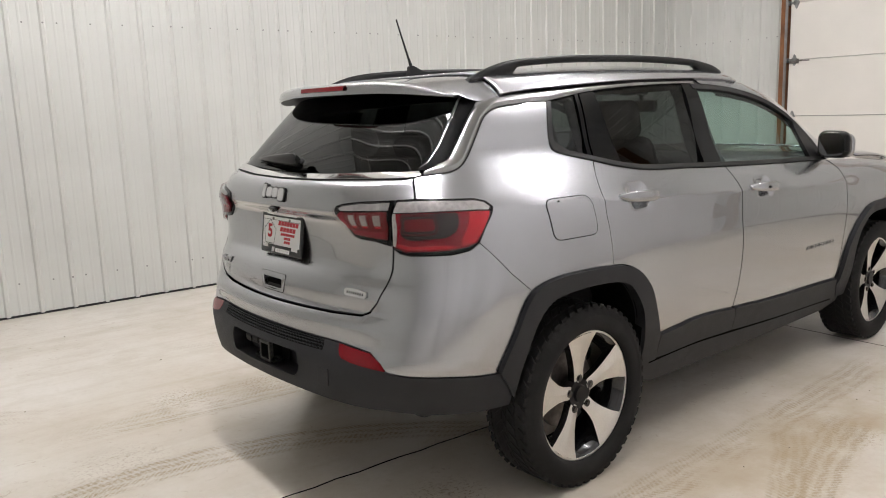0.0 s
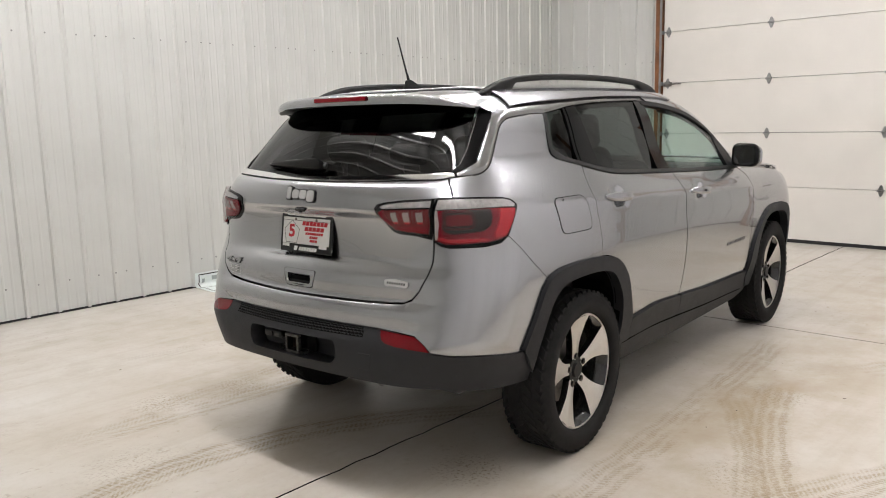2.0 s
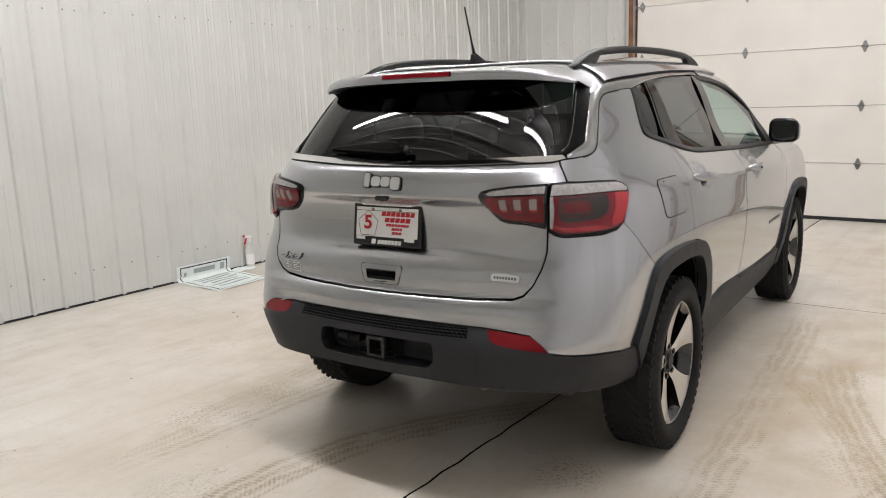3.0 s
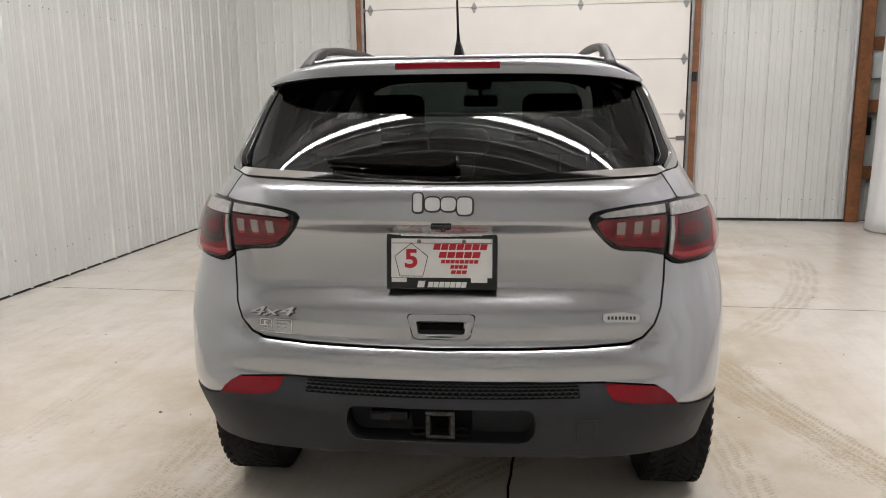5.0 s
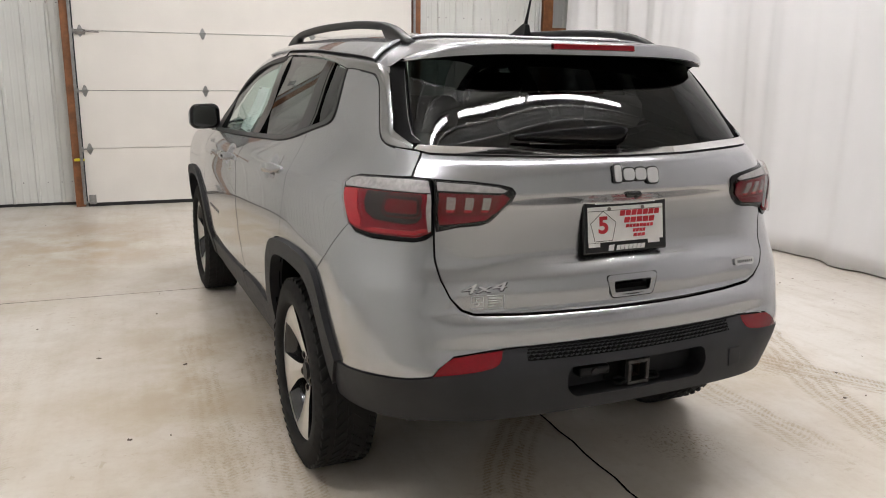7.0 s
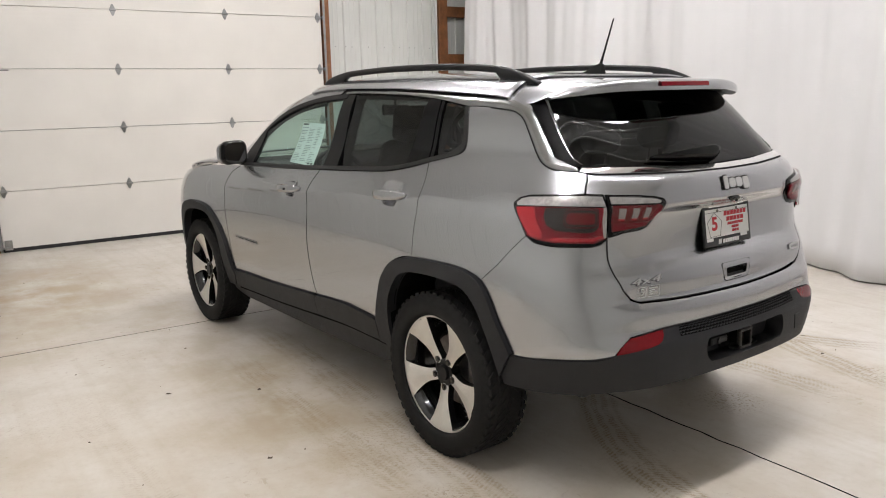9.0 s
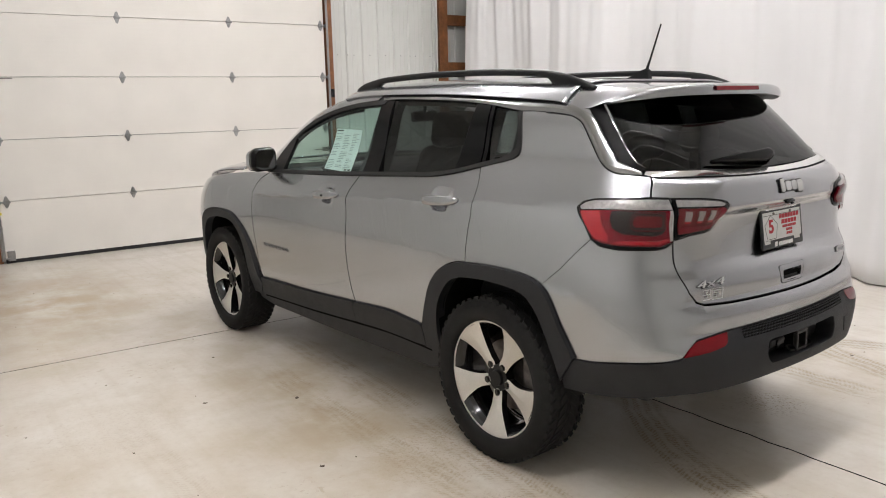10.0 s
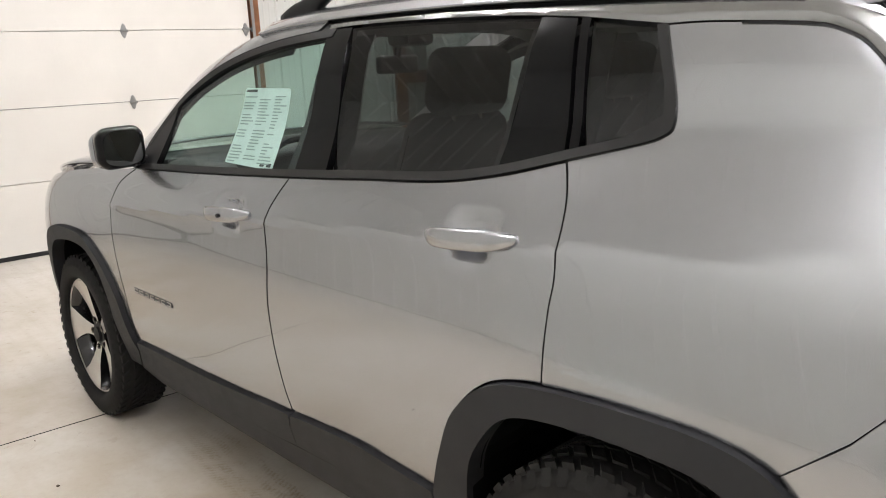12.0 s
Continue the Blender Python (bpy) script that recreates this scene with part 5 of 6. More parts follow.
# ---- tail lamps ----
for f in (False, True):
    s = -1 if f else 1
    oh = panel("tail_lamp", lamp_outer, PILLAR_BLACK, car, off=0.004, depth=0.03, step=0.02, flip=f, label="wraparound tail lamp with black rim and red lens")
    ih = panel("gate_lamp", lamp_inner, PILLAR_BLACK, car, off=0.004, depth=0.03, step=0.02, flip=f, label="tailgate lamp with black rim and three white bars")
    def lens(name, pts, mat, parent, off, gap, step=0.02, depth=0.006):
        return panel(name, pts, mat, parent, off=off, depth=depth, gap=gap, step=step, flip=f)
    o_red = rr([(.620, 1.092), (.66, 1.092)]) + sd([(-.55, 1.091), (-.46, 1.088), (-.418, 1.084), (-.424, 1.072), (-.458, 1.03), (-.487, .990), (-.517, .978), (-.57, .970)]) + rr([(.655, .968), (.620, .985)])
    lens("red_lens", o_red, RED_LENS, oh, 0.010, 0.001)
    o_clear = rr([(.620, 1.125), (.66, 1.126)]) + sd([(-.55, 1.123), (-.460, 1.118), (-.430, 1.110), (-.415, 1.096), (-.422, 1.088), (-.46, 1.091), (-.55, 1.094)]) + rr([(.66, 1.095), (.620, 1.095)])
    lens("clear_lens", o_clear, CLEAR_LENS, oh, 0.011, 0.0)
    o_smoke = rr([(.640, 1.089), (.66, 1.089)]) + sd([(-.575, 1.088), (-.530, 1.087), (-.532, 1.06), (-.545, 1.03), (-.575, 1.012)]) + rr([(.675, 1.006), (.652, 1.012), (.641, 1.03)])
    lens("smoked_body", rounded(o_smoke, .010, 3), SMOKE_LENS, oh, 0.0125, 0.0)
    o_core = rr([(.650, 1.074), (.672, 1.074)]) + sd([(-.603, 1.073), (-.600, 1.045), (-.607, 1.036)]) + rr([(.672, 1.036), (.652, 1.038)])
    lens("clear_edge", rr([(.627, 1.092), (.620, 1.092), (.620, .990), (.627, .986)]), CLEAR_LENS, oh, 0.0128, 0.0)
    lens("lower_guide", rr([(.626, .992), (.660, .976)]) + sd([(-.575, .976), (-.545, .980), (-.575, .988)]) + rr([(.660, .988), (.640, .996)]), RED_BRIGHT, oh, 0.0135, 0.0)
    lens("light_ring", rounded(o_core, .010, 3), RED_DIM, oh, 0.0140, -0.013)
    lens("ring_gap", rounded(o_core, .010, 3), SMOKE_LENS, oh, 0.0146, -0.008)
    lens("red_core", rounded(o_core, .010, 3), RED_CORE, oh, 0.0152, 0.0)
    lens("light_guide", sd([(-.490, 1.087), (-.424, 1.082), (-.431, 1.066), (-.466, 1.022), (-.497, .990), (-.535, .982), (-.535, 1.002), (-.512, 1.040)]), RED_BRIGHT, oh, 0.0125, 0.001)
    i_red = rr([(.603, 1.101), (.50, 1.099), (.43, 1.096), (.416, 1.086), (.446, 1.042), (.468, 1.022), (.50, 1.014), (.603, 1.004)])
    lens("dark_body", i_red, RED_CORE, ih, 0.010, 0.004)
    lens("red_lens", rr([(.440, 1.096), (.418, 1.086), (.447, 1.043), (.462, 1.036), (.470, 1.040), (.452, 1.060)]), RED_LENS, ih, 0.0122, 0.0)
    i_clear = rr([(.601, 1.124), (.51, 1.120), (.445, 1.112), (.424, 1.104), (.436, 1.098), (.51, 1.101), (.603, 1.103)])
    lens("clear_lens", i_clear, CLEAR_LENS, ih, 0.011, 0.0)
    lens("red_lens", rr([(.600, 1.036), (.462, 1.036), (.478, 1.022), (.60, 1.012)]), RED_LENS, ih, 0.0125, 0.0)
    for y in (.573, .527, .481):
        lens("white_bar", rr([(y + .011, 1.088), (y - .011, 1.087), (y - .010, 1.056), (y + .011, 1.056)]), WHITE_LENS, ih, 0.013, 0.0, step=0.012)
        lens("red_bar", rr([(y + .011, 1.054), (y - .010, 1.054), (y - .009, 1.046), (y + .011, 1.046)]), RED_BRIGHT, ih, 0.013, 0.0, step=0.012)
    lens("lens_cover", lamp_outer, LAMP_COVER, oh, 0.019, 0.011)
    lens("lens_cover", lamp_inner, LAMP_COVER, ih, 0.019, 0.010)
    refl = rr([(.650, .586), (.632, .610), (.610, .628), (.588, .639), (.445, .652), (.452, .628), (.464, .612), (.480, .604), (.520, .597)])
    panel("reflector", refl, RED_DEEP, car, off=0.005, depth=0.012, step=0.02, flip=f, label="red rear reflector")
    # fuel flap only on the right
    if f:
        flap = rounded([(-.178, 1.098), (.042, 1.098), (.052, .957), (-.168, .957)], .035)
        panel("fuel_flap_gap", [(x, z) for x, z in flap], SATIN_BLACK, car, proj="s", off=0.0012, depth=0.002, step=0.03, gap=-0.0022, flip=True)
        panel("fuel_flap", flap, PAINT, car, proj="s", off=0.002, depth=0.004, step=0.03, gap=0.001, flip=True)

# ---- door handles ----
for f in (1, -1):
    for hx0, hz0 in HANDLES:
        pts = []
        for t in np.linspace(-1, 1, 25):
            x = hx0 + t * .118
            z = hz0 + .004 - .006 * t
            y = float(side_y(hx0 - .13, z)) * (1 - t) / 2 + float(side_y(hx0 + .13, z)) * (1 + t) / 2 + .032 * (1 - abs(t) ** 3.5) - .004
            pts.append((x, f * y, z))
        hh = [.007 + .0145 * (1 - abs(t) ** 4) for t in np.linspace(-1, 1, 25)]
        h = sweep(pts, .010, hh, PAINT, "door_handle", car)
        if hx0 > 1:
            bm = bmesh.new()
            y = abs(pts[6][1]) + .010
            add_tube(bm, (hx0 - .02, f * (y - .006), hz0 + .004), (hx0 - .02, f * (y + .008), hz0 + .004), .006, 10)
            part("lock", bm, SATIN_BLACK, h)

# ---- mirrors ----
for f in (1, -1):
    bm = bmesh.new()
    add_box(bm, (.120, .182, .152), (0, 0, 0), bevel=.048, segments=5)
    for v in bm.verts:
        k = (v.co.x + .06) / .12
        v.co.y *= 1 - .22 * k
        v.co.z *= 1 - .25 * k
        v.co.x += -.16 * v.co.y * f
        v.co.z += .10 * (-v.co.y * f) * .25
    bmesh.ops.translate(bm, vec=(1.925, f * .886, 1.178), verts=bm.verts)
    mir = part("door_mirror", bm, PILLAR_BLACK, car, "gloss black door mirror with a silver cap", smooth=True)
    bm = bmesh.new()
    add_box(bm, (.090, .168, .128), (0, 0, 0), bevel=.042, segments=5)
    for v in bm.verts:
        k = (v.co.x + .045) / .09
        v.co.y *= 1.06 - .25 * k
        v.co.z *= 1.06 - .25 * k
        v.co.x += -.16 * v.co.y * f
        v.co.z += .10 * (-v.co.y * f) * .25
    bmesh.ops.translate(bm, vec=(1.972, f * .889, 1.172), verts=bm.verts)
    part("mirror_cap", bm, PAINT, mir, "silver painted mirror cap", smooth=True)
    ring = rounded([(f * .958, 1.132), (f * .958, 1.215), (f * .925, 1.236), (f * .830, 1.234), (f * .824, 1.130), (f * .90, 1.118)], .026)
    ring = ring if f < 0 else ring[::-1]
    gv = [(1.8640 - .16 * (abs(y) - .886), y, z) for y, z in ring]
    mesh_object("mirror_glass", gv, [list(range(len(gv)))], MIRROR, mir, label="clear mirror glass")
    bm = bmesh.new()
    add_box(bm, (.075, .10, .030), (1.93, f * .812, 1.128), bevel=.010, segments=3)
    part("mirror_foot", bm, SATIN_BLACK, mir, smooth=True)

# ---- tailgate fittings ----
def on_tail(y, z, off):
    p = place("r", np.array([float(y)]), np.array([float(z)]))
    n = normal_at(p)
    return Vector(p[0] + n[0] * off), Vector(n[0])


def badge_frame(y, z, off):
    """A frame on the tail whose x runs to the reader's right (the car's right), y up and z outwards."""
    p, n = on_tail(y, z, off)
    right = Vector((0, -1, 0))
    right = (right - n * right.dot(n)).normalized()
    up = n.cross(right)
    m = Matrix((right, up, n)).transposed().to_4x4()
    return Matrix.Translation(p) @ m


def bars(name, frame_m, boxes, depth, mat, parent, label="", bevel=0.0):
    bm = bmesh.new()
    for x, y, w, h in boxes:
        add_box(bm, (w, h, depth), (x, y, depth / 2), bevel=bevel or min(w, h, depth) * 0.2, segments=1)
    bmesh.ops.transform(bm, matrix=frame_m, verts=bm.verts)
    return part(name, bm, mat, parent, label)


tailgate = [o for o in car.children if o.name == "tailgate"][0]
m = badge_frame(-.012, 1.142, .002)


def plain_blocks(name, frame_m, outlines, depth, mat, parent, label, grow=0.0):
    """Flat rounded shapes of one thickness, a little wider by grow."""
    bm = bmesh.new()
    for pts in outlines:
        face = bm.faces.new([bm.verts.new((x, y, 0)) for x, y in (inset(pts, -grow) if grow else pts)])
        top = bmesh.ops.extrude_face_region(bm, geom=[face])
        bmesh.ops.translate(bm, vec=(0, 0, depth), verts=[q for q in top["geom"] if isinstance(q, bmesh.types.BMVert)])
    bmesh.ops.recalc_face_normals(bm, faces=bm.faces)
    bmesh.ops.transform(bm, matrix=frame_m, verts=bm.verts)
    return part(name, bm, mat, parent, label)


def lozenge(x, y, w, h, r):
    return rounded([(x - w / 2, y - h / 2), (x + w / 2, y - h / 2), (x + w / 2, y + h / 2), (x - w / 2, y + h / 2)], r, 4)


shape = [lozenge(-.074, -.002, .024, .050, .008), lozenge(-.034, -.006, .040, .036, .014), lozenge(.009, -.006, .040, .036, .014), lozenge(.053, -.011, .040, .046, .013)]
plain_blocks("maker_badge", m, shape, .003, PRINT_BLACK, tailgate, "plain badge shapes edged in black", .0045)
plain_blocks("maker_badge", m @ Matrix.Translation((0, 0, .002)), shape, .004, BADGE_BRIGHT, tailgate, "plain bright metal badge shapes")
text_mesh("four_by_four_badge", "4x4", .036, .002, BADGE_BRIGHT, tailgate, badge_frame(.492, .826, .004), .25, "bright metal 4x4 badge", 2.5)
# the same letters in black, set slightly lower and to the right
text_mesh("badge_dark_copy", "4x4", .037, .0008, PRINT_BLACK, tailgate, badge_frame(.4905, .8235, .0016), .25, "black copy of the badge, a little lower behind it", 2.52)
m = badge_frame(-.490, .822, .002)
bm = bmesh.new()
outline = rounded([(-.052, -.004), (-.050, .011), (0, .016), (.050, .011), (.052, -.004), (.045, -.012), (0, -.010), (-.045, -.012)], .004, 3)
f0 = bm.faces.new([bm.verts.new((x, y, 0)) for x, y in outline])
top = bmesh.ops.extrude_face_region(bm, geom=[f0])
bmesh.ops.translate(bm, vec=(0, 0, .004), verts=[g for g in top["geom"] if isinstance(g, bmesh.types.BMVert)])
bmesh.ops.recalc_face_normals(bm, faces=bm.faces)
bmesh.ops.transform(bm, matrix=m, verts=bm.verts)
part("trim_badge", bm, BADGE_BRIGHT, tailgate, "bright metal lozenge badge")
bars("trim_badge", m @ Matrix.Translation((0, 0, .0035)), [(-.036 + .0103 * i, .0005, .0062, .009) for i in range(8)], .001, PRINT_BLACK, tailgate)
m = badge_frame(.478, .786, .0015)
bars("dealer_decal", m, [(-.030, 0, .034, .0015), (-.048, .008, .0015, .018), (-.012, .0, .0015, .030), (-.030, .018, .036, .0015), (-.030, -.018, .036, .0015), (.024, .020, .052, .0015), (.024, -.020, .052, .0015), (.050, 0, .0015, .040), (.022, .012, .040, .005), (.016, .004, .026, .003), (.020, -.003, .034, .003), (.012, -.010, .018, .003)], .0006, DECAL, tailgate, "frosted white decal", .0002)
text_mesh("decal_numeral", "5", .034, .0003, DECAL, tailgate, m @ Matrix.Translation((-.030, 0, .0016)))

# camera pod and gate grip
m = badge_frame(0, 1.080, -.002)
bm = bmesh.new()
add_box(bm, (.056, .016, .016), (0, -.002, .006), bevel=.006, segments=3)
add_tube(bm, (.006, -.004, .012), (.006, -.005, .018), .006, 12)
bmesh.ops.transform(bm, matrix=m, verts=bm.verts)
part("reversing_camera", bm, GLOSS_BLACK, tailgate, smooth=True)
panel("grip_gap", rr(rounded([(.0965, .8365), (-.0965, .8365), (-.078, .7655), (.078, .7655)], .014)), SATIN_BLACK, tailgate, off=.0008, depth=.001, step=.02, gap=0.0)
grip = rounded([(.094, .834), (-.094, .834), (-.076, .768), (.076, .768)], .014)
hole = rounded([(.070, .820), (-.070, .820), (-.064, .780), (.064, .780)], .008)
ringv = []
for y, z in grip + hole:
    p, n = on_tail(y, z, .002)
    ringv.append(p)
k = len(grip)
gn = [on_tail(y, z, .001)[1] for y, z in grip]
low = [p - n * .004 for p, n in zip(ringv[:k], gn)]
xg = min(v.x for v in ringv[:k])
for i in range(k):
    ringv[k + i] = Vector((xg + .0015, ringv[k + i].y, ringv[k + i].z))
inner = [Vector((v.x + .022, v.y, v.z)) for v in ringv[k:]]
vs = ringv + low + inner
fs = []
for i in range(k):
    j = (i + 1) % k
    fs += [(i, j, k + j, k + i), (2 * k + i, 2 * k + j, j, i), (k + i, k + j, 3 * k + j, 3 * k + i)]
fs.append([3 * k + i for i in range(k)])
g = mesh_object("gate_grip", vs, fs, PAINT, tailgate, label="painted grip with a shaded hollow")
m = badge_frame(0, .800, .0)
# dark bar standing in for shade at the top of the painted hollow
bars("grip_shade", Matrix.Translation((xg + .016, 0, .794)) @ Matrix.Rotation(math.pi / 2, 4, "Z") @ Matrix.Rotation(math.pi / 2, 4, "X") @ Matrix.Rotation(math.pi, 4, "Y"), [(0, .004, .122, .016)], .004, DARK, tailgate, "", .0005)

# number plate with a dealer's insert
px = min(on_tail(0, .90, 0)[0].x, on_tail(0, 1.05, 0)[0].x) - .006
plate_m = Matrix.Translation((px, 0.0015, .977)) @ Matrix(((0, 0, -1, 0), (-1, 0, 0, 0), (0, 1, 0, 0), (0, 0, 0, 1))) @ Matrix.Rotation(radians(-8.0), 4, "X")
bm = bmesh.new()
add_box(bm, (.308, .162, .012), (0, 0, -.004), bevel=.005, segments=3)
bmesh.ops.transform(bm, matrix=plate_m, verts=bm.verts)
plate = part("number_plate", bm, GLOSS_BLACK, tailgate, "dealer's plate in a black frame")
bars("plate_insert", plate_m @ Matrix.Translation((0, 0, .0016)), [(0, .007, .280, .108)], .001, PLATE_WHITE, plate, "white insert with red print", .0003)
for spot in ((-.118, -.054, .042, .012), (.104, -.053, .045, .013)):
    bars("plate_tab", plate_m @ Matrix.Translation((0, 0, .0016)), [spot], .001, PLATE_WHITE, plate, "", .0003)
pr = plate_m @ Matrix.Translation((0, 0, .0028))


def print_row(n, x, y, w, h, mat, label, lift):
    """One line of print as n plain slanting blocks."""
    bm = bmesh.new()
    step = w / n
    for i in range(n):
        add_box(bm, (step * .88, h, .0004), (x - w / 2 + step * (i + .5), y, .0002))
    for v in bm.verts:
        v.co.x += .22 * (v.co.y - y)
    bmesh.ops.transform(bm, matrix=plate_m @ Matrix.Translation((0, 0, lift)), verts=bm.verts)
    part("print_bar", bm, mat, plate, label)


for n, *spot in ((7, .052, .0385, .150, .0165), (5, .050, .0165, .116, .0165), (8, .050, -.002, .104, .010), (4, .048, -.0165, .048, .010), (3, .048, -.031, .045, .010)):
    print_row(n, *spot, PRINT_RED, "row of red print", .0028)
text_mesh("plate_numeral", "5", .070, .0003, PRINT_RED, plate, plate_m @ Matrix.Translation((-.084, .003, .0030)), squeeze=1.12, bold=.0022)
bars("print_bar", pr, [(0, .0485, .278, .0016)], .0004, PRINT_BLACK, plate, "", .0001)
pent = [(-.084, .048), (-.038, .012), (-.052, -.043), (-.116, -.043), (-.130, .012)]
bm = bmesh.new()
for (x0, y0), (x1, y1) in zip(pent, pent[1:] + pent[:1]):
    ln, an = math.hypot(x1 - x0, y1 - y0), math.atan2(y1 - y0, x1 - x0)
    add_box(bm, (ln, .0018, .0004), ((x0 + x1) / 2, (y0 + y1) / 2, .0002), Matrix.Rotation(an, 4, "Z"))
bmesh.ops.transform(bm, matrix=pr, verts=bm.verts)
part("print_outline", bm, PRINT_BLACK, plate)
print_row(7, .016, -.066, .108, .015, PLATE_WHITE, "row of white print", .0024)
print_row(1, -.056, -.065, .022, .018, PLATE_WHITE, "white emblem block", .0024)
print_row(26, 0, .0715, .225, .0055, PLATE_WHITE, "row of small white print", .0024)
for x in (-.062, .062):
    bm = bmesh.new()
    add_tube(bm, (x, .053, .001), (x, .053, .005), .006, 10)
    bmesh.ops.transform(bm, matrix=plate_m, verts=bm.verts)
    part("plate_screw", bm, STEEL, plate)

# wiper
bm = bmesh.new()
wm = badge_frame(0.0, 1.228, .012)
add_box(bm, (.046, .030, .020), (.020, .006, .006), bevel=.009, segments=3)
bmesh.ops.transform(bm, matrix=wm, verts=bm.verts)
wiper = part("wiper_base", bm, SATIN_BLACK, car, smooth=True)
wv, wf, ring = [], [], 12
steps = np.linspace(0, 1, 26)
for t in steps:
    p, n = on_tail(-.034 + .372 * t, 1.2270 + .006 * t, .023 - .010 * t)
    high_by = .0045 + .0290 * (1 - t) ** .75 * min(1, math.sqrt(min(1, .12 + 9 * t)))
    deep = .006 + .014 * (1 - t) ** .6
    for j in range(ring):
        c, sn = math.cos(6.2832 * j / ring), math.sin(6.2832 * j / ring)
        q = p + n * (deep * c) + Vector((0, 0, high_by * math.copysign(abs(sn) ** .8, sn)))
        wv.append(q)
for i in range(len(steps) - 1):
    wf += [(i * ring + j, i * ring + (j + 1) % ring, (i + 1) * ring + (j + 1) % ring, (i + 1) * ring + j) for j in range(ring)]
wf += [list(range(ring))[::-1], [(len(steps) - 1) * ring + j for j in range(ring)]]
mesh_object("wiper_arm", wv, wf, PILLAR_BLACK, wiper, smooth=True)
wv, wf = [], []
for i in range(19):
    p, n = on_tail(-.02 + .35 * i / 18, 1.2255 + .002 * math.sin(3.1 * i / 18), .005)
    wv += [p + n * .003, p + Vector((0, 0, .003)), p - n * .003, p - Vector((0, 0, .003))]
for i in range(18):
    wf += [(i * 4 + k, i * 4 + (k + 1) % 4, i * 4 + 4 + (k + 1) % 4, i * 4 + 4 + k) for k in range(4)]
wf += [(3, 2, 1, 0), (72, 73, 74, 75)]
mesh_object("wiper_blade", wv, wf, RUBBER, wiper)

# ---- bumper fittings ----
lower_b = [o for o in car.children if o.name == "lower_bumper"][0]
bm = bmesh.new()
for row in range(4):
    z = .6205 + row * .0098
    n = 84
    for i in range(n):
        y0, y1 = -.375 + .75 * i / n, -.375 + .75 * (i + 1) / n
        zig = .0026 * (1 if (i + row) % 2 else -1)
        a, b = on_tail(y0, z - zig, .0065)[0], on_tail(y1, z + zig, .0065)[0]
        q = [bm.verts.new(a + Vector((0, 0, -.0011))), bm.verts.new(b + Vector((0, 0, -.0011))), bm.verts.new(b + Vector((0, 0, .0011))), bm.verts.new(a + Vector((0, 0, .0011)))]
        bm.faces.new(q)
        if (i + row) % 2 == 0 and row < 3:
            a2 = b + Vector((0, 0, .0050))
            bm.faces.new([bm.verts.new(b + Vector((0, .0016, 0))), bm.verts.new(b + Vector((0, -.0016, 0))), bm.verts.new(a2 + Vector((0, -.0016, 0))), bm.verts.new(a2 + Vector((0, .0016, 0)))])
ext = bmesh.ops.extrude_face_region(bm, geom=bm.faces[:])
bmesh.ops.translate(bm, vec=(.006, 0, 0), verts=[g for g in ext["geom"] if isinstance(g, bmesh.types.BMVert)])
tagged(part("mesh_grille", bm, CLADDING, lower_b, "fine black honeycomb grille"), kind="stuff")
cavity = rr([(.378, .616), (.374, .6535), (.2, .656), (0, .657)])
cavity2 = rr([(0, .616), (.2, .616)])
panel("grille_back", cavity + [(-a, z) for a, z in cavity[-2::-1]] + [(-a, z) for a, z in cavity2[::-1]][:1] + cavity2, DARK, lower_b, off=0.0046, depth=0.001, step=0.03, gap=0.0)

vs, fs = [], []
for y, z in HOLLOW:
    p, n = on_tail(y, z, .003)
    vs += [p, Vector((p.x + .075, p.y, p.z))]
k = len(HOLLOW)
for i in range(k):
    j = (i + 1) % k
    fs.append((2 * i, 2 * j, 2 * j + 1, 2 * i + 1))
fs.append([2 * i + 1 for i in range(k)])
mesh_object("hitch_recess", vs, fs, CLADDING, lower_b, label="black recess round the tow hitch")
bm = bmesh.new()
for size, at in (((.17, .064, .008), (-.785, 0, .569)), ((.17, .064, .008), (-.785, 0, .509)), ((.17, .008, .052), (-.785, .028, .539)), ((.17, .008, .052), (-.785, -.028, .539))):
    add_box(bm, size, at, bevel=.0015)
hitch = part("tow_hitch", bm, UNDER, car, "square steel tow hitch receiver, worn and rusty inside")
bm = bmesh.new()
for size, at in (((.018, .080, .012), (-.862, 0, .573)), ((.018, .080, .012), (-.862, 0, .505)), ((.018, .012, .056), (-.862, .034, .539)), ((.018, .012, .056), (-.862, -.034, .539))):
    add_box(bm, size, at, bevel=.003)
part("receiver_collar", bm, WORN_STEEL, hitch, "collar of worn bare steel")
bm = bmesh.new()
add_box(bm, (.14, .046, .046), (-.775, 0, .539))
for f0 in [f0 for f0 in bm.faces if f0.normal.x < -.9]:
    bm.faces.remove(f0)
bmesh.ops.reverse_faces(bm, faces=bm.faces[:])
part("receiver_bore", bm, RUST, hitch)
bm = bmesh.new()
add_box(bm, (.05, .42, .05), (-.765, 0, .548), bevel=.01)
add_box(bm, (.010, .17, .085), (-.81, 0, .545), bevel=.004)
part("hitch_crossbar", bm, UNDER, hitch)
for s in (1, -1):
    bm = bmesh.new()
    for i in range(12):
        a0, a1 = math.pi * i / 6, math.pi * (i + 1) / 6
        add_tube(bm, (-.855 + .012 * math.sin(a0), s * .062 + .022 * math.cos(a0), .515 + .006 * math.sin(a0)), (-.855 + .012 * math.sin(a1), s * .062 + .022 * math.cos(a1), .515 + .006 * math.sin(a1)), .005, 6)
    part("chain_loop", bm, UNDER, hitch)
bm = bmesh.new()
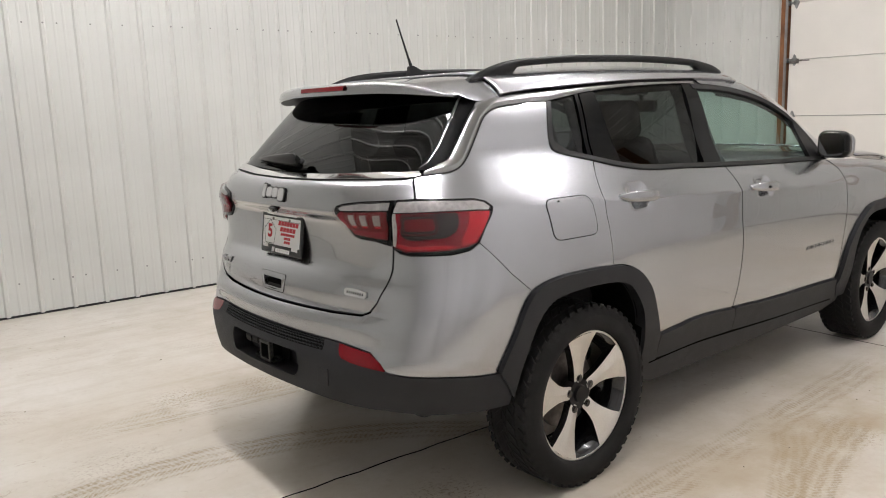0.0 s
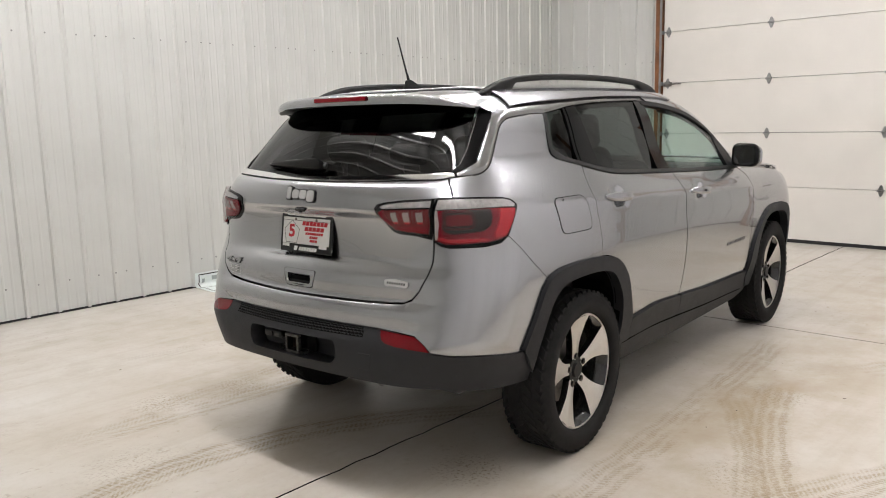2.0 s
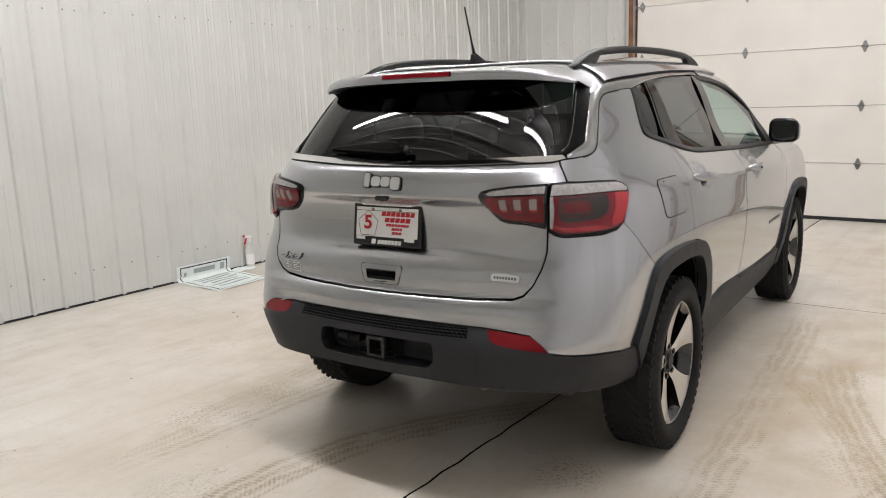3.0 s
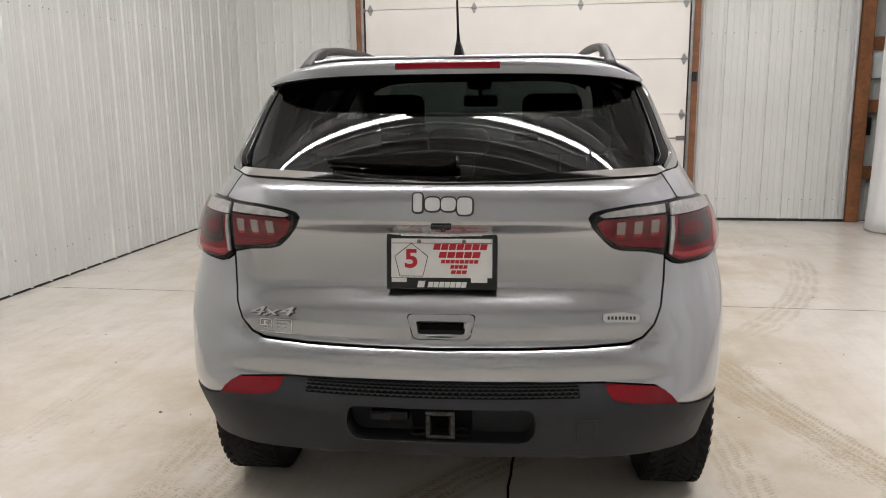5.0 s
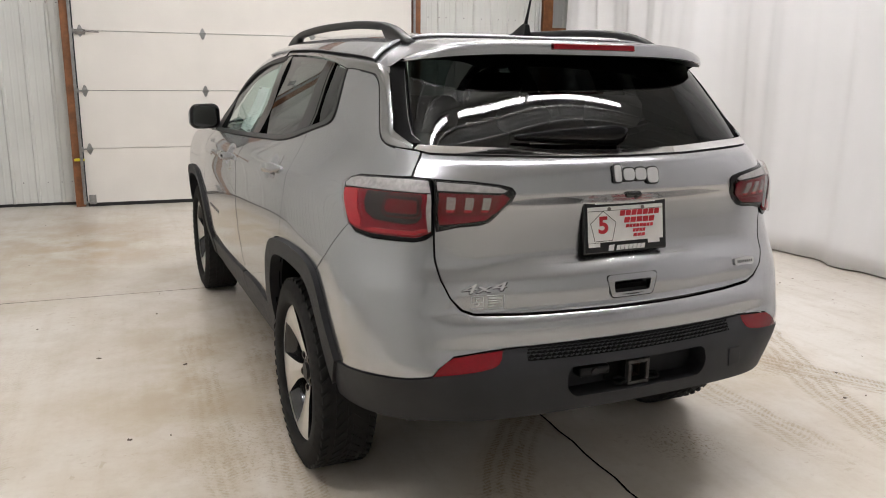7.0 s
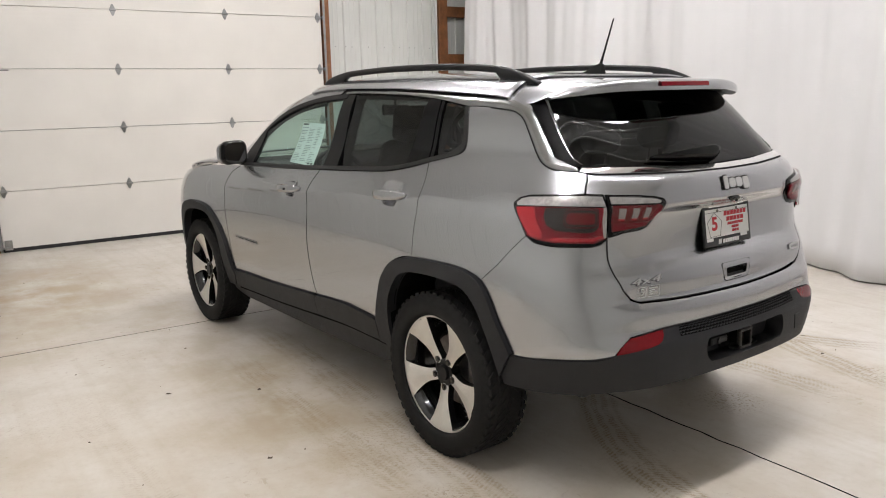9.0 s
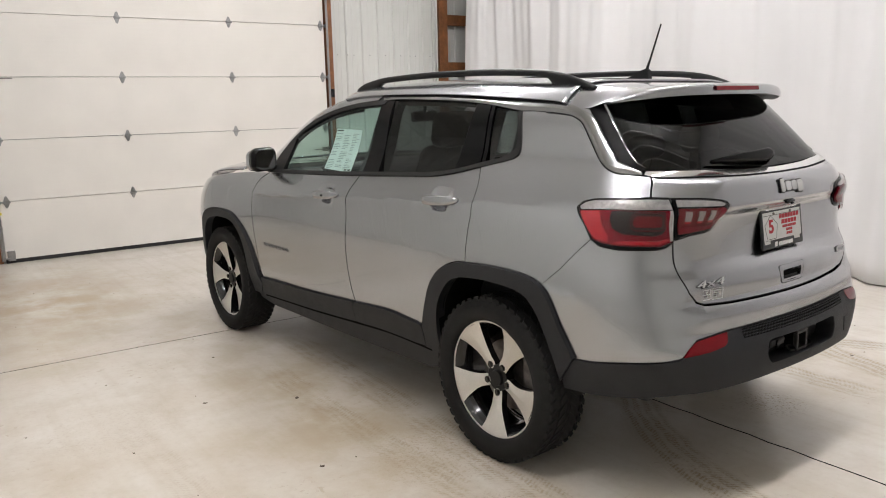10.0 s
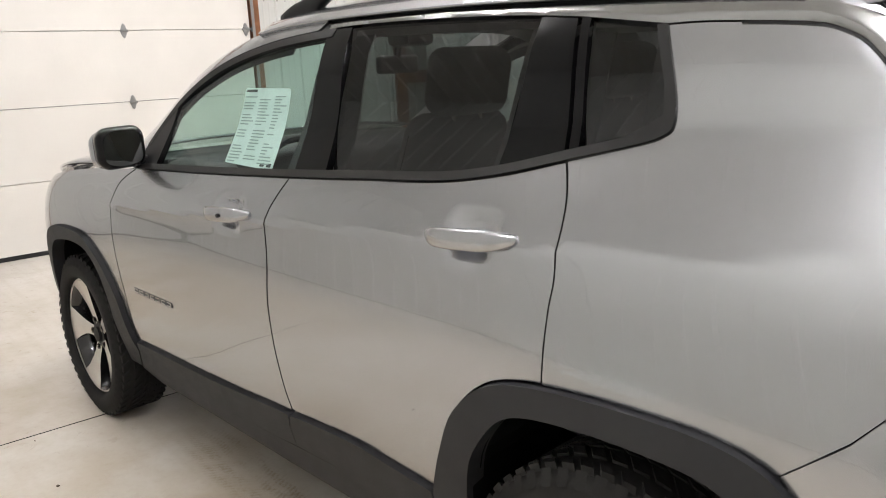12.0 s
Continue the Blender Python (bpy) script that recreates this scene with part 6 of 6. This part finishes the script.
add_box(bm, (.05, .11, .032), (-.825, .145, .553), bevel=.010, segments=2)
add_tube(bm, (-.84, .15, .553), (-.855, .15, .553), .012, 12)
part("trailer_socket", bm, SATIN_BLACK, hitch, "black trailer wiring socket")
bm = bmesh.new()
add_box(bm, (.004, .055, .060), (0, 0, 0), bevel=.0015)
p, n = on_tail(-.395, .530, .0052)
bmesh.ops.transform(bm, matrix=Matrix.Translation(p) @ n.to_track_quat("X", "Z").to_matrix().to_4x4(), verts=bm.verts)
part("tow_eye_cover", bm, CLADDING, lower_b)

# side badges
for f in (1, -1):
    face, back = bmesh.new(), bmesh.new()
    for i in range(7):
        x = 1.985 - .0445 * i
        y = float(side_y(x, .668))
        add_box(back, (.038, .002, .020), (x, f * (y + .001), .668), bevel=.0006, segments=1)
        for dz in (-.0055, .0055):
            add_box(face, (.030, .003, .0032), (x, f * (y + .0022), .668 + dz), bevel=.0006, segments=1)
        add_box(face, (.0034, .003, .013), (x + (.014 if i % 2 else -.014), f * (y + .0022), .668), bevel=.0006, segments=1)
    badge = part("side_badge", back, PRINT_BLACK, car, "dark edged lettering blocks")
    part("badge_face", face, CHROME, badge, "bright metal strokes")

# ---- wheels ----


def build_wheel(side, first_spoke):
    """A wheel about the y axis, its outer face towards y = +side: barrel, five machined spokes, cap, nuts, brake disc and lugged tyre."""
    s = side
    prof = [(.222, -.115), (.232, -.112), (.236, -.105), (.218, -.095), (.210, -.05), (.206, .03), (.216, .055), (.230, .072), (.239, .081), (.2455, .085), (.2480, .080), (.2470, .074)]
    v, f = lathe([(r, s * y) for r, y in prof], 72)
    wheel = mesh_object("wheel", v, f, RIM_BLACK, None, smooth=True)
    v, f = lathe([(r, s * y) for r, y in ((.2405, .0835), (.2465, .0868), (.2490, .0835), (.2480, .078))], 96)
    mesh_object("rim_lip", v, f, MACHINED, wheel, smooth=True)
    # spoke faces
    for k in range(5):
        a0 = radians(first_spoke + 72 * k)
        widths = [(.046, -.021, .021), (.062, -.026, .026), (.085, -.025, .027), (.11, -.026, .031), (.14, -.033, .039), (.17, -.046, .050), (.20, -.061, .062), (.228, -.074, .073), (.2415, -.081, .079)]
        top = []
        for r, w0, w1 in widths:
            y = .052 + .030 * ((r - .04) / .195) ** 1.3
            for w in (w0, w0 * .5 + w1 * .5, w1):
                rad = math.sqrt(max(r * r - (w * .9) ** 2, 1e-6)) if r > .2 else r
                top.append((rad, w, y + (.004 if w not in (w0, w1) else 0)))
        n = len(widths)
        vv = []
        for rad, w, y in top:
            vv.append((rad * math.cos(a0) - w * math.sin(a0), s * y, rad * math.sin(a0) + w * math.cos(a0)))
        base = len(vv)
        for i, (rad, w, y) in enumerate(top):
            w2 = w * 1.0
            vv.append((rad * math.cos(a0) - w2 * math.sin(a0), s * (y - .030), rad * math.sin(a0) + w2 * math.cos(a0)))
        ff, idx = [], []
        for i in range(n - 1):
            for j in range(2):
                ff.append((i * 3 + j, i * 3 + j + 1, (i + 1) * 3 + j + 1, (i + 1) * 3 + j)); idx.append(0)
            for j in (0, 2):
                ff.append((i * 3 + j, (i + 1) * 3 + j, base + (i + 1) * 3 + j, base + i * 3 + j)); idx.append(1)
        for j in range(2):
            ff.append((j, j + 1, base + j + 1, base + j)); idx.append(1)
        sp = mesh_object("spoke", vv, ff, MACHINED, wheel, mats=[MACHINED, RIM_BLACK], index=idx)
        bm = bmesh.new()
        c, sn = math.cos(a0), math.sin(a0)
        add_tube(bm, (.063 * c, s * .050, .063 * sn), (.063 * c, s * .0605, .063 * sn), .0145, 18)
        add_tube(bm, (.063 * c, s * .058, .063 * sn), (.063 * c, s * .064, .063 * sn), .009, 6)
        part("wheel_nut", bm, RIM_BLACK, sp)
    bm = bmesh.new()
    add_tube(bm, (0, s * .01, 0), (0, s * .055, 0), .056, 30)
    add_tube(bm, (0, s * .050, 0), (0, s * .066, 0), .036, 30, .032)
    part("hub_cap", bm, SATIN_BLACK, wheel, smooth=True)
    bm = bmesh.new()
    add_tube(bm, (0, s * -.025, 0), (0, s * -.012, 0), .150, 48)
    add_box(bm, (.07, .06, .16), (-.135, s * -.02, .03), bevel=.012)
    part("brake_disc", bm, STEEL, wheel, "worn brake disc and caliper")
    # tyre
    tp = [(.216, -.100), (.236, -.112), (.262, -.122), (.300, -.122), (.325, -.114), (.337, -.102), (.343, -.086), (.345, -.04), (.346, 0), (.345, .04), (.343, .086), (.337, .102), (.325, .114), (.300, .1225), (.283, .1225), (.262, .120), (.2530, .110), (.2490, .098), (.2475, .082)]
    v, f = lathe([(r, s * y) for r, y in tp], 96)
    tyre = mesh_object("tyre", v, f, RUBBER, wheel, smooth=True, label="black all-terrain tyre with chunky tread")
    bm = bmesh.new()
    def lug(ang, y, dy, da, r0, r1, twist=0.0):
        vs = []
        for rr_ in (r0, r1):
            for sa, sy in ((-1, -1), (1, -1), (1, 1), (-1, 1)):
                k = .92 if rr_ == r1 else 1.0
                a = ang + sa * da / 2 * k + twist * sy
                vs.append(bm.verts.new((rr_ * math.cos(a), s * (y + sy * dy / 2 * k), rr_ * math.sin(a))))
        for q in ((4, 5, 6, 7), (0, 1, 5, 4), (1, 2, 6, 5), (2, 3, 7, 6), (3, 0, 4, 7)):
            bm.faces.new([vs[i] for i in q])
    n = 50
    for i in range(n):
        a = 2 * math.pi * i / n
        for sy in (1, -1):
            lug(a + (.5 * sy) * math.pi / n, sy * .090, .030, 2 * math.pi / n * .66, .334, .3495, .03 * sy)
            # shoulder blocks reach down the sidewall
            for r0, r1, y0, y1 in ((.310, .346, .1235, .104),):
                vs = []
                for rad, yy in ((r0, y0 - .004), (r1 - .006, y1 - .002)):
                    for sa in (-1, 1):
                        vs.append((rad, yy, a + (.5 * sy) * math.pi / n + sa * 2 * math.pi / n * .30))
                pts3 = [bm.verts.new((rad * math.cos(an), s * sy * (yy + .005), rad * math.sin(an))) for rad, yy, an in vs]
                bm.faces.new((pts3[0], pts3[1], pts3[3], pts3[2]))
        if i % 1 == 0:
            lug(a, .034, .042, 2 * math.pi / n * .74, .340, .3495, .045)
            lug(a + math.pi / n, -.034, .042, 2 * math.pi / n * .74, .340, .3495, -.045)
            lug(a + math.pi / n * .5, 0, .016, 2 * math.pi / n * .80, .340, .3495, .03)
    bmesh.ops.recalc_face_normals(bm, faces=bm.faces)
    tread = part("tread", bm, RUBBER, tyre)
    tagged(tread, kind="stuff")
    for o in (tyre, tread):
        o.data.transform(Matrix.Diagonal((1, .89, 1, 1)))
    return wheel


for x, s, a in ((0, 1, -92), (2.636, 1, -70), (0, -1, 94), (2.636, -1, 100)):
    w = build_wheel(s, a)
    w.parent = car
    w.matrix_parent_inverse = Matrix.Identity(4)
    w.location = (x, s * .760, .347)

# ---- wheel houses, underside ----
for inner, name in ((ARCH_R_IN, "wheel_house"), (ARCH_F_IN, "wheel_house")):
    for f in (1, -1):
        pts = [(x, z + .012) for x, z in inner]
        vs, fs = [], []
        for x, z in pts:
            yo = float(place("s", x, max(z, .3))[1])
            vs += [(x, f * (yo - .002), z), (x, f * .50, z + .03)]
        k = len(pts)
        for i in range(k - 1):
            fs.append((2 * i, 2 * i + 1, 2 * i + 3, 2 * i + 2))
        fs.append([2 * i + 1 for i in range(k)])
        mesh_object(name, vs, fs, DARK, car)
bm = bmesh.new()
add_box(bm, (3.5, 1.0, .14), (1.60, 0, .36), bevel=.03)
add_box(bm, (1.72, 1.50, .10), (1.32, 0, .31), bevel=.03)
add_box(bm, (.40, 1.20, .10), (-.52, 0, .62), bevel=.04)
part("underbody", bm, UNDER, car)
bm = bmesh.new()
add_tube(bm, (-.30, -.35, .45), (-.55, -.35, .45), .075, 20)
add_tube(bm, (-.52, -.38, .44), (-.77, -.395, .432), .024, 14)
part("silencer", bm, STEEL, car, "steel silencer and tailpipe", smooth=True)
bm = bmesh.new()
add_tube(bm, (0, -.62, .347), (0, .62, .347), .045, 14)
add_tube(bm, (2.636, -.62, .347), (2.636, .62, .347), .045, 14)
part("axle", bm, UNDER, car)

# ---- cabin ----
bm = bmesh.new()
add_box(bm, (3.2, 1.36, .06), (.95, 0, .42), bevel=.02)
part("cabin_floor", bm, TRIM, car)
bm = bmesh.new()
add_box(bm, (.50, 1.36, .30), (2.02, 0, .95), bevel=.08, segments=3)
add_box(bm, (.20, .34, .10), (1.80, .36, 1.08), bevel=.04, segments=3)
part("dashboard", bm, TRIM, car, smooth=True)
bm = bmesh.new()
ringn = 28
for i in range(ringn):
    a0, a1 = 2 * math.pi * i / ringn, 2 * math.pi * (i + 1) / ringn
    add_tube(bm, (.18 * math.cos(a0), .18 * math.sin(a0), 0), (.18 * math.cos(a1), .18 * math.sin(a1), 0), .015, 8)
add_box(bm, (.10, .12, .04), (0, 0, 0), bevel=.015)
for a in (90, -90, 180):
    add_box(bm, (.15, .03, .015), (.085 * math.cos(radians(a)), .085 * math.sin(radians(a)), 0), Matrix.Rotation(radians(a), 4, "Z"))
add_tube(bm, (0, 0, 0), (0, 0, -.2), .025, 10)
bmesh.ops.transform(bm, matrix=pose(1.60, .36, 1.00, 0, -66, 0), verts=bm.verts)
part("steering_wheel", bm, TRIM, car, smooth=True)


def seat(x, y, wide=.50, name="seat"):
    bm = bmesh.new()
    add_box(bm, (.50, wide, .16), (x + .22, y, .66), pose(0, 0, 0, 0, -6, 0), bevel=.06, segments=3)
    st = part(name, bm, SEAT, car, "dark cloth seat", smooth=True)
    bm = bmesh.new()
    add_box(bm, (.13, wide - .02, .62), (x - .10, y, .97), pose(0, 0, 0, 0, -17, 0), bevel=.055, segments=3, taper=(.8, .72))
    part("backrest", bm, SEAT, st, smooth=True)
    return st


def headrest(x, y, z, st, wide=.27, tall=.18):
    bm = bmesh.new()
    add_box(bm, (.095, wide, tall), (x, y, z), pose(0, 0, 0, 0, -12, 0), bevel=.045, segments=4)
    hr = part("headrest", bm, SEAT, st, smooth=True)
    for d in (-.05, .05):
        bm = bmesh.new()
        add_tube(bm, (x + .02, y + d, z - .16), (x, y + d, z), .006, 8)
        part("headrest_post", bm, STEEL, hr)


for y in (.36, -.36):
    st = seat(1.02, y)
    headrest(.795, y, 1.345, st)
st = seat(.12, 0, 1.24, "rear_bench")
for y in (.40, -.40):
    headrest(-.115, y, 1.285, st, .25, .13)
headrest(-.11, 0, 1.265, st, .22, .10)
bm = bmesh.new()
add_box(bm, (.03, .19, .065), (1.52, 0, 1.40), bevel=.015, segments=3)
add_tube(bm, (1.52, 0, 1.42), (1.50, 0, 1.50), .012, 10)
add_box(bm, (.12, .13, .05), (1.44, 0, 1.485), bevel=.02, segments=2)
part("cabin_mirror", bm, SATIN_BLACK, car, smooth=True)
bm = bmesh.new()
add_box(bm, (.40, 1.14, .025), (-.36, 0, 1.12), bevel=.008)
part("luggage_cover", bm, TRIM, car)
panel_in = [(1.90, 1.10), (1.0, 1.12), (.46, 1.148), (.16, 1.205), (-.05, 1.25), (-.38, 1.20), (-.38, .90), (.44, .88), (.55, .50), (1.90, .48)]
pair("door_card", panel_in, TRIM, car, proj="s", off=-0.055, depth=0.004, step=0.08)
pair("inner_pillar", [(1.08, 1.12), (1.10, 1.49), (.90, 1.495), (.82, 1.13)], TRIM, car, proj="s", off=-0.030, depth=0.004, step=0.06)
pair("inner_pillar", [(.36, 1.16), (.36, 1.47), (.15, 1.45), (.13, 1.20)], TRIM, car, proj="s", off=-0.030, depth=0.004, step=0.06)
pair("inner_pillar", [(.05, 1.25), (.06, 1.435), (-.19, 1.42), (-.33, 1.32), (-.44, 1.20)], TRIM, car, proj="s", off=-0.030, depth=0.004, step=0.06)

# a printed form hung inside the left front window
sheet_pts = rounded([(1.424, 1.359), (1.172, 1.354), (1.124, 1.142), (1.397, 1.152)], .006, 2)
form = panel("window_form", sheet_pts, PAPER, car, proj="s", off=-0.014, depth=0.001, step=0.06, label="white printed sheet hung inside the window")
rndf = random.Random(2)
for col in range(3):
    for row in range(22):
        x0 = 1.410 - col * .084 - row * .0013
        z = 1.332 - row * .0082
        w = .074 * (0.35 + .6 * rndf.random())
        if rndf.random() < .18:
            continue
        panel("print_line", [(x0, z), (x0 - w, z - .0003), (x0 - w, z - .0033), (x0, z - .003)], PRINT_GREY, form, proj="s", off=-0.0125, depth=0.0004, step=0.2, gap=0.0)
panel("print_line", [(1.412, 1.351), (1.35, 1.351), (1.35, 1.344), (1.412, 1.344)], PRINT_BLACK, form, proj="s", off=-0.0125, depth=0.0004, step=0.2, gap=0.0)
for x0 in (1.195, 1.16):
    panel("print_line", [(x0, 1.160), (x0 - .022, 1.160), (x0 - .022, 1.151), (x0, 1.151)], PRINT_BLACK, form, proj="s", off=-0.0125, depth=0.0004, step=0.2, gap=0.0)
for o in car.children:
    if o.name.startswith(("front_window", "windscreen")):
        o.visible_shadow = False

# ---- loose things on the floor ----
def poster_point(u, d, off=0.0):
    """A point of the poster, u across it and d metres from its near edge; the far edge curls up against the wall."""
    flat, r = .50, .05
    if d < flat:
        y, z, ny, nz = 3.115 + d, .004 + .005 * math.sin(u * 5 + d * 9) ** 2, 0, 1
    elif d < flat + r * 1.35:
        a = (d - flat) / r
        y, z, ny, nz = 3.115 + flat + r * math.sin(a), .004 + r * (1 - math.cos(a)), -math.sin(a), math.cos(a)
    else:
        a = 1.35
        e = d - flat - r * a
        y, z, ny, nz = min(3.115 + flat + r * math.sin(a) + e * math.cos(a) * .3, 3.650), .004 + r * (1 - math.cos(a)) + e * math.sin(a), -math.sin(a), math.cos(a)
    return (.82 + u * .545 + .03 * d, y - .03 * (1 - u) * (d < flat) + ny * off, z + nz * off)


def poster_strip(u0, u1, d0, d1, name, mat, parent):
    nu, nd = max(2, int((u1 - u0) * 24) + 1), max(2, int((d1 - d0) / .012) + 1)
    vs = [poster_point(u0 + (u1 - u0) * a / (nu - 1), d0 + (d1 - d0) * b / (nd - 1), .0022) for a in range(nu) for b in range(nd)]
    mesh_object(name, vs, grid_faces(nu, nd), mat, parent)


def build_poster():
    """A printed sheet lying by the wall, its far edge curled up against the steel."""
    nu, nv = 14, 40
    vs = [poster_point(i / (nu - 1), .66 * j / (nv - 1)) for i in range(nu) for j in range(nv)]
    ob = mesh_object("printed_poster", vs, grid_faces(nu, nv), PAPER, smooth=True)
    ob.matrix_world = ROOM
    tagged(ob, "white printed poster lying on the floor, curled up against the wall", "poster")
    for u0, u1, d0, d1 in ((.06, .94, .635, .645), (.06, .94, .03, .037), (.06, .078, .03, .645), (.922, .94, .03, .645)):
        poster_strip(u0, u1, d0, d1, "border_line", PRINT_BLACK, ob)
    for u0, u1, d0, d1 in ((.30, .70, .565, .615), (.16, .84, .46, .485), (.2, .8, .40, .425), (.16, .84, .33, .355), (.25, .75, .26, .285), (.16, .84, .19, .215), (.2, .8, .12, .145), (.80, .88, .56, .62), (.12, .17, .56, .60)):
        poster_strip(u0, u1, d0, d1, "print_bar", PRINT_GREY, ob)
    vs = [(1.35 + .23 * a / 5, 3.50 + .15 * b / 5 + .03 * a / 5, .003 + .010 * math.sin(a * .9 + b * .5) ** 2) for a in range(6) for b in range(6)]
    ob = mesh_object("loose_sheet", vs, grid_faces(6, 6), PAPER, smooth=True)
    ob.matrix_world = ROOM
    tagged(ob, "crumpled white sheet of paper on the floor by the wall", "paper")


def build_bottle():
    bottle = empty("spray_bottle", ROOM @ Matrix.Translation((1.59, 3.625, 0)), "milky spray bottle with white head and red trigger, by the wall", "spray bottle")
    v, f = lathe([(r, z) for r, z in ((.0, .0), (.034, .0), (.038, .006), (.038, .13), (.035, .16), (.022, .195), (.015, .215), (.015, .235))], 28)
    ob = mesh_object("body", [(x, -z2, y) for x, y, z2 in v], f, BOTTLE_WHITE, bottle, smooth=True)
    bm = bmesh.new()
    add_box(bm, (.052, .03, .034), (.0, 0, .018 + .085), bevel=.003)
    lab = bmesh.new()
    bm.free()
    v, f = lathe([(.0386, .03), (.0386, .12)], 20)
    half = [q for q in f if True]
    mesh_object("label", [(x, -z2, y) for x, y, z2 in v], half[:12], PLATE_WHITE, bottle, smooth=True)
    lab.free()
    bm = bmesh.new()
    add_tube(bm, (0, 0, .228), (0, 0, .252), .017, 14)
    add_box(bm, (.075, .026, .032), (-.012, 0, .276), pose(0, 0, 0, 0, 14, 0), bevel=.008)
    part("spray_head", bm, PLATE_WHITE, bottle, "white spray head")
    bm = bmesh.new()
    add_box(bm, (.010, .016, .062), (-.038, 0, .238), pose(0, 0, 0, 0, 22, 0), bevel=.004)
    add_box(bm, (.016, .020, .018), (-.052, 0, .285), bevel=.004)
    part("trigger", bm, PRINT_RED, bottle, "red trigger")


def build_bits():
    """Leaf crumbs and grit, on the floor."""
    rnd = random.Random(11)
    spots = [(-.40, -1.57), (-.16, -1.80), (.41, 1.435), (1.42, 1.53), (1.17, 1.14), (2.1, 1.2), (-1.2, -.9), (-.6, 1.9), (-1.5, -.5), (-2.0, .6)]
    spots += [(rnd.uniform(-2.6, 5.5), rnd.choice((-1, 1)) * rnd.uniform(1.0, 3.2)) for _ in range(70)]
    for i, (x, y) in enumerate(spots):
        bm = bmesh.new()
        n = rnd.randint(5, 7)
        r = rnd.uniform(.003, .009) if i > 4 else .016
        pts = [(r * rnd.uniform(.4, 1.2) * math.cos(6.283 * k / n), r * rnd.uniform(.3, .8) * math.sin(6.283 * k / n)) for k in range(n)]
        face = bm.faces.new([bm.verts.new((a, b, .001 + rnd.random() * .004)) for a, b in pts])
        ext = bmesh.ops.extrude_face_region(bm, geom=[face])
        bmesh.ops.translate(bm, vec=(0, 0, -.0015), verts=[g for g in ext["geom"] if isinstance(g, bmesh.types.BMVert)])
        ob = part("leaf_crumb", bm, DEBRIS)
        ob.matrix_world = pose(x, y, .0008, 0, 0, rnd.uniform(0, 360))
        tagged(ob, "dark dry leaf crumb on the concrete", "debris", "crumbs on the floor")


build_poster()
build_bottle()
build_bits()
bm = bmesh.new()
add_box(bm, (.022, .05, .03), (DOOR_X - .02, DOOR_L + .052, .50), bevel=.004)
add_box(bm, (.03, .10, .022), (DOOR_X - .035, DOOR_L + .035, .50), bevel=.004)
ob = part("spirit_level", bm, YELLOW)
ob.matrix_world = ROOM
tagged(ob, "small yellow and black tool clipped to the door post", "tool")
bm = bmesh.new()
add_box(bm, (.03, .055, .10), (FRONT_X - .20, DOOR_R - .06, 1.62), bevel=.004)
for dz in (-.028, 0, .028):
    add_tube(bm, (FRONT_X - .22, DOOR_R - .06, 1.62 + dz), (FRONT_X - .21, DOOR_R - .06, 1.62 + dz), .010, 12)
ob = part("door_switch", bm, SATIN_BLACK)
ob.matrix_world = ROOM
tagged(ob, "black three-button door switch on the wooden post", "switch")
